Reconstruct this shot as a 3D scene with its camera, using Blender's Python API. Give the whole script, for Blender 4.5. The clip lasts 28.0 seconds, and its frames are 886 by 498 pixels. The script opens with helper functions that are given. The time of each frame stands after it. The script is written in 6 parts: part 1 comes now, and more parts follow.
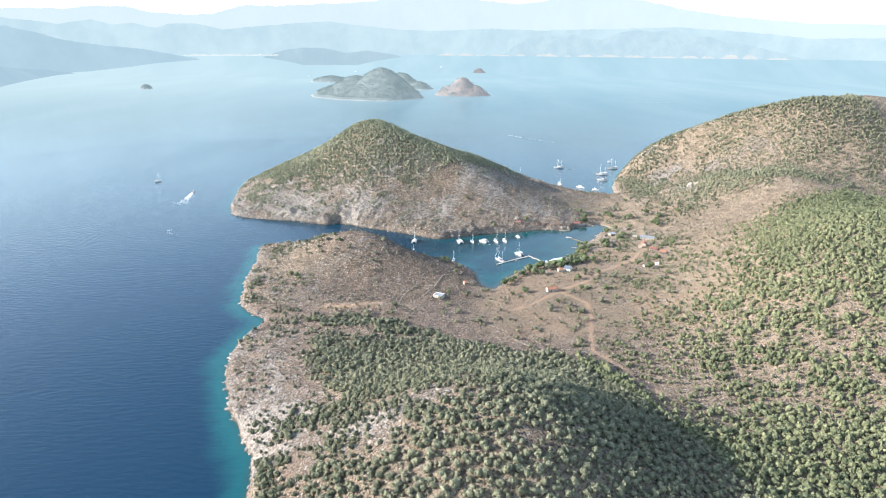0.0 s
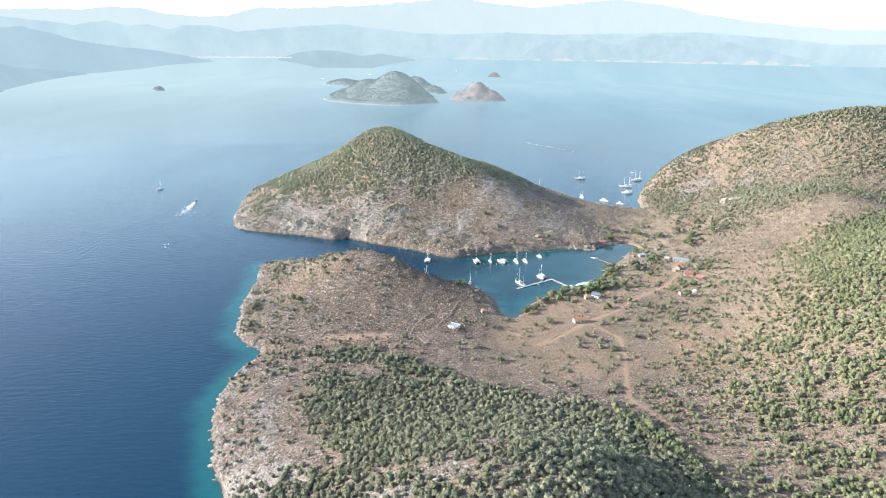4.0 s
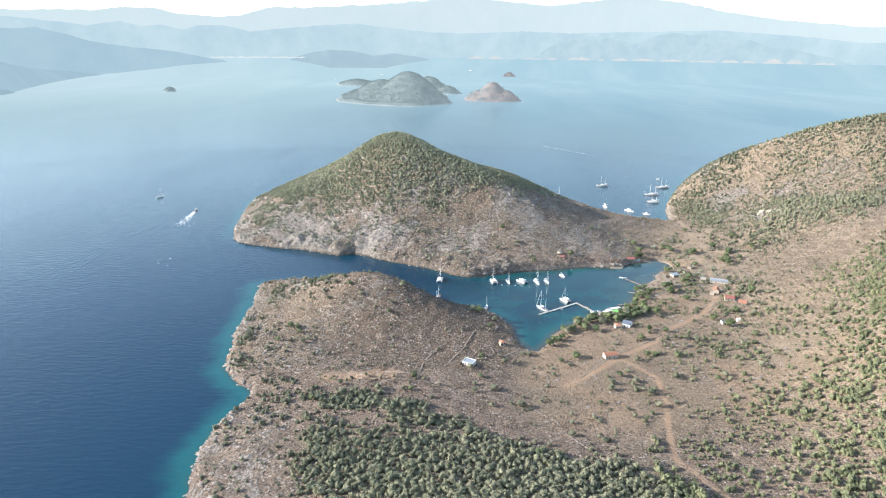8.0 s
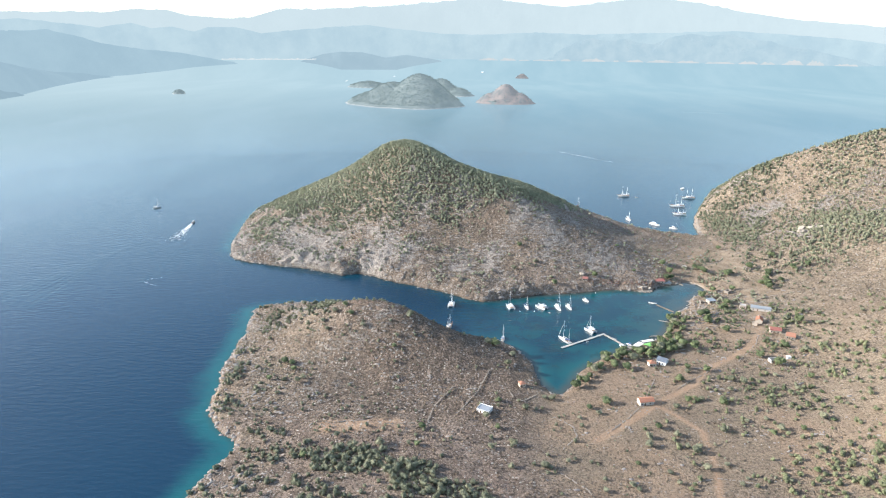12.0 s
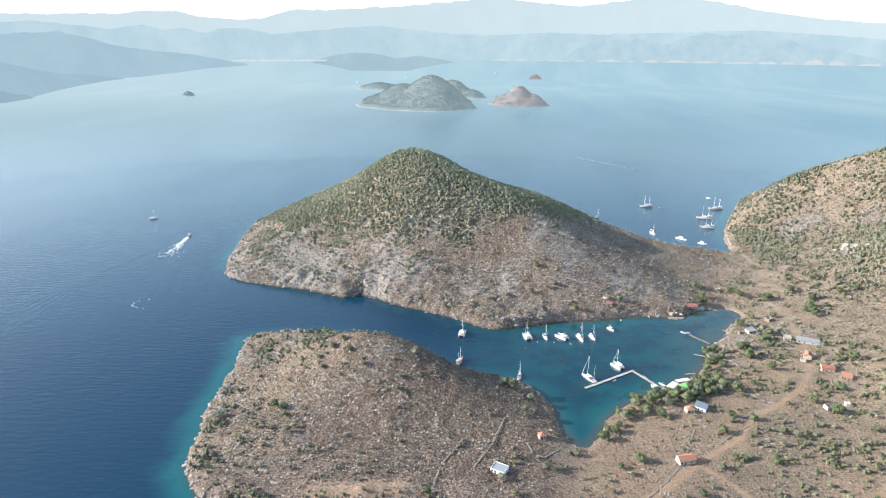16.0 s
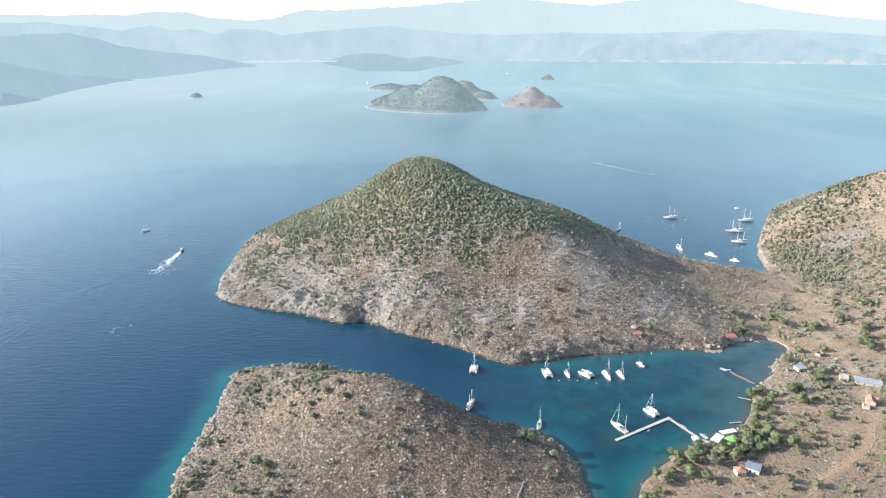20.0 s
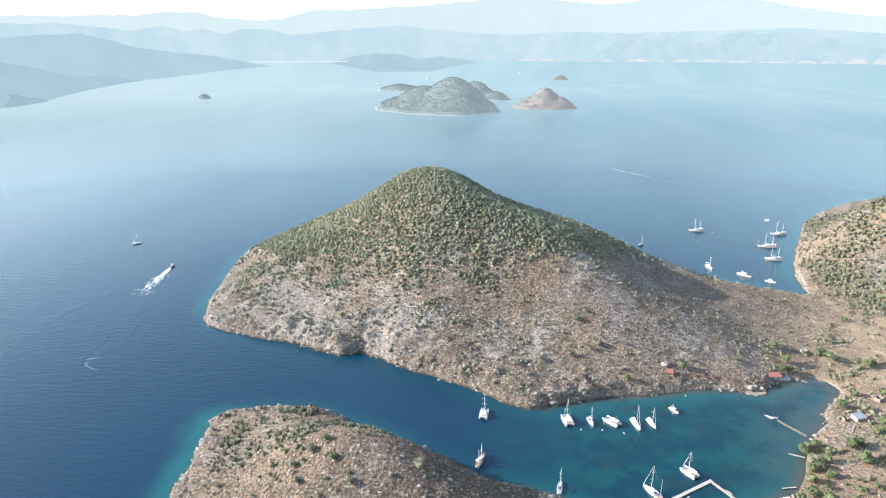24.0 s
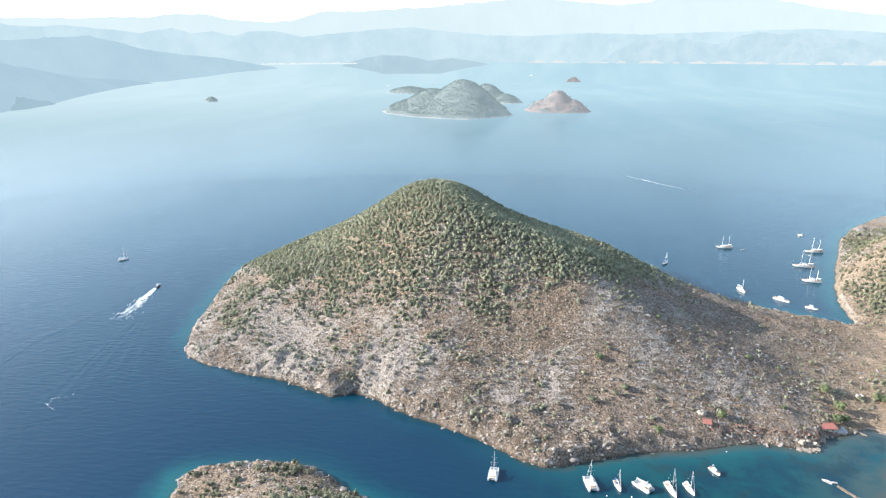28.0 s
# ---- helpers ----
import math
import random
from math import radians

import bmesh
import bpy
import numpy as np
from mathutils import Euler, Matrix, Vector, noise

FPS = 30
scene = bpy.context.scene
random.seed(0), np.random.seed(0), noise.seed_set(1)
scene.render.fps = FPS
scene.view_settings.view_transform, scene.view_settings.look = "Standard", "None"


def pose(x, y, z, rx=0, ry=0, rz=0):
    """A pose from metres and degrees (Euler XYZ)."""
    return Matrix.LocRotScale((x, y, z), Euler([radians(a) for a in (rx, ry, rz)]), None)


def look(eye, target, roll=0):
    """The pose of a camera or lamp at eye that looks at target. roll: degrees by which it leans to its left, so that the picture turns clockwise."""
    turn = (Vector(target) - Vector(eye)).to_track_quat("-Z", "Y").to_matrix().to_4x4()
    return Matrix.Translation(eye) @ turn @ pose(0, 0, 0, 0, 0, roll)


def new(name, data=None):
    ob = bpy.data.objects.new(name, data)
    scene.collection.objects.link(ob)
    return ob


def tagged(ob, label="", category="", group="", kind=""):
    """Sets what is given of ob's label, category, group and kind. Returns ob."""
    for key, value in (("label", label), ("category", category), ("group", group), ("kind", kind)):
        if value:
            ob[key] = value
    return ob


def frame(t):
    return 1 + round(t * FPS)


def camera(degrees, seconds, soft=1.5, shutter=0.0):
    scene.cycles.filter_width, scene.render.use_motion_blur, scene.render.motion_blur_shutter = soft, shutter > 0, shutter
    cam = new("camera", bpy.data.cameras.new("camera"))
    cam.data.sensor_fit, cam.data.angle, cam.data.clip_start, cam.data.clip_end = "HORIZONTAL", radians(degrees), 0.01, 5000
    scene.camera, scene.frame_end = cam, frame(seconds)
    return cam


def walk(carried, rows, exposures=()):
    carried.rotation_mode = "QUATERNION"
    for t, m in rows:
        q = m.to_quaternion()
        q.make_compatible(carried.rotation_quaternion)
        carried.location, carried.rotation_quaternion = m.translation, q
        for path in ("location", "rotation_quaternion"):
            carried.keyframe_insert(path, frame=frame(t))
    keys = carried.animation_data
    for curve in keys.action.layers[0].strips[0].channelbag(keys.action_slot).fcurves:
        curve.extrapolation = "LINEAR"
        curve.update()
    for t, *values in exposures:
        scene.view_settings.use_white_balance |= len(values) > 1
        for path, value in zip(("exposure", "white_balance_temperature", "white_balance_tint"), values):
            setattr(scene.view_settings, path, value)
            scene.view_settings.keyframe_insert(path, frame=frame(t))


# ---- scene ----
cam = camera(72.9, 28.0, soft=1.15)
PATH = [
    (0, (0.94, 0.08, 221.43), (-0.4, 189.1, 155.9), 0.40),
    (0.5, (0.26, 6.66, 221.40), (-1.5, 195.7, 156.0), 0.60),
    (1, (-0.35, 13.34, 221.38), (-2.7, 202.3, 156.0), 0.70),
    (1.5, (-0.90, 20.15, 221.39), (-3.7, 209.3, 156.1), 0.80),
    (2, (-1.42, 27.07, 221.41), (-4.7, 216.2, 156.3), 0.80),
    (2.5, (-1.92, 34.03, 221.46), (-5.7, 223.1, 156.5), 0.90),
    (3, (-2.45, 40.95, 221.51), (-6.9, 230.0, 156.5), 0.80),
    (3.5, (-3.05, 47.79, 221.55), (-7.9, 237.0, 157.0), 0.80),
    (5.5, (-5.36, 75.31, 222.10), (-12.1, 264.5, 157.5), 0.80),
    (6, (-5.73, 82.33, 222.16), (-12.9, 271.5, 157.7), 0.90),
    (6.5, (-5.90, 89.53, 222.22), (-13.6, 278.7, 157.7), 0.90),
    (7, (-5.98, 96.89, 222.28), (-14.3, 286.0, 157.8), 0.80),
    (7.5, (-6.04, 104.32, 222.34), (-14.9, 293.3, 157.6), 0.80),
    (8, (-6.16, 111.72, 222.41), (-15.8, 300.6, 157.6), 0.60),
    (8.5, (-6.41, 118.98, 222.45), (-16.4, 308.0, 157.7), 0.70),
    (9, (-6.75, 126.10, 222.50), (-17.4, 315.0, 157.6), 0.60),
    (9.5, (-7.16, 133.11, 222.56), (-18.2, 321.9, 157.7), 0.40),
    (10, (-7.60, 140.02, 222.65), (-19.1, 328.8, 157.8), 0.50),
    (10.5, (-8.11, 146.87, 222.77), (-20.1, 335.7, 158.1), 0.40),
    (11, (-8.71, 153.69, 222.89), (-21.2, 342.4, 158.0), 0.30),
    (11.5, (-9.41, 160.42, 222.99), (-22.2, 349.2, 158.4), 0.40),
    (12, (-10.05, 167.09, 223.10), (-23.4, 356.0, 158.6), 0.50),
    (12.5, (-10.55, 173.72, 223.23), (-24.3, 362.5, 158.7), 0.50),
    (14.5, (-11.92, 200.04, 224.51), (-27.7, 388.6, 159.8), 0.30),
    (15, (-12.16, 206.60, 224.66), (-28.5, 395.2, 160.2), 0.30),
    (15.5, (-12.37, 213.24, 224.79), (-29.2, 401.7, 160.3), 0.30),
    (16, (-12.64, 220.04, 224.91), (-29.9, 408.6, 160.5), 0.30),
    (16.5, (-13.08, 227.00, 225.02), (-30.9, 415.5, 160.6), 0.30),
    (17, (-13.67, 234.09, 225.11), (-32.0, 422.5, 160.6), 0.10),
    (17.5, (-14.33, 241.17, 225.18), (-33.0, 429.6, 160.7), 0.10),
    (18, (-14.98, 248.20, 225.25), (-34.2, 436.5, 160.7), 0.10),
    (18.5, (-15.60, 255.16, 225.33), (-35.2, 443.4, 160.8), 0.10),
    (19, (-16.14, 262.03, 225.41), (-36.1, 450.3, 160.9), 0.10),
    (19.5, (-16.59, 268.85, 225.49), (-37.0, 457.0, 161.0), 0.10),
    (20, (-17.00, 275.65, 225.58), (-37.8, 463.8, 161.2), 0.10),
    (20.5, (-17.43, 282.47, 225.67), (-38.7, 470.7, 161.2), 0.10),
    (21, (-17.85, 289.29, 225.76), (-39.5, 477.4, 161.4), 0.10),
    (21.5, (-18.25, 296.06, 225.89), (-40.4, 484.2, 161.5), -0.00),
    (23.5, (-19.85, 323.02, 227.11), (-43.9, 510.8, 162.7), 0.10),
    (24, (-20.32, 329.80, 227.24), (-44.8, 517.6, 162.7), 0.00),
    (24.5, (-20.82, 336.59, 227.33), (-45.6, 524.3, 162.8), 0.00),
    (25, (-21.28, 343.43, 227.41), (-46.5, 531.1, 163.0), 0.10),
    (25.5, (-21.62, 350.36, 227.50), (-47.2, 538.0, 163.1), -0.00),
    (26, (-21.94, 357.34, 227.57), (-48.1, 544.8, 163.2), -0.10),
    (26.5, (-22.31, 364.29, 227.64), (-49.0, 551.8, 163.2), -0.10),
    (27, (-22.75, 371.20, 227.69), (-49.8, 558.6, 163.4), -0.10),
    (27.5, (-23.28, 378.05, 227.74), (-50.9, 565.5, 163.5), -0.20),
    (28, (-23.86, 384.86, 227.76), (-51.8, 572.3, 163.7), -0.10),
]
EXPOSURE = [(0, 1.36, 6340, 10), (3, 1.33, 6340, 10), (7, 1.23, 6340, 10), (12, 1.13, 6320, 10), (17, 1.13, 6320, 10), (20, 1.22, 6350, 10), (25, 1.33, 6430, 10), (28, 1.36, 6450, 10)]
walk(cam, [(t, look(eye, target, roll)) for t, eye, target, roll in PATH], EXPOSURE)

# ---------------------------------------------------------------- light
SUN_AZ, SUN_EL = 268.0, 21.5          # degrees clockwise from +y, degrees above the sea
world = bpy.data.worlds.new("sky")
scene.world = world
world.use_nodes = True
wn = world.node_tree
bg = wn.nodes["Background"]
sky = wn.nodes.new("ShaderNodeTexSky")
sky.sky_type = "NISHITA"
sky.sun_disc = False
sky.sun_elevation, sky.sun_rotation = radians(SUN_EL), radians(SUN_AZ)
sky.air_density, sky.dust_density, sky.ozone_density, sky.altitude = 1.0, 1.3, 1.0, 100.0
bg.inputs["Strength"].default_value = 0.138
wn.links.new(sky.outputs["Color"], bg.inputs["Color"])
haze = wn.nodes.new("ShaderNodeBackground")      # thin white summer haze over the whole sky
haze.inputs["Color"].default_value = (0.74, 0.88, 0.94, 1.0)
way = wn.nodes.new("ShaderNodeTexCoord")
up = wn.nodes.new("ShaderNodeSeparateXYZ")
thick = wn.nodes.new("ShaderNodeMapRange")       # thickest towards the horizon
thick.interpolation_type = "SMOOTHERSTEP"
thick.inputs["From Min"].default_value, thick.inputs["From Max"].default_value = 0.0, 0.55
thick.inputs["To Min"].default_value, thick.inputs["To Max"].default_value = 0.160, 0.12
wn.links.new(way.outputs["Generated"], up.inputs[0])
wn.links.new(up.outputs["Z"], thick.inputs["Value"])
wn.links.new(thick.outputs["Result"], haze.inputs["Strength"])
both = wn.nodes.new("ShaderNodeAddShader")
wn.links.new(bg.outputs[0], both.inputs[0])
wn.links.new(haze.outputs[0], both.inputs[1])
wn.links.new(both.outputs[0], wn.nodes["World Output"].inputs["Surface"])
sun_dir = Vector((math.sin(radians(SUN_AZ)) * math.cos(radians(SUN_EL)), math.cos(radians(SUN_AZ)) * math.cos(radians(SUN_EL)), math.sin(radians(SUN_EL))))
sun = new("sun", bpy.data.lights.new("sun", "SUN"))
sun.data.energy, sun.data.angle, sun.data.color = 4.7, radians(0.6), (1.0, 0.925, 0.845)
sun.matrix_world = look((-400, 300, 900), Vector((-400, 300, 900)) - sun_dir)


# ---------------------------------------------------------------- materials
def mat_new(name):
    m = bpy.data.materials.new(name)
    m.use_nodes = True
    nt = m.node_tree
    return m, nt, nt.nodes["Principled BSDF"]


def node(nt, kind, **sets):
    n = nt.nodes.new(kind)
    for k, v in sets.items():
        n.inputs[k.replace("_", " ")].default_value = v
    return n


def noise_tex(nt, scale, detail=4.0, rough=0.55, vec=None):
    n = node(nt, "ShaderNodeTexNoise", Scale=scale, Detail=detail, Roughness=rough)
    nt.links.new((vec or place_of(nt)), n.inputs["Vector"])
    return n.outputs["Fac"]


def place_of(nt):
    for n in nt.nodes:
        if n.bl_idname == "ShaderNodeNewGeometry":
            return n.outputs["Position"]
    return nt.nodes.new("ShaderNodeNewGeometry").outputs["Position"]


def attr(nt, name):
    n = nt.nodes.new("ShaderNodeAttribute")
    n.attribute_name = name
    return n.outputs["Fac"]


def step(nt, fac, lo, hi):
    n = nt.nodes.new("ShaderNodeMapRange")
    n.interpolation_type = "SMOOTHSTEP"
    n.inputs["From Min"].default_value, n.inputs["From Max"].default_value = lo, hi
    nt.links.new(fac, n.inputs["Value"])
    return n.outputs["Result"]


def calc(nt, op, a, b):
    n = nt.nodes.new("ShaderNodeMath")
    n.operation = op
    for i, v in enumerate((a, b)):
        if isinstance(v, (int, float)):
            n.inputs[i].default_value = v
        else:
            nt.links.new(v, n.inputs[i])
    return n.outputs[0]


def mix(nt, fac, a, b):
    n = nt.nodes.new("ShaderNodeMix")
    n.data_type = "RGBA"
    if isinstance(fac, (int, float)):
        n.inputs[0].default_value = fac
    else:
        nt.links.new(fac, n.inputs[0])
    for i, v in ((6, a), (7, b)):
        if isinstance(v, tuple):
            n.inputs[i].default_value = (*v, 1.0)
        else:
            nt.links.new(v, n.inputs[i])
    return n.outputs[2]


def bump(nt, bsdf, height, strength, distance):
    n = node(nt, "ShaderNodeBump", Strength=strength, Distance=distance)
    nt.links.new(height, n.inputs["Height"])
    nt.links.new(n.outputs["Normal"], bsdf.inputs["Normal"])


def plain(name, colour, rough=0.6, metal=0.0, worn=0.2, scale=1.2):
    """A painted, wooden or metal surface with grain and stains."""
    m, nt, b = mat_new(name)
    dark = tuple(c * (1 - worn) for c in colour)
    c = mix(nt, noise_tex(nt, scale, 6.0, 0.65), dark, tuple(min(1.0, v * (1 + worn * 0.4)) for v in colour))
    nt.links.new(c, b.inputs["Base Color"])
    b.inputs["Roughness"].default_value, b.inputs["Metallic"].default_value = rough, metal
    bump(nt, b, noise_tex(nt, scale * 6), 0.15, 0.02)
    return m


def cells(nt, scale, shift):
    """Uneven cells: the distance from each one's middle and a chance value of its own."""
    m = node(nt, "ShaderNodeMapping", Location=shift, Scale=(1.0, 1.0, 0.6))
    nt.links.new(place_of(nt), m.inputs["Vector"])
    v, parts = node(nt, "ShaderNodeTexVoronoi", Scale=scale), nt.nodes.new("ShaderNodeSeparateXYZ")
    nt.links.new(m.outputs["Vector"], v.inputs["Vector"])
    nt.links.new(v.outputs["Color"], parts.inputs[0])
    return v.outputs["Distance"], parts.outputs["X"]


def ground_material():
    m, nt, b = mat_new("dry_hillside")
    rock, soil, wood, shore, flat = (attr(nt, k) for k in ("rock", "soil", "wood", "shore", "flat"))
    big, mid = noise_tex(nt, 0.012, 5.0, 0.6), noise_tex(nt, 0.085, 6.0, 0.65)
    clump, fine, grit = noise_tex(nt, 0.42, 6.0, 0.7), noise_tex(nt, 1.1, 5.0, 0.7), noise_tex(nt, 2.6, 4.0, 0.7)
    beds = node(nt, "ShaderNodeMapping", Scale=(0.16, 0.28, 1.1), Rotation=(0.12, -0.10, 0.3))
    nt.links.new(place_of(nt), beds.inputs["Vector"])
    ledge = noise_tex(nt, 0.75, 5.0, 0.65, beds.outputs["Vector"])
    tuft, pale = noise_tex(nt, 0.75, 3.0, 0.6), noise_tex(nt, 0.95, 3.0, 0.65)
    # earth and dry grass
    c = mix(nt, step(nt, mid, 0.38, 0.62), (0.122, 0.093, 0.077), (0.222, 0.172, 0.140))
    c = mix(nt, step(nt, big, 0.4, 0.65), c, mix(nt, mid, (0.150, 0.108, 0.086), (0.228, 0.168, 0.130)))
    c = mix(nt, calc(nt, "MULTIPLY", wood, 0.7), c, mix(nt, mid, (0.185, 0.150, 0.100), (0.335, 0.278, 0.198)))
    c = mix(nt, calc(nt, "MULTIPLY", flat, 0.6), c, mix(nt, step(nt, clump, 0.38, 0.62), (0.185, 0.145, 0.100), (0.305, 0.243, 0.170)))
    c = mix(nt, calc(nt, "MULTIPLY", soil, step(nt, fine, 0.25, 0.55)), c, mix(nt, mid, (0.275, 0.175, 0.112), (0.375, 0.268, 0.182)))
    c = mix(nt, calc(nt, "MULTIPLY", step(nt, pale, 0.52, 0.60), calc(nt, "SUBTRACT", 0.46, calc(nt, "MULTIPLY", flat, 0.26))), c, (0.36, 0.31, 0.26))
    straw = mix(nt, step(nt, calc(nt, "ADD", calc(nt, "MULTIPLY", mid, 0.6), calc(nt, "MULTIPLY", clump, 0.4)), 0.36, 0.62), (0.212, 0.165, 0.115), (0.390, 0.316, 0.228))
    c = mix(nt, calc(nt, "MULTIPLY", attr(nt, "straw"), 0.75), c, straw)
    # low thorny scrub; its mask also darkens the headland's shaded east side
    thin = calc(nt, "SUBTRACT", 0.85, calc(nt, "MULTIPLY", calc(nt, "MAXIMUM", soil, calc(nt, "MULTIPLY", flat, 0.35)), 0.8))
    dark = calc(nt, "ADD", tuft, calc(nt, "MULTIPLY", calc(nt, "SUBTRACT", clump, 0.5), 0.5))
    dark = calc(nt, "MULTIPLY", step(nt, calc(nt, "ADD", dark, calc(nt, "MULTIPLY", attr(nt, "scrub"), 0.07)), 0.53, 0.61), thin)
    c = mix(nt, dark, c, mix(nt, grit, (0.048, 0.039, 0.030), (0.115, 0.092, 0.068)))
    # limestone, in ledges that follow the beds
    crag = calc(nt, "ADD", calc(nt, "MULTIPLY", rock, 0.20), calc(nt, "ADD", calc(nt, "MULTIPLY", ledge, 0.48), calc(nt, "ADD", calc(nt, "MULTIPLY", clump, 0.42), calc(nt, "MULTIPLY", grit, 0.32))))
    stone = mix(nt, step(nt, fine, 0.36, 0.62), (0.160, 0.142, 0.128), (0.390, 0.350, 0.310))
    c = mix(nt, step(nt, crag, 0.72, 0.775), c, stone)
    # single pale stones and dark thorn cushions, each with its own outline
    stones, lot = cells(nt, 0.55, (3.1, 7.7, 1.3))
    here = step(nt, calc(nt, "ADD", lot, calc(nt, "ADD", calc(nt, "MULTIPLY", rock, 0.32), calc(nt, "MULTIPLY", calc(nt, "SUBTRACT", clump, 0.5), 1.2))), 0.86, 0.94)
    here = calc(nt, "MULTIPLY", here, calc(nt, "SUBTRACT", 1.0, calc(nt, "MULTIPLY", flat, 0.8)))
    pebble = calc(nt, "MULTIPLY", here, calc(nt, "SUBTRACT", 1.0, step(nt, stones, 0.36, 0.46)))
    c = mix(nt, calc(nt, "MULTIPLY", pebble, 0.9), c, mix(nt, lot, (0.24, 0.218, 0.196), (0.40, 0.365, 0.325)))
    thorn, chance = cells(nt, 0.48, (11.0, 2.0, 5.0))
    bushy = step(nt, calc(nt, "ADD", chance, calc(nt, "MULTIPLY", calc(nt, "SUBTRACT", mid, 0.5), 0.9)), 0.62, 0.72)
    cushion = calc(nt, "MULTIPLY", calc(nt, "MULTIPLY", bushy, calc(nt, "SUBTRACT", 1.0, step(nt, thorn, 0.30, 0.44))), thin)
    c = mix(nt, calc(nt, "MULTIPLY", cushion, 0.75), c, mix(nt, chance, (0.060, 0.050, 0.038), (0.135, 0.105, 0.080)))
    edge = calc(nt, "SUBTRACT", 1.0, step(nt, calc(nt, "ADD", shore, calc(nt, "MULTIPLY", calc(nt, "ADD", mid, clump), 9.0)), 6.5, 12.5))
    edge = calc(nt, "MULTIPLY", edge, calc(nt, "SUBTRACT", 0.55, calc(nt, "MULTIPLY", flat, 0.35)))
    c = mix(nt, edge, c, mix(nt, step(nt, clump, 0.40, 0.60), (0.184, 0.155, 0.127), (0.540, 0.470, 0.395)))
    wet = calc(nt, "SUBTRACT", 1.0, step(nt, calc(nt, "ADD", shore, calc(nt, "MULTIPLY", fine, 1.5)), 0.5, 1.5))
    c = mix(nt, calc(nt, "MULTIPLY", wet, 0.8), c, (0.092, 0.072, 0.053))
    nt.links.new(c, b.inputs["Base Color"])
    b.inputs["Roughness"].default_value = 0.95
    b.inputs["Specular IOR Level"].default_value = 0.15
    bump(nt, b, calc(nt, "ADD", calc(nt, "ADD", clump, calc(nt, "MULTIPLY", step(nt, crag, 0.70, 0.80), 0.5)), calc(nt, "ADD", calc(nt, "MULTIPLY", fine, 0.8), calc(nt, "MULTIPLY", calc(nt, "MAXIMUM", pebble, cushion), 0.7))), 1.0, 1.2)
    return m


def water_material():
    m, nt, b = mat_new("sea_water")
    shore, cove = attr(nt, "shore"), attr(nt, "cove")
    big, mid = noise_tex(nt, 0.006, 3.0), noise_tex(nt, 0.035, 4.0, 0.6)
    deep = mix(nt, big, (0.0014, 0.0225, 0.051), (0.0023, 0.030, 0.063))
    # outer sea: air haze is put into the base colour, paler with distance
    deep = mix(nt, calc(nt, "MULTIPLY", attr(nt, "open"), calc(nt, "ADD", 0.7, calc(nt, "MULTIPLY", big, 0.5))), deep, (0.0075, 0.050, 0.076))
    deep = mix(nt, cove, deep, mix(nt, step(nt, mid, 0.42, 0.62), (0.0015, 0.031, 0.050), (0.003, 0.053, 0.064)))
    off = calc(nt, "ADD", shore, calc(nt, "MULTIPLY", calc(nt, "SUBTRACT", mid, 0.5), 22.0))
    shelf = calc(nt, "SUBTRACT", 1.0, step(nt, off, 1.0, 22.0))
    c = mix(nt, calc(nt, "MULTIPLY", shelf, attr(nt, "shelf")), deep, mix(nt, mid, (0.006, 0.092, 0.108), (0.014, 0.135, 0.135)))
    c = mix(nt, calc(nt, "MULTIPLY", attr(nt, "mud"), step(nt, mid, 0.3, 0.6)), c, (0.040, 0.064, 0.064))
    weed = calc(nt, "MULTIPLY", step(nt, noise_tex(nt, 0.045, 4.0, 0.6), 0.55, 0.63), calc(nt, "MULTIPLY", cove, 0.5))
    c = mix(nt, weed, c, (0.012, 0.032, 0.036))
    bed = calc(nt, "SUBTRACT", 1.0, step(nt, calc(nt, "ADD", calc(nt, "MULTIPLY", shore, calc(nt, "SUBTRACT", 1.0, calc(nt, "MULTIPLY", cove, 0.5))), calc(nt, "MULTIPLY", mid, 4.0)), 1.5, 6.5))
    c = mix(nt, calc(nt, "MULTIPLY", bed, calc(nt, "ADD", 0.40, calc(nt, "MULTIPLY", cove, 0.3))), c, mix(nt, cove, (0.040, 0.058, 0.045), (0.072, 0.060, 0.046)))
    nt.links.new(c, b.inputs["Base Color"])
    b.inputs["IOR"].default_value = 1.36
    streak = node(nt, "ShaderNodeMapping", Scale=(1.0, 0.25, 1.0), Rotation=(0.0, 0.0, 0.5))
    nt.links.new(place_of(nt), streak.inputs["Vector"])
    r = step(nt, noise_tex(nt, 0.004, 4.0, 0.6, streak.outputs["Vector"]), 0.35, 0.7)
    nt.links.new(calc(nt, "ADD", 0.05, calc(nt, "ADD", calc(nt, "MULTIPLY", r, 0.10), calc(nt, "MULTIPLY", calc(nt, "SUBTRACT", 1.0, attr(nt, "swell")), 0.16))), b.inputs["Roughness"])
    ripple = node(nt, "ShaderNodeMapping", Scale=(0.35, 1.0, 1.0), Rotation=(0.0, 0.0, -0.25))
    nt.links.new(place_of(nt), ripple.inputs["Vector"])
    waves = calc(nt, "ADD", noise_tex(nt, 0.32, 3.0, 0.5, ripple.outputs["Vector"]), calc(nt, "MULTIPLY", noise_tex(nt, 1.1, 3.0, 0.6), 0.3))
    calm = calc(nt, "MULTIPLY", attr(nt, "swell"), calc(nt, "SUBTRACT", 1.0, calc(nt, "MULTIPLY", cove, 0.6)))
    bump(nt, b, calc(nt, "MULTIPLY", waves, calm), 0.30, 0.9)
    return m


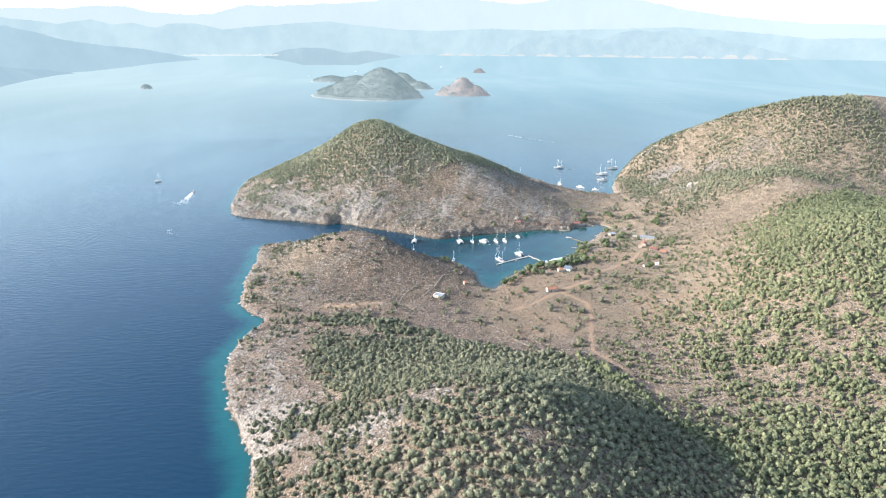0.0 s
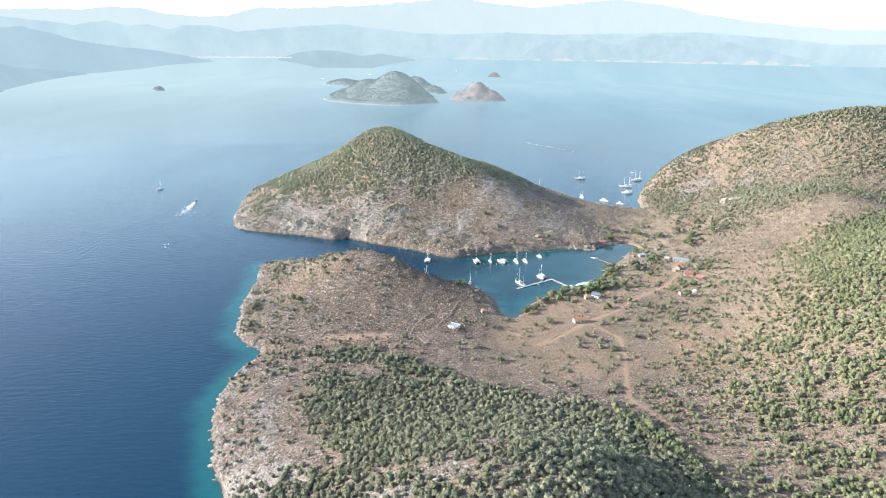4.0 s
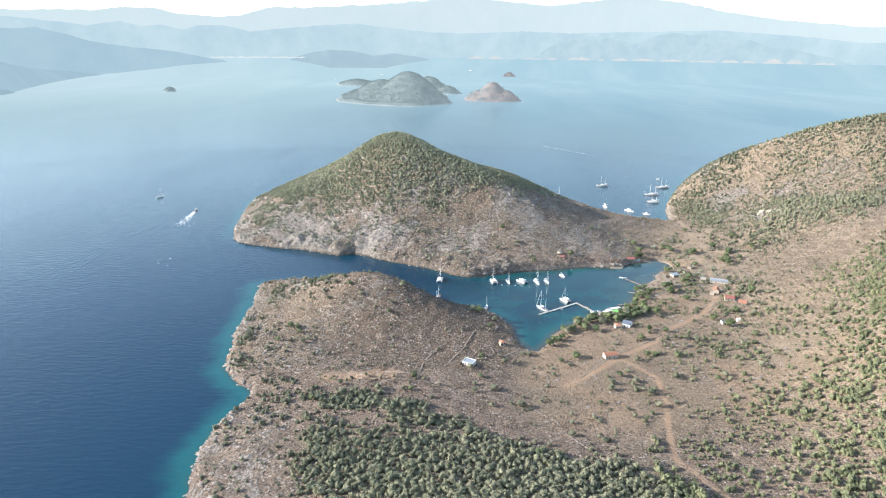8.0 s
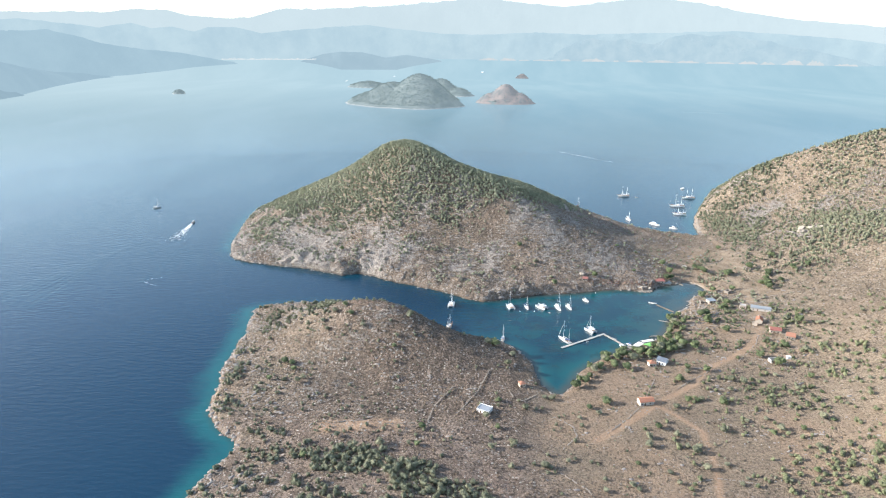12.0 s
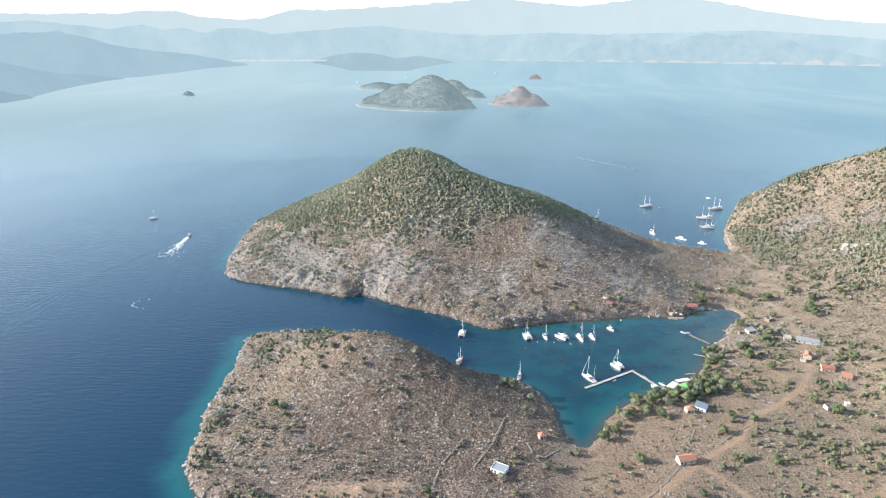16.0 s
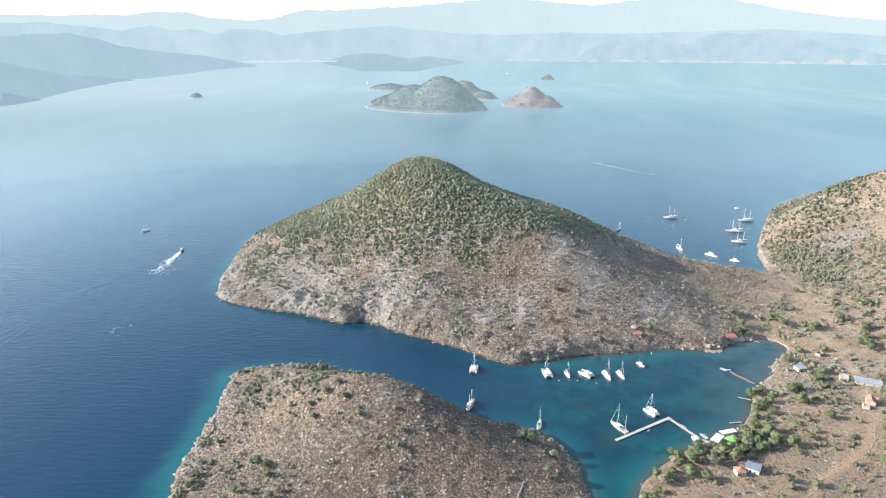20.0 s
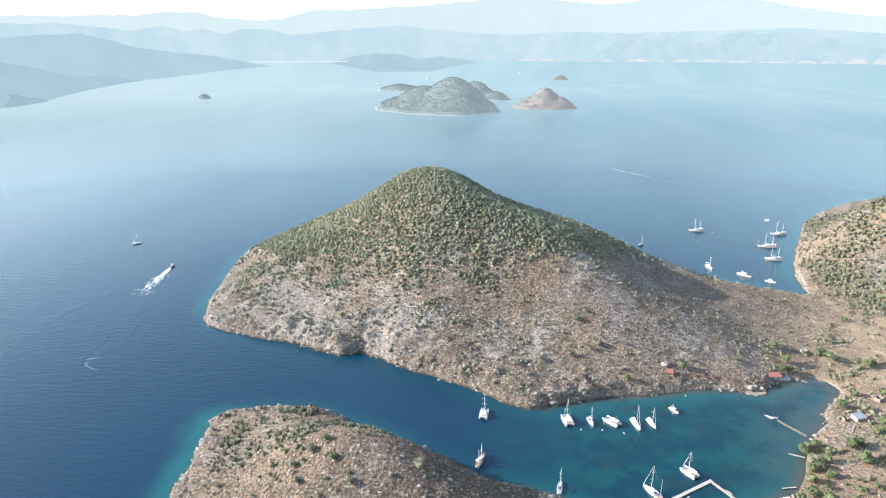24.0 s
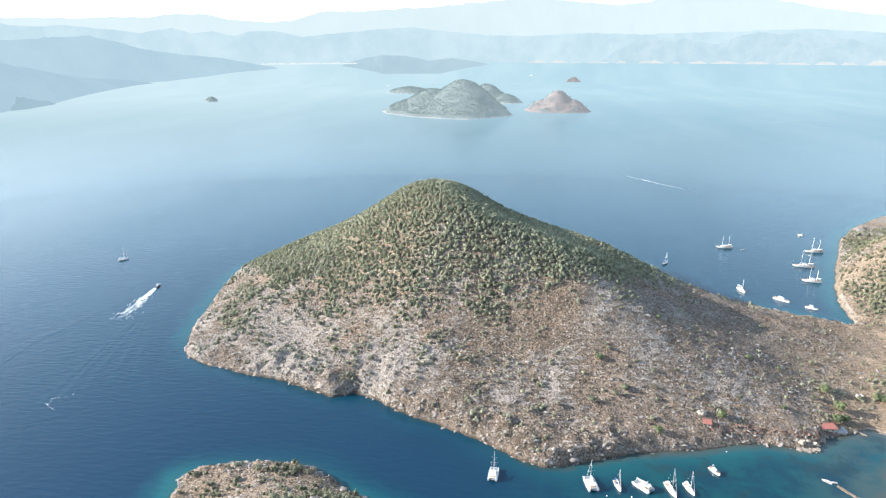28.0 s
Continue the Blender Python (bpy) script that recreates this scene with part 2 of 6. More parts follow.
def leaf_material(name, dark, light, dry=None):
    m, nt, b = mat_new(name)
    tint = attr(nt, "tint")
    geo = place_of(nt).node
    c = mix(nt, tint, dark, light)
    vary = nt.nodes.new("ShaderNodeHueSaturation")
    nt.links.new(calc(nt, "ADD", 0.80, calc(nt, "MULTIPLY", geo.outputs["Random Per Island"], 0.38)), vary.inputs["Value"])
    nt.links.new(c, vary.inputs["Color"])
    c = vary.outputs["Color"]
    if dry:
        c = mix(nt, calc(nt, "MULTIPLY", step(nt, tint, 0.80, 1.0), 0.6), c, dry)
    nt.links.new(c, b.inputs["Base Color"])
    b.inputs["Roughness"].default_value = 0.75
    b.inputs["Specular IOR Level"].default_value = 0.25
    thin, blend = nt.nodes.new("ShaderNodeBsdfTranslucent"), nt.nodes.new("ShaderNodeMixShader")
    blend.inputs[0].default_value = 0.24
    nt.links.new(c, thin.inputs["Color"])
    nt.links.new(b.outputs[0], blend.inputs[1])
    nt.links.new(thin.outputs[0], blend.inputs[2])
    nt.links.new(blend.outputs[0], nt.nodes["Material Output"].inputs["Surface"])
    return m


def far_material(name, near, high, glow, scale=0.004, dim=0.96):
    """Distant land: a plain backdrop, hazed in its colour, that gives off the pale light of the air before it."""
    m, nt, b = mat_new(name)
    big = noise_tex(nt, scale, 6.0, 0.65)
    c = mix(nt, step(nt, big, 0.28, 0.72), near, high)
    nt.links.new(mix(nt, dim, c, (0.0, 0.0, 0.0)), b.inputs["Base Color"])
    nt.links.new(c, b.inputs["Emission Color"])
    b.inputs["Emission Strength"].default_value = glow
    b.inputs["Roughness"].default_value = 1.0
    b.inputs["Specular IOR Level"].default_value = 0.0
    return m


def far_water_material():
    """The distant sea, a backdrop like the hills behind it: its paleness, growing with the air before it, is put in as
    a glow.
    """
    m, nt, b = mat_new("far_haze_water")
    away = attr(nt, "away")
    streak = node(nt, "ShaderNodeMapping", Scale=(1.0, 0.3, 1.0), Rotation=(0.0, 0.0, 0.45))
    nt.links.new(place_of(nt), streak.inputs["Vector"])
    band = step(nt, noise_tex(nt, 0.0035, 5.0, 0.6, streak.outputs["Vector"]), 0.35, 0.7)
    # same haze-paled base colour as the outer sea
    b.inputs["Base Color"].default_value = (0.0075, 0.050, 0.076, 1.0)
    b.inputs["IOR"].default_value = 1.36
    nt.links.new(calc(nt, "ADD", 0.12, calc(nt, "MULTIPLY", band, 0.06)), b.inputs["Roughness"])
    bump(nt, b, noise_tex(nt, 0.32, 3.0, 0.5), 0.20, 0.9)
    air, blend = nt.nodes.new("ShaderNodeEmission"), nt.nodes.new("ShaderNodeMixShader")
    # haze glare is painted in: paler on the sunward side
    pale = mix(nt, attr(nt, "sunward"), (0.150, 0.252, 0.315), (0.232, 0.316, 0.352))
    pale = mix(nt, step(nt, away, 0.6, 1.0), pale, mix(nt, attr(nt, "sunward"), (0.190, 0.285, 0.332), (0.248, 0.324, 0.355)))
    # slick sheen is put into the glow as pale streaks
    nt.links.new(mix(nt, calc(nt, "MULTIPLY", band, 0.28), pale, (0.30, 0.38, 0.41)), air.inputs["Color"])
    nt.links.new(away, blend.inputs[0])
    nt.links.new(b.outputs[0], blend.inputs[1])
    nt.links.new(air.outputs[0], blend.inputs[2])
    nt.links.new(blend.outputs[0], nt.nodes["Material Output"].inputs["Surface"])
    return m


M_GROUND, M_SEA = ground_material(), water_material()
M_LEAF = leaf_material("maquis_leaves", (0.125, 0.138, 0.090), (0.258, 0.263, 0.178), (0.28, 0.270, 0.185))
M_LEAF_FRESH = leaf_material("fresh_leaves", (0.122, 0.142, 0.080), (0.245, 0.258, 0.148))
# maquis leaves with air haze put into their colour, for the hill across the channel
M_LEAF_HAZED = leaf_material("hazed_grey_green_maquis", (0.176, 0.192, 0.128), (0.350, 0.363, 0.255), (0.36, 0.345, 0.245))
M_LEAF_LUSH = leaf_material("lush_leaves", (0.078, 0.106, 0.054), (0.165, 0.198, 0.100))
M_LEAF_RED = leaf_material("reddish_leaves", (0.19, 0.12, 0.10), (0.31, 0.20, 0.16))
M_DRY = leaf_material("dry_scrub_twigs", (0.115, 0.085, 0.062), (0.27, 0.21, 0.145))
M_BARK = plain("bark", (0.14, 0.10, 0.07), 0.9)
M_STONE = plain("limestone", (0.29, 0.266, 0.243), 0.9, 0, 0.45, 0.7)
M_WALLSTONE = plain("dry_stone", (0.29, 0.255, 0.215), 0.95, 0, 0.45, 1.5)
M_SAND = plain("beach_sand", (0.25, 0.215, 0.175), 0.95, 0, 0.15, 0.8)
M_WHITE = plain("white_paint", (0.80, 0.80, 0.78), 0.35, 0, 0.08, 0.6)
M_GEL = plain("white_gelcoat", (0.72, 0.73, 0.73), 0.22, 0, 0.05, 0.4)
M_DECK = plain("grey_deck", (0.48, 0.48, 0.46), 0.6, 0, 0.12, 0.9)
M_TEAK = plain("teak", (0.36, 0.25, 0.16), 0.65, 0, 0.25, 2.0)
M_VARNISH = plain("varnished_wood", (0.33, 0.15, 0.07), 0.35, 0, 0.25, 1.2)
M_GLASSY = plain("dark_glazing", (0.03, 0.035, 0.045), 0.12, 0, 0.1)
M_ALU = plain("aluminium_spar", (0.74, 0.75, 0.76), 0.35, 0.35, 0.08)
M_CANVAS = plain("white_canvas", (0.66, 0.65, 0.61), 0.8, 0, 0.1)
M_NAVY = plain("blue_canvas", (0.05, 0.10, 0.22), 0.8)
M_GREYHULL = plain("grey_rubber", (0.22, 0.24, 0.26), 0.6)
M_DARKHULL = plain("dark_hull_paint", (0.03, 0.04, 0.07), 0.3)
M_CONCRETE = plain("pale_concrete", (0.42, 0.40, 0.37), 0.9, 0, 0.2, 0.8)
M_PLASTER = plain("old_plaster", (0.46, 0.40, 0.33), 0.9, 0, 0.35, 1.0)
M_LIME = plain("old_whitewash", (0.50, 0.46, 0.41), 0.9, 0, 0.25, 0.9)
M_TILE = plain("terracotta_tiles", (0.40, 0.19, 0.12), 0.85, 0, 0.35, 2.0)
M_RED = plain("red_metal_roof", (0.32, 0.125, 0.10), 0.7, 0, 0.3, 1.5)
M_TIN = plain("corrugated_iron", (0.32, 0.35, 0.37), 0.55, 0.3, 0.25, 0.8)
M_SLATE = plain("blue_grey_roof", (0.13, 0.16, 0.20), 0.7, 0, 0.25, 1.2)
M_GREEN = plain("green_awning", (0.20, 0.52, 0.13), 0.75, 0, 0.1)
M_PLANK = plain("weathered_planks", (0.42, 0.38, 0.33), 0.9, 0, 0.3, 2.5)
M_FOAM = plain("sea_foam", (0.80, 0.84, 0.85), 0.8, 0, 0.2, 0.5)
# island colours are paled by air haze and carry some of it as glow
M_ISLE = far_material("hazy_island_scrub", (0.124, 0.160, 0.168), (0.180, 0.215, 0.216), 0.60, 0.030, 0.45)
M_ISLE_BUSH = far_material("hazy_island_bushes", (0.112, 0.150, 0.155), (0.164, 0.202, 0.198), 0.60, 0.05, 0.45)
M_ISLE_ROCK = far_material("hazy_pale_island_rock", (0.225, 0.255, 0.262), (0.30, 0.315, 0.315), 0.45, 0.03, 0.4)
M_ISLE_RED = far_material("hazy_red_island_cliff", (0.140, 0.160, 0.170), (0.245, 0.218, 0.210), 0.52, 0.03, 0.4)


# ---------------------------------------------------------------- mesh helpers
def mesh_from(name, verts, faces, mats, smooth=False):
    """A mesh of equal-sided faces from arrays."""
    verts, faces = np.asarray(verts, np.float32), np.asarray(faces, np.int32)
    me = bpy.data.meshes.new(name)
    n, k = faces.shape
    me.vertices.add(len(verts))
    me.vertices.foreach_set("co", verts.ravel())
    me.loops.add(n * k)
    me.loops.foreach_set("vertex_index", faces.ravel())
    me.polygons.add(n)
    me.polygons.foreach_set("loop_start", np.arange(0, n * k, k, dtype=np.int32))
    me.polygons.foreach_set("loop_total", np.full(n, k, np.int32))
    if smooth:
        me.polygons.foreach_set("use_smooth", np.ones(n, bool))
    for m in mats if isinstance(mats, (list, tuple)) else [mats]:
        me.materials.append(m)
    me.update(calc_edges=True)
    return me


def put_attr(me, name, values):
    me.attributes.new(name, "FLOAT", "POINT").data.foreach_set("value", np.asarray(values, np.float32).ravel())


def part(name, bm, material, parent=None, label="", smooth=False):
    me = bpy.data.meshes.new(name)
    if smooth:
        for f in bm.faces:
            f.smooth = True
    bm.to_mesh(me)
    bm.free()
    me.materials.append(material)
    ob = new(name, me)
    if parent:
        ob.parent = parent
    if label:
        ob["label"] = label
    return ob


def thing(name, m, label, category, group="", kind=""):
    ob = new(name)
    ob.matrix_world = m
    ob.empty_display_size = 0.5
    return tagged(ob, label, category, group, kind)


def box(bm, x, y, z, sx, sy, sz, taper=1.0, rot=0.0, bevel=0.0):
    """A box standing on z, narrowed at its top by taper."""
    c, s = math.cos(radians(rot)), math.sin(radians(rot))

    def ring(h, k, e):
        pts = []
        for u, v in ((-1, -1), (1, -1), (1, 1), (-1, 1)):
            for du, dv in (((0, e), (e, 0)) if u * v > 0 else ((e, 0), (0, e))) if e else ((0, 0),):
                a, b = u * (sx / 2 * k - du), v * (sy / 2 * k - dv)
                pts.append(bm.verts.new((x + a * c - b * s, y + a * s + b * c, z + h)))
        return pts

    e = min(bevel, 0.3 * sx, 0.3 * sy, 0.3 * sz)
    rows = [ring(0, 1.0, e), ring(sz, taper, e)] if not e else [ring(0, 1.0, e), ring(sz - e, taper, e), ring(sz, taper - 2 * e / max(sx, sy), e)]
    for p, q in zip(rows, rows[1:]):
        for i in range(len(p)):
            j = (i + 1) % len(p)
            bm.faces.new((p[i], p[j], q[j], q[i]))
    bm.faces.new(rows[0][::-1])
    bm.faces.new(rows[-1])


def rod(bm, a, b, r0, r1=None, sides=6):
    """A tapered round bar from a to b."""
    a, b = Vector(a), Vector(b)
    r1 = r0 if r1 is None else r1
    q = (b - a).to_track_quat("Z", "Y")
    rings = []
    for c, r in ((a, r0), (b, r1)):
        rings.append([bm.verts.new(c + q @ Vector((r * math.cos(i * math.tau / sides), r * math.sin(i * math.tau / sides), 0))) for i in range(sides)])
    for i in range(sides):
        bm.faces.new((rings[0][i], rings[0][(i + 1) % sides], rings[1][(i + 1) % sides], rings[1][i]))
    bm.faces.new(rings[0][::-1])
    bm.faces.new(rings[1])


def loft(bm, sections, cap=True):
    """Skin over rows of points that all have the same count."""
    rows = [[bm.verts.new(p) for p in s] for s in sections]
    for a, b in zip(rows, rows[1:]):
        for i in range(len(a) - 1):
            bm.faces.new((a[i], a[i + 1], b[i + 1], b[i]))
    if cap:
        bm.faces.new(rows[0])
        bm.faces.new(rows[-1][::-1])
    bmesh.ops.recalc_face_normals(bm, faces=bm.faces[:])


# ---------------------------------------------------------------- the lie of the land
def hash2(ix, iy, seed):
    h = (ix.astype(np.int64) * 374761393 + iy.astype(np.int64) * 668265263 + seed * 974711) & 0x7FFFFFFF
    h = ((h ^ (h >> 13)) * 1274126177) & 0x7FFFFFFF
    return ((h ^ (h >> 16)) & 0xFFFF) / 65535.0


def vnoise(x, y, scale, seed=0, octaves=4, gain=0.5):
    """Smooth noise between -1 and 1."""
    x, y = np.asarray(x, float) / scale, np.asarray(y, float) / scale
    total, amp, norm = np.zeros_like(x), 1.0, 0.0
    for o in range(octaves):
        ix, iy = np.floor(x), np.floor(y)
        fx, fy = x - ix, y - iy
        fx, fy = fx * fx * (3 - 2 * fx), fy * fy * (3 - 2 * fy)
        s = seed + o * 17
        a = hash2(ix, iy, s) * (1 - fx) + hash2(ix + 1, iy, s) * fx
        b = hash2(ix, iy + 1, s) * (1 - fx) + hash2(ix + 1, iy + 1, s) * fx
        total, norm = total + amp * (2 * (a * (1 - fy) + b * fy) - 1), norm + amp
        amp, x, y = amp * gain, x * 2.03 + 7.1, y * 2.03 + 3.7
    return total / norm


def ramp(v, lo, hi):
    t = np.clip((np.asarray(v, float) - lo) / (hi - lo), 0, 1)
    return t * t * (3 - 2 * t)


# open-sea coast, northwards, and the headland
WEST_SHORE = [(-150, -900), (-110, -400), (-75, -100), (-72, 60), (-84, 160), (-95, 225), (-102, 260), (-108, 280), (-118, 295), (-127, 312), (-137, 328), (-147, 352), (-155, 370), (-159, 390), (-158, 414), (-153, 432), (-150, 449), (-155, 457), (-168, 468), (-180, 481), (-185, 500), (-190, 520), (-196, 550), (-198, 575), (-200, 596), (-204, 617), (-210, 636), (-203, 645), (-185, 652), (-160, 656), (-138, 654), (-116, 640), (-87, 628), (-60, 615), (-35, 602), (-12, 597), (8, 593)]
# the sheltered cove and its far bank
COVE_SHORE = [(19, 582), (27, 568), (30, 552), (33, 535), (40, 524), (47, 524), (55, 536), (61, 553), (71, 565), (81, 575), (93, 586), (106, 595), (117, 602), (134, 614), (143, 627), (150, 643), (158, 657), (166, 668), (179, 682), (181, 693), (194, 708), (206, 722), (204, 734), (192, 742), (184, 736), (164, 728), (152, 716), (140, 714), (122, 716), (105, 712), (86, 705), (64, 700), (42, 694), (20, 685), (3, 677), (-10, 676), (-26, 682), (-42, 692), (-58, 699)]
# the hill by the channel, round to the outer bay
ISLE_SHORE = [(-72, 707), (-90, 711), (-105, 718), (-122, 730), (-138, 734), (-152, 728), (-166, 733), (-181, 737), (-200, 744), (-221, 748), (-249, 754), (-270, 759), (-283, 767), (-291, 782), (-301, 810), (-308, 840), (-315, 868), (-321, 900), (-327, 935), (-324, 970), (-298, 1015), (-255, 1058), (-200, 1100), (-120, 1102), (-40, 1075), (30, 1030), (90, 985), (150, 945), (200, 918), (235, 903), (250, 897)]
# the eastern hill and the land behind
EAST_SHORE = [(259, 902), (261, 919), (267, 953), (280, 990), (290, 1012), (312, 1060), (332, 1100), (355, 1150), (400, 1215), (480, 1290), (600, 1350), (800, 1390), (1050, 1370), (1350, 1250), (1600, 1000), (1700, 500), (1700, -900)]
# hills: middle, height, two spreads, turn
HILLS = [
    (32, 251, 51.7, 62, 54, -0.00),
    (-77, 329, 10.1, 68, 84, 0.07),
    (589, 339, 127.5, 156, 192, -0.30),
    (360, 529, 40.6, 59, 144, -0.52),
    (-85, 585, 38.6, 49, 27, -0.20),
    (-111.9, 966.4, 68.0, 50.8, 124.5, 0.07),
    (-206, 936.4, 40.6, 71.4, 76.5, -0.13),
    (11.5, 949.1, 44.5, 113.7, 56.5, -1.15),
    (-29, 840, 53.4, 83.6, 43.9, -0.50),
    (132.9, 881.3, 2.1, 62.4, 50.2, -0.41),
    (675, 994, 137.5, 141, 101, 0.14),
    (410, 989, 61.6, 116, 37, -0.28),
    (432, 797, 36.8, 81, 64, -0.51),
    (532, 922, 26.4, 85, 43, -0.27),
    (107.6, 903.9, 9.7, 81.3, 17.0, -0.50),
    (145, 818, 7.5, 48, 42, 0.0),
]

COAST = np.array(WEST_SHORE + COVE_SHORE + ISLE_SHORE + EAST_SHORE, float)


def shore_dist(x, y):
    """Metres from the waterline: positive on land, negative at sea."""
    x, y = np.asarray(x, float), np.asarray(y, float)
    d, inside = np.full(x.shape, 1e18), np.zeros(x.shape, bool)
    for (ax, ay), (bx, by) in zip(COAST, np.roll(COAST, -1, 0)):
        ex, ey = bx - ax, by - ay
        t = np.clip(((x - ax) * ex + (y - ay) * ey) / (ex * ex + ey * ey), 0, 1)
        d = np.minimum(d, (x - ax - t * ex) ** 2 + (y - ay - t * ey) ** 2)
        if ay != by:
            inside ^= ((ay > y) != (by > y)) & (x < ex * (y - ay) / (by - ay) + ax)
    d = np.where(inside, 1, -1) * np.sqrt(d)
    soft = ramp(x, 20, 60) * ramp(y, 480, 520) * (1 - ramp(y, 700, 760))
    return d + (1 - 0.7 * soft) * (1.5 * vnoise(x, y, 16, 3, 2) + 2.2 * (0.35 - np.abs(vnoise(x, y, 11, 13, 2))) + 1.2 * vnoise(x, y, 4.5, 9, 2))


def hill_height(x, y):
    z = np.zeros_like(x)
    for cx, cy, a, sx, sy, r in HILLS:
        c, s = math.cos(r), math.sin(r)
        u, v = (x - cx) * c + (y - cy) * s, -(x - cx) * s + (y - cy) * c
        z += a * np.exp(-(u / sx) ** 2 / 2 - (v / sy) ** 2 / 2)
    return z


def flatness(x, y):
    """1 on the plain round the cove, 0 on the hills and cliffs."""
    return ramp(x, 5, 45) * ramp(y, 395, 440) * (1 - ramp(y, 770, 850)) * (1 - ramp(x, 235, 330)) * (1 - ramp(y, 668, 700) * (1 - ramp(x + 0.5 * (y - 720), 150, 215)))


def land(x, y, d=None):
    """Height of the ground."""
    x, y = np.asarray(x, float), np.asarray(y, float)
    d = shore_dist(x, y) if d is None else d
    p = np.maximum(d, 0)
    flat = flatness(x, y)
    z = (2.6 - 1.7 * flat) * (1 - np.exp(-p / 2.2)) + (2.4 + flat) * (1 - np.exp(-p / 40)) + hill_height(x, y) * (1 - np.exp(-p / 22))
    rough = (1 - 0.85 * flat) * (1 - np.exp(-p / 12))
    z += rough * (1.5 * vnoise(x, y, 46, 21, 4) + 0.9 * np.abs(vnoise(x, y, 15, 33, 3)) + 0.6 * vnoise(x, y, 6, 41, 2))
    z += 0.25 * flat * vnoise(x, y, 18, 5, 3)
    bluff = ramp(y, 655, 670) * (1 - ramp(y, 790, 830)) * (1 - ramp(x, 20, 75)) * ramp(x, -275, -190)           # rocky bluffs along the channel
    z += bluff * np.exp(-p / 45) * (1 - np.exp(-p / 3.5)) * (3.0 + 7.0 * np.abs(vnoise(x, y, 16, 61, 3)))
    crag = np.exp(-p / 16) * (1 - np.exp(-p / 1.5)) * (1 - flat)                         # broken ledges above the waterline
    z += crag * (2.4 * np.abs(vnoise(x, y, 9, 71, 2)) + 1.5 * vnoise(x, y, 3.8, 75, 2))
    return np.where(d > 0, z, np.maximum(d * 0.5, -9.0))


def ground(x, y):
    return float(land(np.array([x]), np.array([y]))[0])


def along(points, x, y):
    """Distance from a line through points."""
    d = np.full(np.shape(x), 1e18)
    for (ax, ay), (bx, by) in zip(points, points[1:]):
        ex, ey = bx - ax, by - ay
        t = np.clip(((x - ax) * ex + (y - ay) * ey) / (ex * ex + ey * ey), 0, 1)
        d = np.minimum(d, (x - ax - t * ex) ** 2 + (y - ay - t * ey) ** 2)
    return np.sqrt(d)


TRACKS = [[(60, 470), (69, 478), (85, 492), (106, 513), (136, 536), (156, 562), (178, 578), (200, 599), (214, 622), (228, 655), (236, 700), (240, 760), (252, 800), (262, 880)],
          [(104, 511), (114, 498), (124, 482), (121, 452), (113, 418), (108, 394), (122, 365), (128, 340), (140, 318)],
          [(-60, 472), (-80, 468), (-100, 466)]]


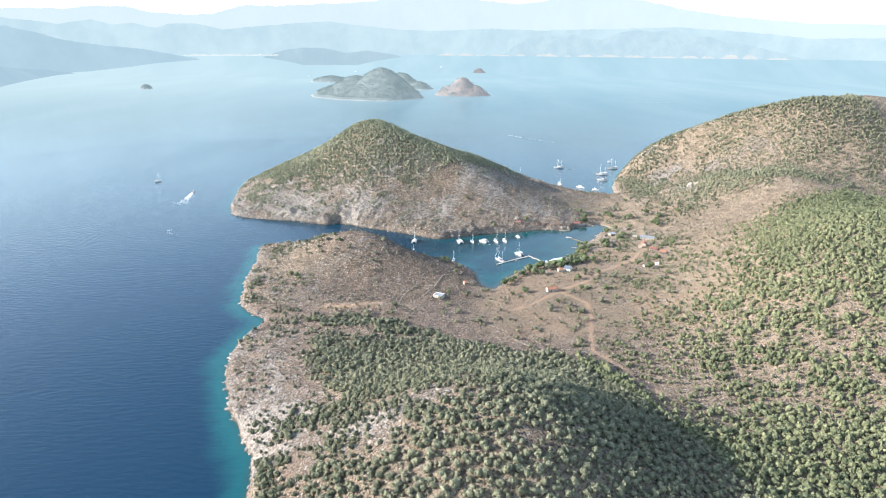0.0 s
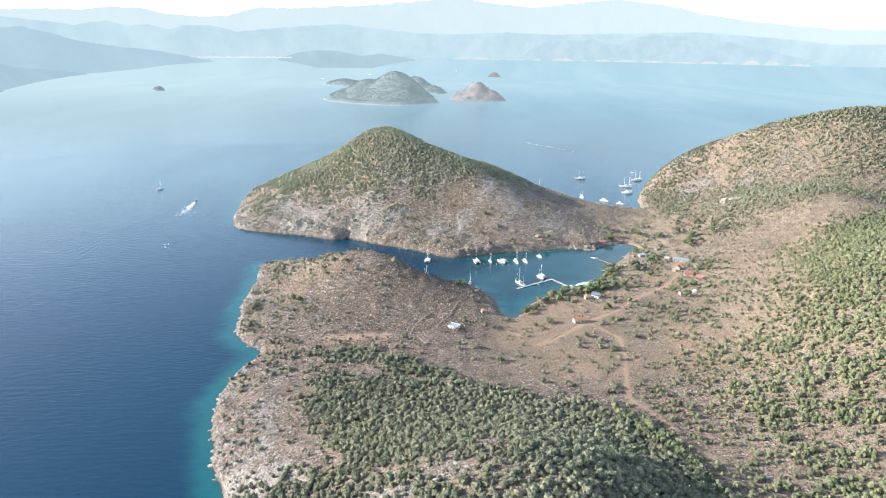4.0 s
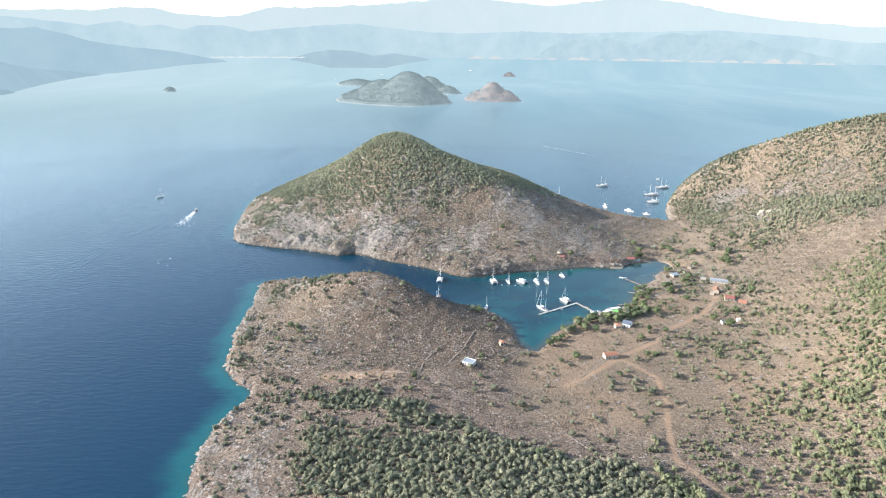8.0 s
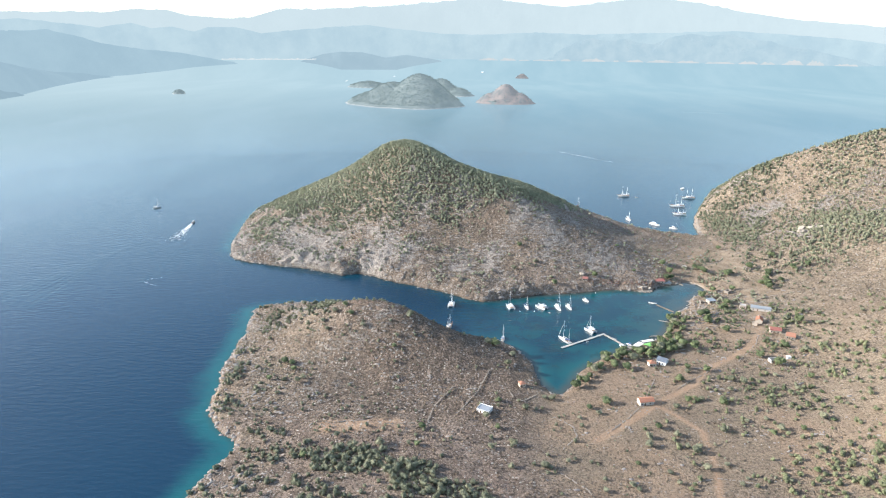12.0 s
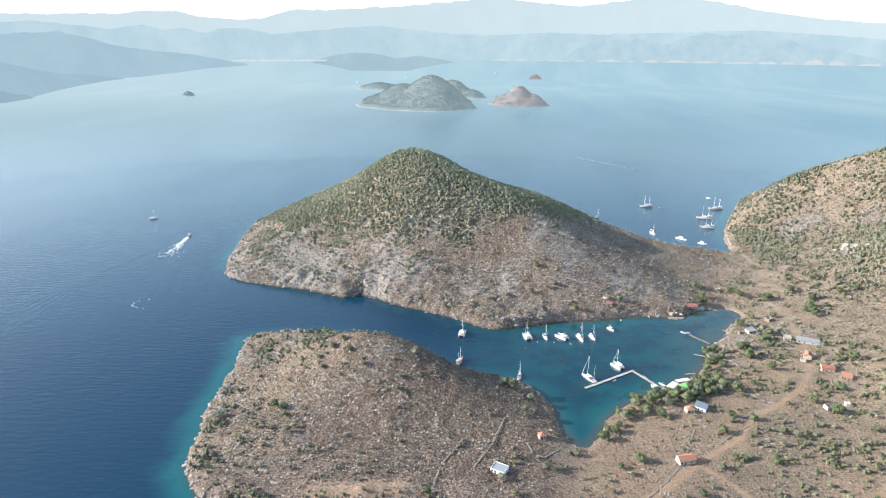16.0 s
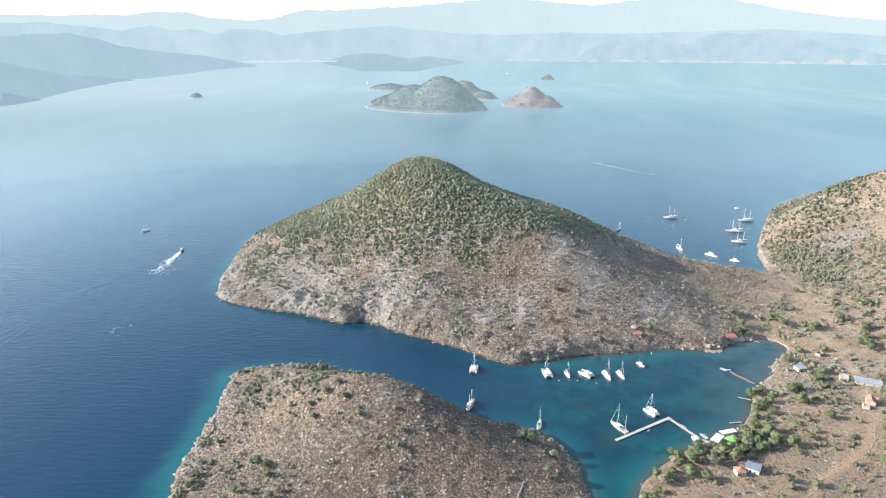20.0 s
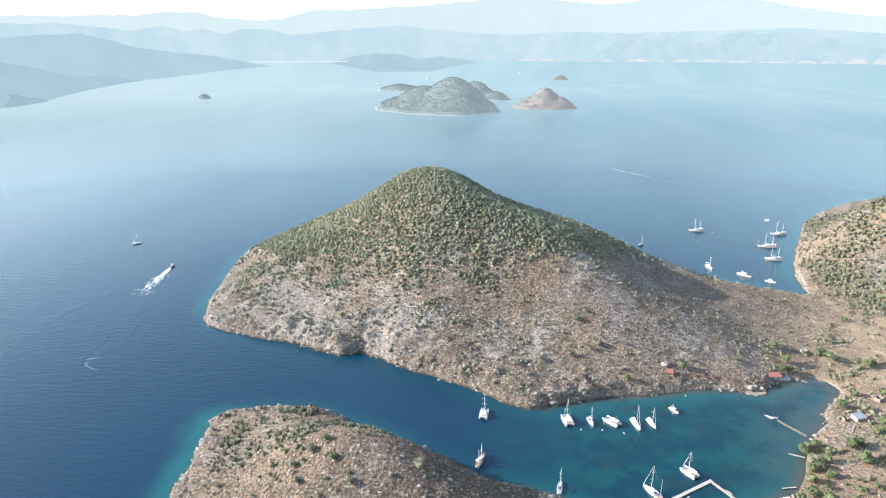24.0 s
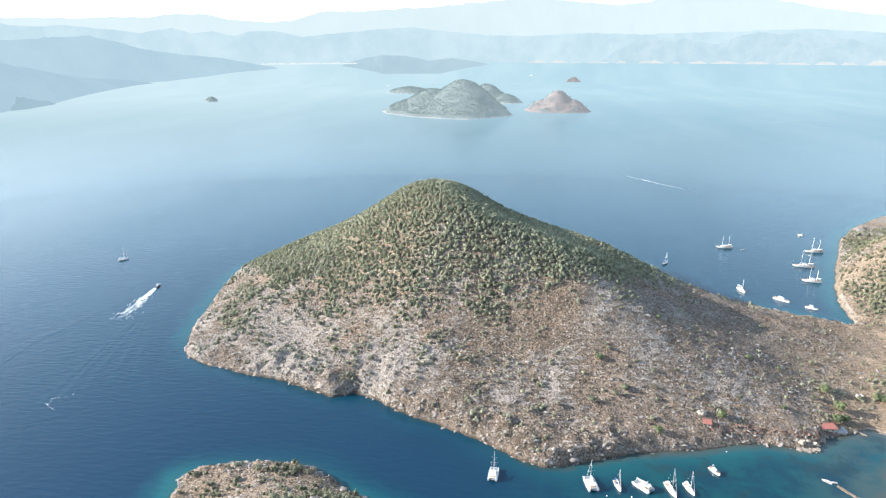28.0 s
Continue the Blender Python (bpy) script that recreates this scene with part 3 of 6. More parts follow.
def woodiness(x, y, z, d):
    """How thickly bushes stand, 0 to 1."""
    n = vnoise(x, y, 30, 77, 3)
    n2 = vnoise(x, y, 75, 78, 3)
    n3 = vnoise(x, y, 13, 79, 2)
    # the knoll below the start of the flight
    top = np.interp(x, [-110, -79, -43, -6, 37, 89, 109, 121, 127], [440, 446, 440, 422, 398, 390, 376, 345, 290])
    west = np.interp(y, [225, 294, 328, 378, 414, 445], [-78, -60, -83, -99, -106, -110])
    w1 = ramp(top - y + 9 * n3, -5, 9) * ramp(x - west + 9 * n3, -5, 9)
    w1 *= 1 - 0.20 * ramp(n3 + 0.6 * n, 0.0, 0.3) * (1 - ramp(y, 285, 310)) * (1 - ramp(x, 25, 60))
    w1 *= 1 - 0.88 * ramp(y + 22 * n, 385, 420) * (1 - ramp(n3 + 0.3 * n, -0.1, 0.22))
    w1 *= 1 - 0.92 * np.exp(-((x + 34 + 0.5 * (y - 251)) / 13) ** 2 - ((y - 251) / 14) ** 2)
    w1 *= 1 - 0.75 * np.exp(-((x + 6) / 24) ** 2 - ((y - 266 + 0.4 * x) / 8) ** 2)
    w1 *= 1 - 0.80 * np.exp(-((x - 11) / 8) ** 2 - ((y - 290) / 13) ** 2)
    w1 *= 1 - 0.85 * np.exp(-((x - 41) / 9) ** 2 - ((y - 228) / 6) ** 2)
    slope = (0.10 + 0.30 * ramp(n3, 0.0, 0.3) * ramp(y, 385, 410) + 0.90 * ramp(n3 + 0.45, 0.0, 0.4) * (1 - ramp(y, 290, 312)))
    w1 = np.maximum(w1, slope * (1 - ramp(y, 440, 456)) * (1 - ramp(x, -60, -20)))
    gully = 0.30 * (1 - ramp(y, 400, 420)) * ramp(x + 0.42 * (y - 300), 105, 125)
    # the eastern slope
    edge = np.interp(y, [200, 300, 400, 441, 465, 479, 569, 708], [60, 105, 112, 124, 166, 196, 250, 338])
    e = ramp(x - edge + 26 * n, -18, 60)
    w2 = e * (0.36 + 0.60 * ramp(x - edge, 30, 105)) * (1 - ramp(y - 0.34 * (x - 292) + 14 * n, 645, 690))
    w2 *= 1 - 0.62 * ramp(n3 + 0.3 * n, -0.12, 0.15) * (1 - ramp(y, 400, 500)) * (1 - ramp(x, 280, 340))
    # the far eastern hill
    w3 = ramp(y - 0.1 * x, 690, 760) * ramp(x, 250, 300) * (0.66 + 0.22 * ramp(n3 + 0.5 * n, -0.2, 0.2) + 0.12 * ramp(y - 860 - 0.5 * np.maximum(0, 360 - x) + 40 * n, -30, 30)) * (1 - 0.55 * ramp(n2 + 0.4 * n, 0.10, 0.3))
    w3 *= 1 - 0.60 * np.exp(-((x - 330 - 0.6 * (y - 860)) / 26) ** 2)
    # the hill across the channel
    line = np.interp(x, [-300, -258, -190, -118, -76, -34, 8, 42, 120], [25, 31, 38, 44, 53, 60, 62, 67, 78]) - 34 * ramp(y, 840, 900) * ramp(x, -60, 20)
    w4 = ramp(y + 0.25 * x, 640, 690) * (1 - ramp(x, 200, 250)) * (0.035 + 0.42 * (1 - ramp(x, -90, 60)) * ramp(n3 + 0.3 * n, -0.02, 0.3) + 0.97 * ramp(z - line + 13 * n + 10 * n3, -20, 7))
    w4 *= 1 - 0.22 * ramp(n3 + 0.4 * n, 0.1, 0.35)
    w4 = np.maximum(w4, ramp(y, 860, 960) * (1 - ramp(x, 120, 230)) * 0.6)
    # the headland
    w5 = ramp(y, 440, 470) * (1 - ramp(x, -10, 40)) * (1 - ramp(y, 655, 662)) * (0.06 + 0.14 * (1 - ramp(x, -130, -40)) * ramp(n3, -0.1, 0.2) + 0.55 * (1 - ramp(d, 14, 60)) * ramp(n3 + 0.4 * n, -0.15, 0.2) * (1 - ramp(x, -110, -60)) + 0.75 * ramp(n3, -0.25, 0.15) * np.exp(-((x + 122) / 30) ** 2 - ((y - 600) / 18) ** 2))
    w6 = (0.06 + 0.30 * ramp(n3 + 0.5 * n, 0.05, 0.35) * ramp(x, 60, 230)) * flatness(x, y)
    return np.clip(np.maximum.reduce([w1, gully, w2, w3, np.clip(w4, 0, 0.95), w5, w6]), 0, 1) * (d > 2.0)


def build_ground():
    xs = np.concatenate([np.arange(-372, -352, 4.0), np.arange(-352, 300, 1.75), np.arange(300, 640, 4.0), np.arange(640, 1720, 30.0)])
    ys = np.concatenate([np.arange(-920, 120, 40.0), np.arange(120, 190, 5.0), np.arange(190, 240, 2.4), np.arange(240, 850, 1.75), np.arange(850, 1120, 3.4), np.arange(1120, 1430, 9.0)])
    X, Y = np.meshgrid(xs, ys)
    D = shore_dist(X, Y)
    Z = land(X, Y, D)
    nx = len(xs)
    idx = np.arange(X.size).reshape(X.shape)
    quads = np.stack([idx[:-1, :-1], idx[:-1, 1:], idx[1:, 1:], idx[1:, :-1]], -1).reshape(-1, 4)
    keep = (D.ravel()[quads].max(1) > -14)
    quads = quads[keep]
    used = np.unique(quads)
    remap = np.zeros(X.size, np.int64)
    remap[used] = np.arange(len(used))
    x, y, z, d = (a.ravel()[used] for a in (X, Y, Z, D))
    me = mesh_from("ground", np.stack([x, y, z], 1), remap[quads], M_GROUND, smooth=True)
    n = vnoise(x, y, 30, 91, 3)
    rock = 0.15 + 0.3 * n
    # pale stone thins out eastwards on the headland, standing in for partial shade
    rock += (0.22 + 0.4 * n) * (1 - 0.6 * ramp(x, -110, -50)) * (1 - ramp(x, -20, 30)) * ramp(y, 455, 500) * (1 - ramp(y, 655, 670))                      # stony headland
    rock += (0.5 + 1.0 * n) * (1 - ramp(d, 20, 62)) * ramp(y, 235, 290) * (1 - ramp(y, 415, 440)) * (1 - ramp(x, -70, -30))  # bare western slope
    rock += 1.0 * np.exp(-((x + 38) / 30) ** 2 - ((y - 262) / 14) ** 2) + 0.5 * np.exp(-((x - 20) / 40) ** 2 - ((y - 285) / 22) ** 2)
    rock += (0.41 + 0.5 * n) * ramp(y + 0.25 * x, 650, 700) * (1 - ramp(x, 120, 210)) + 0.22 * (1 - ramp(z, 8, 40)) * ramp(y, 690, 720) * (1 - ramp(x, -40, 40))
    rock += ramp(y, 860, 920) * ramp(x, 260, 330) * (0.12 + 0.55 * ramp(vnoise(x, y, 75, 78, 3) + 0.4 * n, 0.12, 0.3))
    rock += 0.9 * np.exp(-((x - 350) / 32) ** 2 - ((y - 838) / 20) ** 2)
    rock *= 1 - 0.9 * flatness(x, y)
    soil = np.zeros_like(x)
    for line, w in zip(TRACKS, (2.6, 2.0, 7.0)):
        soil = np.maximum(soil, 1 - ramp(along(line, x, y) + 0.8 * n, w * 0.5, w * 1.5))
    soil = np.maximum(soil, 0.42 * flatness(x, y) * ramp(vnoise(x, y, 60, 12, 3), -0.05, 0.3))
    soil = np.maximum(soil, 0.60 * ramp(x, 150, 185) * ramp(y, 545, 600) * flatness(x, y) * ramp(vnoise(x, y, 34, 14, 3), -0.5, 0.2))
    soil = np.maximum(soil, 0.8 * ramp(y, 742, 760) * (1 - ramp(y, 800, 850)) * ramp(x, 195, 215) * (1 - ramp(x, 270, 300)))
    put_attr(me, "rock", np.clip(rock, 0, 1.4))
    put_attr(me, "soil", soil)
    put_attr(me, "wood", woodiness(x, y, z, d))
    straw = np.maximum(ramp(x, 175, 250) * ramp(y, 545, 620), 0.7 * (1 - ramp(x, -150, -95)) * ramp(y, 465, 500) * (1 - ramp(y, 655, 670)))
    straw = np.maximum(straw, 0.7 * ramp(x - 0.3 * (y - 300), 120, 160) * (1 - ramp(y, 640, 700)))
    straw = np.maximum(straw, 0.38 * ramp(y + 0.25 * x, 655, 700) * (1 - ramp(x, 200, 250)) * (1 - ramp(z, 50, 80)))
    put_attr(me, "straw", np.clip(straw * (0.85 + 0.5 * n), 0, 1))
    put_attr(me, "shore", d)
    put_attr(me, "flat", flatness(x, y))
    # thorn cover; thicker on the headland's east side, partly standing in for shade
    put_attr(me, "scrub", np.clip(0.3 + ramp(y, 450, 500) * (1 - ramp(x, 0, 40)) * (0.55 + 0.85 * ramp(x, -150, -60)) - 0.25 * ramp(y, 670, 700) * (1 - ramp(x, 150, 220)) + 0.8 * n, 0, 1.3))
    tagged(new("ground", me), "dry brown rocky coast with limestone outcrops and red earth", "ground", kind="structure")


# beyond 4.3 km the distance is drawn in towards the middle of the flight, to stay in the lens's reach
MID = Vector((-11.0, 185.0, 224.0))


def drawn_in(r):
    return np.where(r > 4300, 4300 + 430 * (1 - 1 / (1 + (np.maximum(r, 4300) - 4300) / 3000)), r)


def far_point(x, y, z):
    """Where a true place is set once the distance is drawn in."""
    r = np.hypot(x - MID.x, y - MID.y)
    k = drawn_in(r) / np.maximum(r, 1e-6)
    return MID.x + (x - MID.x) * k, MID.y + (y - MID.y) * k, MID.z + (z - MID.z) * k


def build_sea():
    az = np.radians(np.concatenate([np.arange(-180, -48, 4.0), np.arange(-48, 48, 0.3), np.arange(48, 180, 4.0)]))
    rr = np.concatenate([[1.0], np.arange(60, 1000, 4.4), np.geomspace(1005, 1300, 24)])
    R, A = np.meshgrid(rr, az, indexing="ij")
    x, y, z = far_point(MID.x + R * np.sin(A), MID.y + R * np.cos(A), np.zeros_like(R))
    near = R < 1300
    d = np.full(R.shape, 900.0)
    d[near] = -shore_dist(x[near], y[near])
    n, k = R.shape
    idx = np.arange(n * k).reshape(n, k)
    nxt = np.roll(idx, -1, 1)
    quads = np.stack([idx[:-1], nxt[:-1], nxt[1:], idx[1:]], -1).reshape(-1, 4)[:, ::-1]
    keep = d.ravel()[quads].max(1) > -8
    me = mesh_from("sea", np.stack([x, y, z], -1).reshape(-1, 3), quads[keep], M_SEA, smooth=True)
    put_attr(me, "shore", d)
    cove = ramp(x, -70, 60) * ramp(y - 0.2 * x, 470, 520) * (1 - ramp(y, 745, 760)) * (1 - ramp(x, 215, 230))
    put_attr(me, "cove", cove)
    # how much haze the base colour takes on, growing with distance
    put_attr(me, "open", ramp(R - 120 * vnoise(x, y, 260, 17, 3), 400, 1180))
    put_attr(me, "mud", ramp(x - 0.35 * (y - 690), 120, 185) * cove)
    west = (1 - ramp(x, -120, -60)) * (1 - ramp(y, 630, 665))
    put_attr(me, "shelf", 0.12 + 0.6 * west + 0.34 * cove + 0.30 * (1 - ramp(x, -290, -275)) * ramp(y, 770, 800) + 0.35 * ramp(x, 150, 230) * ramp(y, 850, 900))
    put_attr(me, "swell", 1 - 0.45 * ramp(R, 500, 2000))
    tagged(new("sea", me), "calm deep blue sea with turquoise shallows by the rocks", "sea", kind="structure")


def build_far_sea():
    """The pale water from 1.3 km out to the far shores: a plain backdrop, its haze put in as a glow."""
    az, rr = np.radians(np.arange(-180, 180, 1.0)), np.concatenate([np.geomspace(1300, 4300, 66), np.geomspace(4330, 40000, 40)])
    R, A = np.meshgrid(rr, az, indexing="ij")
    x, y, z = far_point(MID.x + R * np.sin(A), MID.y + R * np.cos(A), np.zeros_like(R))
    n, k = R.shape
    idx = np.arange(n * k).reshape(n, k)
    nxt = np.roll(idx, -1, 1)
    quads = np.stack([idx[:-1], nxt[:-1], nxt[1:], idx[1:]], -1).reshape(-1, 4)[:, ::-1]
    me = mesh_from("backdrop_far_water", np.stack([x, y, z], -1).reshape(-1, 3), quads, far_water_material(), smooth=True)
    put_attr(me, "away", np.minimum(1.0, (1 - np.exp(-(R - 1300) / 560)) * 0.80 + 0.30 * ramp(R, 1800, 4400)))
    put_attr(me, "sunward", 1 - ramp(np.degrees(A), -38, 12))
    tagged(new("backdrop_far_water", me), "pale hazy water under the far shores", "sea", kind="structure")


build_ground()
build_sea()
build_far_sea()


# ---------------------------------------------------------------- the far shores
def crest_between(crest, a):
    return np.interp(a, [c[0] for c in crest], [c[1] for c in crest])


def far_range(name, crest, foot, depth, material, label, seed, rough=0.12):
    """A range of distant hills: crest as (azimuth, elevation) in degrees, foot as (azimuth, true distance)."""
    a = np.arange(crest[0][0], crest[-1][0] + 0.01, 0.12)
    top, base = crest_between(crest, a), crest_between(foot, a)
    rows = 22
    V = []
    for i in range(rows + 1):
        t = i / rows
        r = drawn_in(base + depth * t)
        low = MID.z - MID.z * drawn_in(base) / base
        high = MID.z + r * np.tan(np.radians(top))
        s = math.sin(t * math.pi / 2) ** 0.9
        relief = vnoise(a * 9 + t * 3, a * 0 + t * 26 + a * 2, 6, seed, 4)
        z = low + (high - low) * np.clip(s * (1 + rough * relief * (1 - t) * 2.2), 0, 1.02) + (vnoise(a * 10, a * 0 + seed, 7, seed + 3, 4) * (high - low) * 0.04 if i == rows else 0)
        V.append(np.stack([MID.x + r * np.sin(np.radians(a)), MID.y + r * np.cos(np.radians(a)), z if i else low - 3], -1))
    V = np.array(V)
    n, k = V.shape[:2]
    idx = np.arange(n * k).reshape(n, k)
    quads = np.stack([idx[:-1, :-1], idx[:-1, 1:], idx[1:, 1:], idx[1:, :-1]], -1).reshape(-1, 4)
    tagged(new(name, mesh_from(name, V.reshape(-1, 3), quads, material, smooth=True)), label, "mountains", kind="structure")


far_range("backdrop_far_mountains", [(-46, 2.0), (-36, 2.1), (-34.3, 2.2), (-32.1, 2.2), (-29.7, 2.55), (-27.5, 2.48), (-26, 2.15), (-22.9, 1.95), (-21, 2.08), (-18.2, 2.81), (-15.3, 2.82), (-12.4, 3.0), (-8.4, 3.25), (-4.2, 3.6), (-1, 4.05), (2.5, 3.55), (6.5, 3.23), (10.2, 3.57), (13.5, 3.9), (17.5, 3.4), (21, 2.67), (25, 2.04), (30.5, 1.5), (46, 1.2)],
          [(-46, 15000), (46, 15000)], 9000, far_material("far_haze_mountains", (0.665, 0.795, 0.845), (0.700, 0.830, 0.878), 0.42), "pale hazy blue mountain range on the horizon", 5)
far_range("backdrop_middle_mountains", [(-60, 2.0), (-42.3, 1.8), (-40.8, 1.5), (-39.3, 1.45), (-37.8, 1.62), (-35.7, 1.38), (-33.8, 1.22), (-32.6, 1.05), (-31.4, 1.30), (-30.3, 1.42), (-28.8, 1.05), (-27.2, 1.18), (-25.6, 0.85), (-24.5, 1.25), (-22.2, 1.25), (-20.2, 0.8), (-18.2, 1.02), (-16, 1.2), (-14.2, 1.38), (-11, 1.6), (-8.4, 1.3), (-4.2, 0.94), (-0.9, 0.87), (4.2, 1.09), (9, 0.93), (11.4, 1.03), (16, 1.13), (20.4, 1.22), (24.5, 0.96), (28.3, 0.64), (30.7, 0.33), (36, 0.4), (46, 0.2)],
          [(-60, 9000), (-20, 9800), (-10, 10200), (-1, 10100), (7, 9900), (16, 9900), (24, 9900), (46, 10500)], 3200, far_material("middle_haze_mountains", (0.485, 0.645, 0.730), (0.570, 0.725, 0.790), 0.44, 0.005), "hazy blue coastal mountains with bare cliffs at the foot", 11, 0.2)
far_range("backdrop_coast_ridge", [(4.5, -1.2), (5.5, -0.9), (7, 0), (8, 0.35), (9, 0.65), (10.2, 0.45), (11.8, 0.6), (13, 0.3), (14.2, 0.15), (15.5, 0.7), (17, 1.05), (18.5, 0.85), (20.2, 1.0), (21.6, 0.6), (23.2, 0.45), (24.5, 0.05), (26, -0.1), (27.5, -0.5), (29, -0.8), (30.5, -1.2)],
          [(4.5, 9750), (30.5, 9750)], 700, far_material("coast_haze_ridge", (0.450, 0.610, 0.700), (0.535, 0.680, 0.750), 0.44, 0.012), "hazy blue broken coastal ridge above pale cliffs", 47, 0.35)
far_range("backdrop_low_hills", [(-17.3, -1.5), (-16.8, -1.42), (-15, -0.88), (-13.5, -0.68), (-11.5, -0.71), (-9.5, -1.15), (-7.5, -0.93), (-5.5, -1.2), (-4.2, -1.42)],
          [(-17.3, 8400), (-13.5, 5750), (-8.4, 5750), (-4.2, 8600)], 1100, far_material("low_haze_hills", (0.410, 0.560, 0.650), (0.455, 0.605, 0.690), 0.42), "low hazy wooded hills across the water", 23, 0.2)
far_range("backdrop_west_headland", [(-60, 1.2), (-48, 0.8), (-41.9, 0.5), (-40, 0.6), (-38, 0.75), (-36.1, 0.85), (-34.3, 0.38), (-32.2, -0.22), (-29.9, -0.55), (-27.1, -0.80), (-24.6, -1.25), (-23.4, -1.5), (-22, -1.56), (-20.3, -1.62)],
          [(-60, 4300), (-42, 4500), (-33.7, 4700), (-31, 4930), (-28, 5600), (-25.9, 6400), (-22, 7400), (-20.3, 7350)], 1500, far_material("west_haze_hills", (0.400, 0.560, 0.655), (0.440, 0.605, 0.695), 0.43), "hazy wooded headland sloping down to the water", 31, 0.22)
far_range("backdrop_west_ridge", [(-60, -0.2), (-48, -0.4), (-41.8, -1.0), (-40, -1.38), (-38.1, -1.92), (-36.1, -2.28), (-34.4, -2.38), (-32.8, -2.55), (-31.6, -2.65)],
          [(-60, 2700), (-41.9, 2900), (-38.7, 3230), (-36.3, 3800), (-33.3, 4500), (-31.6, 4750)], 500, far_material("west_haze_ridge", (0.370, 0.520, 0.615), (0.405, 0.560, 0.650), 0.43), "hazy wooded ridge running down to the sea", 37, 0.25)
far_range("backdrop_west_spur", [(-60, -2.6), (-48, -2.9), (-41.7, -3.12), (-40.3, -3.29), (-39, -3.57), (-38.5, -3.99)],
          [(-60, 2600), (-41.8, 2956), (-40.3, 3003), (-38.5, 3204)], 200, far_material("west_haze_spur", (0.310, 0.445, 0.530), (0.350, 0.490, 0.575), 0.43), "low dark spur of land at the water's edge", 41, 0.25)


def pale_cliffs():
    """Bare pinkish cliffs of many sizes at the foot of the far mountains."""
    rng = np.random.default_rng(15)
    a = -1.0
    while a < 29.5:
        wide, high = rng.uniform(0.5, 2.4), rng.uniform(0.06, 0.5) * (0.5 if a < 4 else 1.0)
        k = np.linspace(0, 1, 15)
        tops = high * (np.minimum(1, 4 * k) * np.minimum(1, 4 * (1 - k))) * rng.uniform(0.25, 1.0, 15)
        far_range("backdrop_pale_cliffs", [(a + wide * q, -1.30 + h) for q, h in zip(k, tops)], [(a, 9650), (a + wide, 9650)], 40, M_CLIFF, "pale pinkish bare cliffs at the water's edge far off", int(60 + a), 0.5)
        a += wide + rng.uniform(0.0, 0.9)


M_CLIFF = far_material("pale_cliff_haze", (0.600, 0.690, 0.720), (0.720, 0.735, 0.740), 0.44, 0.02)
pale_cliffs()


def far_town():
    """White houses of a small town along the far shore."""
    rng = np.random.default_rng(3)
    vs, fs = [], []
    for i in range(260):
        a = radians(rng.uniform(-23.6, -15.6))
        up = abs(rng.normal()) * 0.035
        r = 4480.0
        x, y = MID.x + r * math.sin(a), MID.y + r * math.cos(a)
        z = MID.z + r * math.tan(radians(-1.40 + up))
        w, h = rng.uniform(3, 11), rng.uniform(2, 4)
        k = len(vs)
        for dz in (0, h):
            vs += [(x - w, y - 3, z + dz), (x + w, y - 3, z + dz), (x + w, y + 3, z + dz), (x - w, y + 3, z + dz)]
        fs += [(k, k + 1, k + 5, k + 4), (k + 1, k + 2, k + 6, k + 5), (k + 2, k + 3, k + 7, k + 6), (k + 3, k, k + 4, k + 7), (k + 4, k + 5, k + 6, k + 7)]
    # the white walls glow with haze as the far hills do
    tagged(new("far_town", mesh_from("far_town", vs, fs, far_material("hazy_white_town", (0.60, 0.67, 0.69), (0.72, 0.77, 0.78), 0.50, 0.05))), "row of tiny white houses along the far shore", "town", kind="stuff")


far_town()


# ---------------------------------------------------------------- islands out at sea
ISLES = []


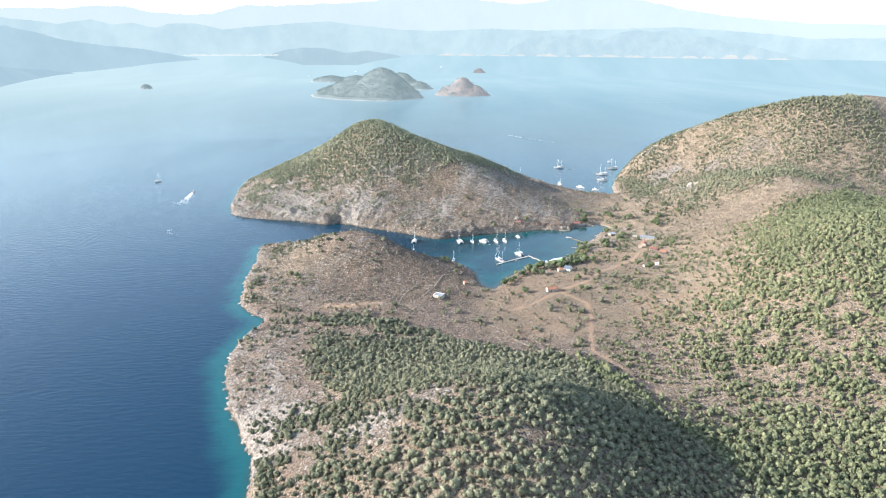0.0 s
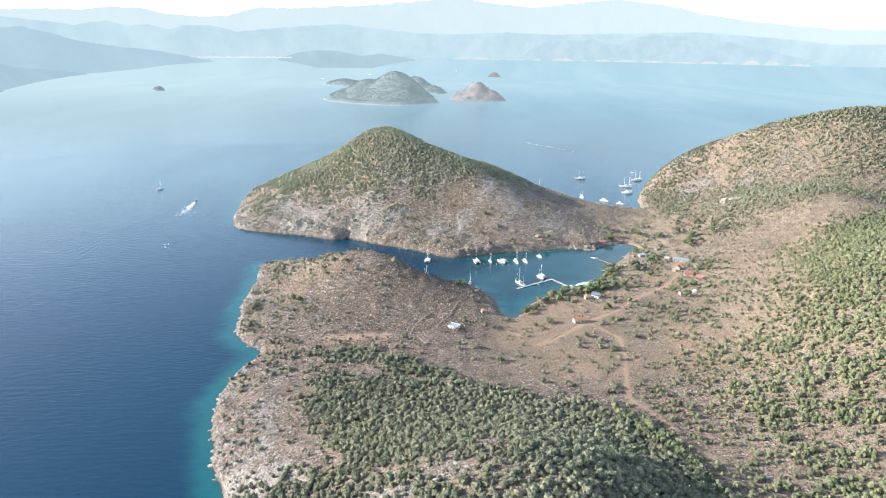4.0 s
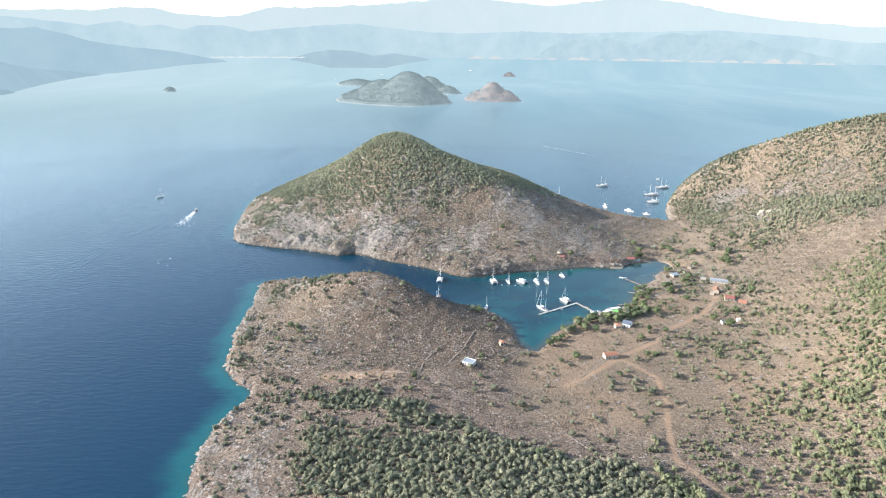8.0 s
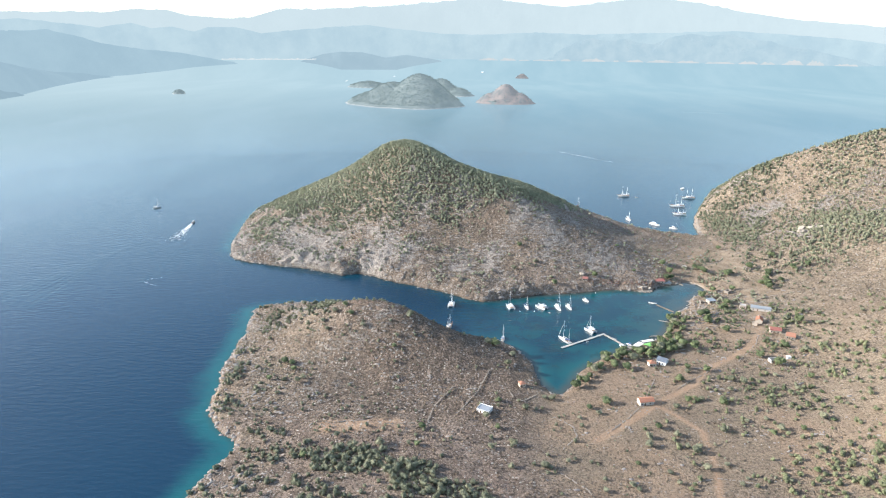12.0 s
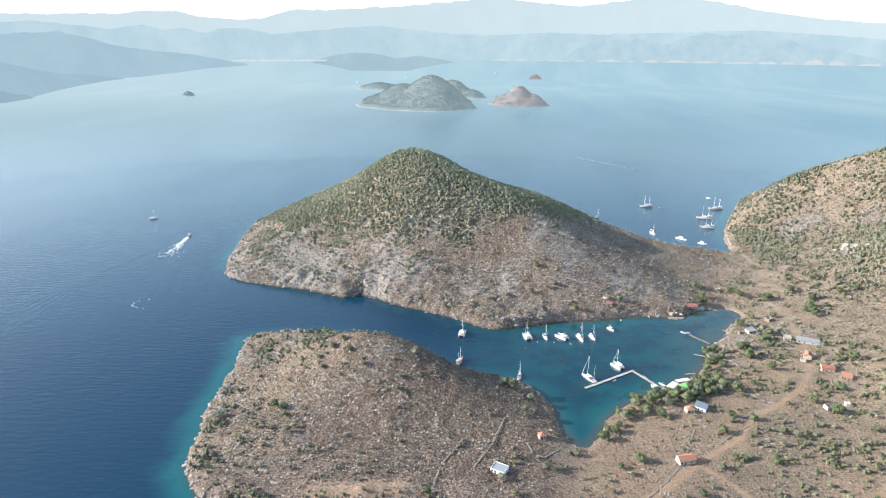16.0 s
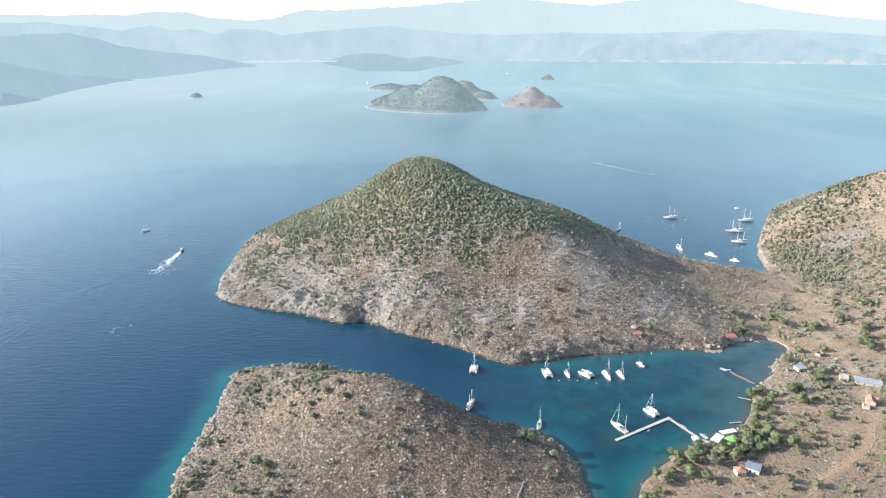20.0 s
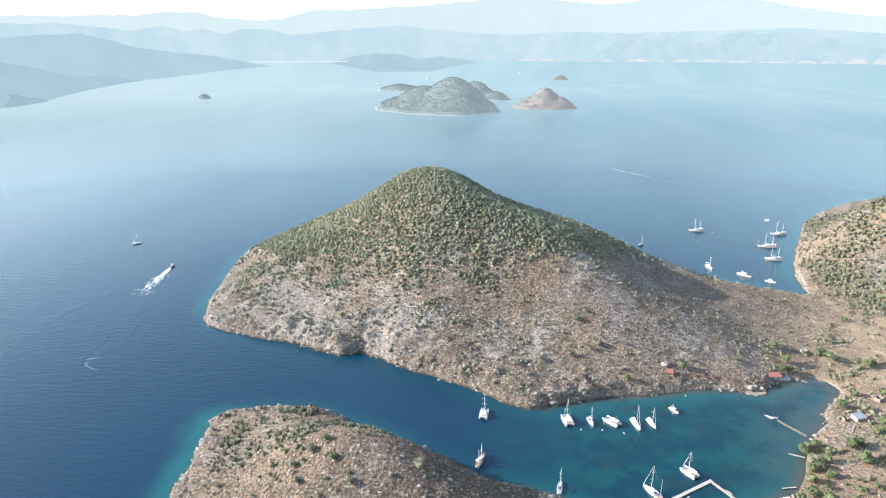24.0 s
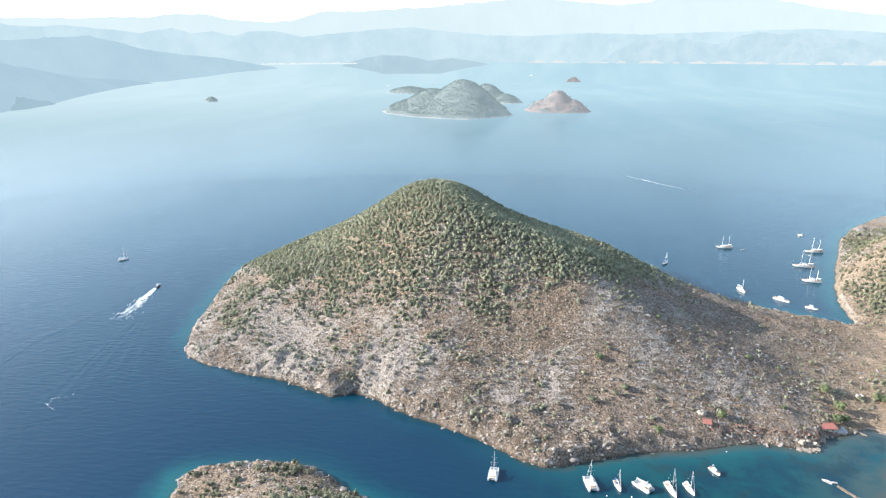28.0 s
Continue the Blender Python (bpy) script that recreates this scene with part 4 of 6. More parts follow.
def isle(name, label, mid, long, wide, turn, bumps, material, seed, res=6.0):
    """An island: an uneven oval of land with one or more tops (u, v, height, spread)."""
    u = np.arange(-long * 1.15, long * 1.15, res)
    v = np.arange(-wide * 1.25, wide * 1.25, res)
    U, V = np.meshgrid(u, v)
    edge = 1 - np.sqrt((U / long) ** 2 + (V / wide) ** 2) + 0.16 * vnoise(U, V, wide * 0.9, seed, 3)
    z = np.zeros_like(U)
    for cu, cv, h, s in bumps:
        z = np.maximum(z, h * np.exp(-((U - cu) ** 2 + ((V - cv) * 1.3) ** 2) / (2 * s * s)))
    z = (z + 5) * (1 - np.exp(-np.maximum(edge, 0) * 9)) + ramp(edge, 0.04, 0.2) * (2.4 * vnoise(U, V, 40, seed + 5, 4) + 1.4 * vnoise(U, V, 9, seed + 6, 2))
    z = np.where(edge > 0, z, edge * 40)
    c, s = math.cos(radians(turn)), math.sin(radians(turn))
    X, Y, Z = far_point(mid[0] + U * c - V * s, mid[1] + U * s + V * c, z)
    idx = np.arange(U.size).reshape(U.shape)
    quads = np.stack([idx[:-1, :-1], idx[:-1, 1:], idx[1:, 1:], idx[1:, :-1]], -1).reshape(-1, 4)
    e = edge.ravel()
    quads = quads[e[quads].max(1) > -0.1]
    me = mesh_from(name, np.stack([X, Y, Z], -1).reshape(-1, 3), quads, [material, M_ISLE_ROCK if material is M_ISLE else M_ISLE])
    zz = z.ravel()[quads].mean(1)
    gr = np.abs(np.gradient(z, res)[0]).ravel()[quads].mean(1) + np.abs(np.gradient(z, res)[1]).ravel()[quads].mean(1)
    if material is M_ISLE:
        slot = (zz < 2.2)
    else:
        slot = (gr + 0.35 * vnoise(U, V, 30, seed + 8, 3).ravel()[quads].mean(1) < 0.55)
    me.polygons.foreach_set("material_index", slot.astype(np.int32))
    ob = tagged(new(name, me), label, "island", "islands in the strait")
    ISLES.append((ob, X.ravel(), Y.ravel(), Z.ravel(), e, res, material is M_ISLE))


isle("island", "large wooded island with a rounded top and pale shore", (-345, 2580), 262, 175, -20, [(76, 5, 110, 96), (-40, 0, 78, 88), (-150, -10, 36, 74)], M_ISLE, 61)
isle("island", "small steep island with reddish bare cliffs", (60, 2690), 120, 78, -6, [(0, 10, 68, 48), (-55, 0, 36, 36), (55, 0, 38, 38)], M_ISLE_RED, 67)
isle("island", "low rocky island partly hidden behind a larger one", (-203, 3080), 155, 85, -38, [(-40, 0, 66, 62), (70, 0, 30, 48)], M_ISLE, 71)
isle("island", "long low wooded island with pale cliffs", (-627, 3500), 152, 60, -10, [(-30, 0, 27, 72), (80, 0, 18, 54)], M_ISLE, 73)
isle("island", "tiny dark scrub-covered islet", (-1420, 2900), 30, 20, 0, [(0, 0, 15, 16)], M_ISLE, 79, 3.0)
isle("island", "small bare rock islet far out", (228, 4640), 48, 26, 0, [(0, 0, 28, 26)], M_ISLE_RED, 83, 4.0)


# ---------------------------------------------------------------- bushes and trees
def leaf_template(rng, leaves, lumps, size, low=0.0, core=(7, 4)):
    """Unit bush, about 1 in radius: a rounded lumpy core with quads of leaves laid over it, as an array (n, 4, 3)."""
    cs = [(0, 0, 0.55, 0.62)]
    for i in range(lumps):
        a, r = i * math.tau / lumps + rng.uniform(-0.4, 0.4), rng.uniform(0.28, 0.55)
        cs.append((r * math.cos(a), r * math.sin(a), rng.uniform(0.3, 0.9), rng.uniform(0.32, 0.46)))
    heart = np.array((0, 0, 0.5))

    def reach(d):
        best = 0.1
        for c in cs:
            o = np.array(c[:3]) - heart
            b = d @ o
            q = b * b - o @ o + c[3] ** 2
            if q > 0:
                best = max(best, b + math.sqrt(q))
        return best

    around, rows = core
    ring = []
    for i in range(rows + 1):
        e = -0.9 + (math.pi / 2 + 0.9) * i / rows
        ring.append([heart + 0.84 * reach(d) * d for d in (np.array((math.cos(e) * math.cos(k * math.tau / around), math.cos(e) * math.sin(k * math.tau / around), math.sin(e))) for k in range(around))])
    quads = []
    for i in range(rows):
        for k in range(around):
            j = (k + 1) % around
            quads.append([ring[i][k], ring[i][j], ring[i + 1][j], ring[i + 1][k]])
    for i in range(leaves):
        cx, cy, cz, r = cs[i % len(cs)]
        n = rng.normal(size=3)
        n[2] = abs(n[2]) * 0.9 - 0.15
        n /= np.linalg.norm(n)
        p = np.array((cx, cy, cz)) + n * r * rng.uniform(0.84, 1.16)
        p[2] = max(p[2], low + 0.06)
        t = n + rng.normal(size=3) * 0.32
        t /= np.linalg.norm(t)
        a = np.cross(t, rng.normal(size=3))
        a /= np.linalg.norm(a)
        b = np.cross(t, a)
        s = size * rng.uniform(0.65, 1.3)
        quads.append([p - a * s - b * s * 0.5, p + a * s * 0.3 - b * s, p + a * s + b * s * 0.6, p - a * s * 0.4 + b * s])
    return np.array(quads)


RNG = np.random.default_rng(7)
NEAR_BUSH = [leaf_template(RNG, 44, 8, 0.155, 0, (7, 4)) for i in range(10)]
MID_BUSH = [leaf_template(RNG, 18, 6, 0.22, 0, (6, 3)) for i in range(10)]
FAR_BUSH = [leaf_template(RNG, 8, 5, 0.26, 0, (5, 3)) for i in range(8)]
TUFT = [leaf_template(RNG, 4, 2, 0.45, 0, (4, 2)) for i in range(6)]


def clothe_isle(ob, x, y, z, edge, res, wooded):
    """Low scrub over an island, as one part of it."""
    i = np.nonzero((edge > 0.10) & (RNG.uniform(0, 1, len(x)) < (0.75 if wooded else 0.22)))[0]
    t = TUFT[0]
    r = RNG.uniform(0.35, 0.7, len(i))[:, None, None] * res
    px = x[i][:, None, None] + RNG.uniform(-0.5, 0.5, len(i))[:, None, None] * res
    py = y[i][:, None, None] + RNG.uniform(-0.5, 0.5, len(i))[:, None, None] * res
    q = np.stack([t[None, ..., 0] * r + px, t[None, ..., 1] * r + py, (t[None, ..., 2] - 0.2) * r * 0.8 + z[i][:, None, None]], -1)
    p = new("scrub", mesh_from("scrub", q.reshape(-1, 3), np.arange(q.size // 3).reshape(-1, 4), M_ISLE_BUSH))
    p.parent = ob
    tagged(p, kind="stuff")


for one in ISLES:
    clothe_isle(*one)


def strew(name, x, y, r, tall, templates, material, label, category, tint=None, sink=0.12, kind="stuff"):
    """Many plants joined into one mesh."""
    z = land(x, y)
    n = len(x)
    which = RNG.integers(0, len(templates), n)
    turn = RNG.uniform(0, math.tau, n)
    tint = RNG.uniform(0, 1, n) if tint is None else tint
    vs, ts = [], []
    for k, t in enumerate(templates):
        i = np.nonzero(which == k)[0]
        if not len(i):
            continue
        c, s = np.cos(turn[i])[:, None, None], np.sin(turn[i])[:, None, None]
        q = np.stack([(t[None, ..., 0] * c - t[None, ..., 1] * s) * r[i][:, None, None] + x[i][:, None, None],
                      (t[None, ..., 0] * s + t[None, ..., 1] * c) * r[i][:, None, None] + y[i][:, None, None],
                      (t[None, ..., 2] - sink) * (r * tall)[i][:, None, None] + z[i][:, None, None]], -1)
        vs.append(q.reshape(-1, 3))
        ts.append(np.repeat(tint[i], t.shape[0] * 4))
    v = np.concatenate(vs)
    me = mesh_from(name, v, np.arange(len(v)).reshape(-1, 4), material, smooth=True)
    put_attr(me, "tint", np.concatenate(ts))
    return tagged(new(name, me), label, category, kind=kind)


def jittered(x0, x1, y0, y1, gap):
    """Uneven places about gap apart, on a grid that lies askew."""
    h = 0.5 * (math.hypot(x1 - x0, y1 - y0) + gap)
    X, Y = np.meshgrid(np.arange(-h, h, gap), np.arange(-h, h, gap))
    u, v = X.ravel() + RNG.uniform(-0.55, 0.55, X.size) * gap, Y.ravel() + RNG.uniform(-0.55, 0.55, X.size) * gap
    c, s = math.cos(0.47), math.sin(0.47)
    x, y = (x0 + x1) / 2 + u * c - v * s, (y0 + y1) / 2 + u * s + v * c
    i = (x > x0) & (x < x1) & (y > y0) & (y < y1)
    return x[i], y[i]


def woods(name, zone, gap, size, templates, material, label, keep=lambda x, y: x > -1e9):
    x, y = jittered(*zone, gap)
    i = keep(x, y) & ((x < 0.80 * y + 25) | (y < 190))
    x, y = x[i], y[i]
    d = shore_dist(x, y)
    z = land(x, y, d)
    w = woodiness(x, y, z, d)
    i = (RNG.uniform(0, 1, len(x)) < w * 1.02) & (d > 3)
    for line in TRACKS[:2]:
        i &= along(line, x, y) > 3.5
    x, y, w = x[i], y[i], w[i]
    r = RNG.uniform(size[0], size[1], len(x)) * (0.72 + 0.38 * w)
    t = np.clip(0.45 + 0.45 * vnoise(x, y, 70, 51, 2) + RNG.uniform(-0.35, 0.35, len(x)), 0, 1)
    strew(name, x, y, r, RNG.uniform(1.0, 1.5, len(x)), templates, material, label, "scrub", t)
    return len(x)


woods("woodland", (-170, 175, 185, 470), 3.0, (0.95, 2.55), NEAR_BUSH, M_LEAF, "dense grey-green evergreen bushes covering a rounded knoll", lambda x, y: x < 108 - 0.42 * (y - 300) + 14)
woods("woodland", (95, 330, 190, 700), 3.0, (1.1, 2.8), MID_BUSH, M_LEAF_FRESH, "bright green evergreen bushes on an eastern slope", lambda x, y: (x > 122 - 0.42 * (y - 300)) & (y - 0.34 * (x - 292) < 695))
woods("woodland", (330, 640, 300, 800), 3.5, (1.5, 2.8), FAR_BUSH, M_LEAF_FRESH, "bright green evergreen bushes high on an eastern slope", lambda x, y: y - 0.34 * (x - 292) < 695)
woods("woodland", (255, 640, 690, 1190), 3.4, (1.2, 2.8), FAR_BUSH, M_LEAF, "grey-green scrub among pale rocks on a far hill", lambda x, y: y - 0.34 * (x - 292) > 695)
woods("woodland", (-350, 250, 672, 1000), 2.9, (1.15, 2.35), MID_BUSH, M_LEAF_HAZED, "olive-green scrub crowning a steep hill by the channel", lambda x, y: y > 670)

woods("woodland", (-120, 260, -160, 190), 6.2, (2.0, 3.8), FAR_BUSH, M_LEAF, "evergreen bushes on the slope behind the knoll")
woods("scrub", (-215, 45, 452, 668), 3.3, (0.9, 2.2), MID_BUSH, M_LEAF, "scattered olive-green bushes on a stony headland", lambda x, y: y > 470)
woods("scrub", (40, 330, 405, 800), 3.7, (0.6, 1.8), MID_BUSH, M_LEAF, "small scattered shrubs on a dry plain", lambda x, y: (flatness(x, y) > 0.3) & (x < 132 + 0.55 * (y - 340) - 10) & (x + 0.42 * (y - 300) > 112))


def scatter_dry():
    x, y = jittered(-335, 470, 415, 900, 3.0)
    d = shore_dist(x, y)
    z = land(x, y, d)
    n = vnoise(x, y, 24, 205, 3)
    w = np.clip(0.48 + 0.9 * n, 0.08, 0.85) * (1 - woodiness(x, y, z, d)) * (1 - 0.55 * flatness(x, y))
    i = (d > 2.5) & (RNG.uniform(0, 1, len(x)) < w)
    for line in TRACKS:
        i &= along(line, x, y) > 3.0
    x, y = x[i], y[i]
    strew("dry_scrub", x, y, RNG.uniform(0.35, 1.0, len(x)), RNG.uniform(0.5, 0.95, len(x)), TUFT, M_DRY, "low dry brown thorn scrub dotted over the slopes", "scrub")


scatter_dry()


def shore_scrub():
    """Reddish bushes along the sheltered bank."""
    x = RNG.uniform(92, 158, 46)
    y = 717 + (x - 92) * 0.06 + RNG.uniform(-1, 4, 46)
    i = shore_dist(x, y) > 1.5
    x, y = x[i], y[i]
    strew("shore_scrub", x, y, RNG.uniform(0.7, 1.5, len(x)), RNG.uniform(0.8, 1.2, len(x)), MID_BUSH, M_LEAF_RED, "reddish bushes along the sheltered bank of the cove", "scrub")


shore_scrub()


HOUSE_SPOTS = [(-6, 492), (19, 526), (98, 512), (116, 565), (124, 569), (119, 591), (111, 594), (165, 734), (147, 716), (90, 720), (232, 668), (221, 638), (224, 621), (230, 606), (203, 570), (214, 573), (198, 685), (221, 707)]


def scatter_rocks():
    """Loose limestone blocks over the stony slopes and along the waterline."""
    x, y = jittered(-345, 460, 235, 1000, 1.6)
    d = shore_dist(x, y)
    z = land(x, y, d)
    n = vnoise(x, y, 22, 303, 3)
    w = 0.24 * (1 - 0.75 * ramp(x, -110, -60)) * (1 - ramp(x, -10, 40)) * ramp(y, 455, 500) * (1 - ramp(y, 650, 665)) + 0.26 * ramp(y + 0.25 * x, 655, 700) * (1 - ramp(x, 150, 240)) * (1 - ramp(z, 40, 70))
    w += 0.4 * (1 - ramp(d, 25, 60)) * ramp(y, 285, 320) * (1 - ramp(y, 415, 440)) * (1 - ramp(x, -70, -30))
    w += 0.45 * np.exp(-((x + 38) / 26) ** 2 - ((y - 262) / 13) ** 2) + 0.3 * np.exp(-((x - 350) / 32) ** 2 - ((y - 838) / 20) ** 2)
    w += 0.22 * ramp(y, 780, 860) * ramp(x, 270, 320) * ramp(z, 20, 70)
    w = w * np.clip(0.5 + 1.9 * n, 0.05, 1.5) + 0.55 * ((d > 0.2) & (d < 4.5)) * (1 - 0.75 * flatness(x, y)) + 0.05 * flatness(x, y) * ramp(n, 0.1, 0.35)
    for bx, by in HOUSE_SPOTS:
        w = w + 0.16 * np.exp(-((x - bx) ** 2 + (y - by) ** 2) / 150)
    i = (d > 0.2) & (RNG.uniform(0, 1, len(x)) < w)
    x, y, z = x[i], y[i], z[i]
    n = len(x)
    base = np.array([(-1, -1, -1), (1, -1, -1), (1, 1, -1), (-1, 1, -1), (-.7, -.7, 1), (.7, -.7, 1), (.7, .7, 1), (-.7, .7, 1)], float)
    quad = np.array([(4, 5, 6, 7), (0, 1, 5, 4), (1, 2, 6, 5), (2, 3, 7, 6), (3, 0, 4, 7)])
    r = RNG.uniform(0.12, 0.38, n) * np.where(RNG.uniform(0, 1, n) < 0.05, 1.9, 1.0)
    v = base[None] * (1 + RNG.uniform(-0.38, 0.38, (n, 8, 3)))
    a = RNG.uniform(0, math.tau, n)
    c, s = np.cos(a)[:, None], np.sin(a)[:, None]
    st = RNG.uniform(0.8, 1.9, n)[:, None]
    X = (v[..., 0] * c * st - v[..., 1] * s) * r[:, None] + x[:, None]
    Y = (v[..., 0] * s * st + v[..., 1] * c) * r[:, None] + y[:, None]
    Z = v[..., 2] * r[:, None] * RNG.uniform(0.3, 0.85, n)[:, None] + z[:, None]
    me = mesh_from("rocks", np.stack([X, Y, Z], -1).reshape(-1, 3), (quad[None] + 8 * np.arange(n)[:, None, None]).reshape(-1, 4), M_STONE)
    tagged(new("rocks", me), "scattered pale grey limestone blocks", "rocks", kind="stuff")


scatter_rocks()


def blocks(name, x, y, r, flat, label):
    """Angular blocks of limestone half sunk in the ground, joined."""
    n = len(x)
    z = land(x, y)
    base = np.array([(-1, -1, -1), (1, -1, -1), (1, 1, -1), (-1, 1, -1), (-.75, -.7, .75), (.7, -.75, .9), (.75, .7, 1), (-.7, .75, .8)], float)
    quad = np.array([(4, 5, 6, 7), (0, 1, 5, 4), (1, 2, 6, 5), (2, 3, 7, 6), (3, 0, 4, 7)])
    v = base[None] * (1 + RNG.uniform(-0.42, 0.42, (n, 8, 3)))
    a = 0.3 + RNG.normal(0, 0.55, n)
    c, s, st = np.cos(a)[:, None], np.sin(a)[:, None], RNG.uniform(1.2, 3.2, n)[:, None]
    X = (v[..., 0] * c * st - v[..., 1] * s) * r[:, None] + x[:, None]
    Y = (v[..., 0] * s * st + v[..., 1] * c) * r[:, None] + y[:, None]
    Z = (v[..., 2] + 0.2) * (r * flat)[:, None] + np.maximum(z, -0.4)[:, None]
    me = mesh_from(name, np.stack([X, Y, Z], -1).reshape(-1, 3), (quad[None] + 8 * np.arange(n)[:, None, None]).reshape(-1, 4), M_STONE)
    tagged(new(name, me), label, "rocks", kind="stuff")


def outcrops():
    x, y = jittered(-345, 460, 225, 980, 2.1)
    d = shore_dist(x, y)
    n, m = vnoise(x, y, 26, 411, 3), vnoise(x, y, 9, 412, 2)
    z = land(x, y, d)
    w = 0.42 * (1 - 0.75 * ramp(x, -110, -60)) * (1 - ramp(x, -10, 40)) * ramp(y, 455, 500) * (1 - ramp(y, 650, 665)) + 0.34 * ramp(y + 0.25 * x, 655, 700) * (1 - ramp(x, 170, 250)) * (1 - ramp(z, 45, 85))
    w += 0.5 * (1 - ramp(d, 25, 60)) * ramp(y, 285, 320) * (1 - ramp(y, 415, 440)) * (1 - ramp(x, -80, -50))
    w += 0.6 * np.exp(-((x + 34) / 18) ** 2 - ((y - 251) / 13) ** 2) + 0.3 * np.exp(-((x + 3) / 22) ** 2 - ((y - 264) / 10) ** 2)
    w += 0.45 * ramp(y, 780, 860) * ramp(x, 260, 320) + 0.10 * flatness(x, y)
    w *= np.clip(0.15 + 2.6 * (n + 0.7 * m), 0.03, 1.3)
    i = (d > 3) & (RNG.uniform(0, 1, len(x)) < w)
    x, y = x[i], y[i]
    blocks("outcrops", x, y, 0.22 + 0.5 * RNG.uniform(0, 1, len(x)) ** 2.5, RNG.uniform(0.3, 0.75, len(x)), "pale grey limestone ledges and blocks standing out of dry slopes")


def shore_blocks():
    x, y = jittered(-350, 300, 225, 960, 1.35)
    d = shore_dist(x, y)
    f = flatness(x, y)
    w = np.where((d > -1.0) & (d < 2.2), 0.34, 0) * (1 - 0.7 * f) + np.where((d >= 2.2) & (d < 9), 0.06, 0) * (1 - f)
    i = RNG.uniform(0, 1, len(x)) < w
    x, y = x[i], y[i]
    blocks("shore_rocks", x, y, 0.26 + 0.60 * RNG.uniform(0, 1, len(x)) ** 2.4, RNG.uniform(0.4, 0.9, len(x)), "tumbled limestone blocks along the waterline")


outcrops()
shore_blocks()


# single trees that stand out on the open ground
def tree_mesh(rng, leaves, lumps, size):
    q = leaf_template(rng, leaves, lumps, size, 0.22, (9, 6))
    q[..., 2] = 0.22 + q[..., 2] * 0.82
    me = mesh_from("crown", q.reshape(-1, 3), np.arange(q.shape[0] * 4).reshape(-1, 4), M_LEAF)
    put_attr(me, "tint", np.full(q.shape[0] * 4, rng.uniform(0.2, 0.9)))
    return me


def trunk_mesh(rng):
    bm = bmesh.new()
    rod(bm, (0, 0, -0.25), (rng.uniform(-.06, .06), rng.uniform(-.06, .06), 0.34), 0.085, 0.06)
    for i in range(4):
        a = i * math.pi / 2 + rng.uniform(-0.5, 0.5)
        rod(bm, (0, 0, 0.28), (0.42 * math.cos(a), 0.42 * math.sin(a), rng.uniform(0.62, 0.9)), 0.05, 0.02, 5)
    me = bpy.data.meshes.new("trunk")
    bm.to_mesh(me)
    bm.free()
    me.materials.append(M_BARK)
    return me


CROWNS = [tree_mesh(RNG, 200, 7, 0.11) for i in range(5)]
FRESH_CROWNS = [c.copy() for c in CROWNS]
for c in FRESH_CROWNS:
    c.materials.clear()
    c.materials.append(M_LEAF_LUSH)
TRUNKS = [trunk_mesh(RNG) for i in range(3)]


def tree(x, y, r, fresh=False, tall=1.0, label="", group="trees on the open ground"):
    ob = thing("tree", pose(x, y, ground(x, y), 0, 0, RNG.uniform(0, 360)), label or ("bright green broad-crowned tree on dry ground" if fresh else "dark olive-green bushy tree on dry ground"), "tree", group)
    ob.scale = (r, r, r * tall)
    for nm, me in (("trunk", TRUNKS[int(RNG.integers(3))]), ("crown", (FRESH_CROWNS if fresh else CROWNS)[int(RNG.integers(5))])):
        p = new(nm, me)
        p.parent = ob
    return ob


OPEN_TREES = [(99, 484), (114, 461), (89, 466), (72, 431), (34, 390), (55, 412), (73, 406), (27, 441), (139, 559), (163, 543), (246, 645), (200, 529), (222, 599), (232, 584), (246, 561), (198, 493), (126, 516), (116, 507), (115, 447), (170, 484),
              (171, 445), (38, 514), (20, 497), (-5, 485), (3, 504), (11, 459), (-65, 450), (-88, 442), (-44, 452), (-4, 573), (14, 564), (-63, 568), (-149, 538), (-130, 519), (-180, 528), (10, 548), (27, 755), (42, 736), (21, 724), (-131, 753), (-160, 762), (-183, 795), (178, 772), (207, 696), (147, 513), (170, 539)]
for i, (x, y) in enumerate(OPEN_TREES):
    tree(x, y, RNG.uniform(2.3, 3.6), i % 4 == 0, RNG.uniform(0.95, 1.2))
MORE_TREES = [(2, 474), (-2, 454), (9, 438), (-143, 536), (-91, 456), (-106, 449), (-105, 436), (-122, 432), (-79, 448), (-43, 470), (-70, 552), (56, 537), (61, 504), (91, 474), (108, 477), (132, 516), (117, 466), (127, 451), (79, 449), (223, 557), (256, 649), (168, 600), (202, 586), (137, 553), (182, 483), (182, 465), (166, 495), (164, 480), (250, 555), (253, 575), (215, 543), (136, 482)]
MORE_TREES += [(-129, 571), (-114, 582), (-96, 559), (-171, 570), (-140, 530), (-167, 532), (-132, 514), (-71, 545), (-62, 570), (-64, 510), (-153, 517), (-143, 646), (-166, 643), (-107, 570), (-121, 577), (-124, 563)]
for i, (x, y) in enumerate(MORE_TREES):
    tree(x, y, RNG.uniform(1.9, 3.0), i % 3 == 0, RNG.uniform(0.9, 1.2), "rounded dark green bush casting a long shadow on dry ground")
tree(1, 573, 4.6, True, 1.0, "large dark green tree above the channel bank")
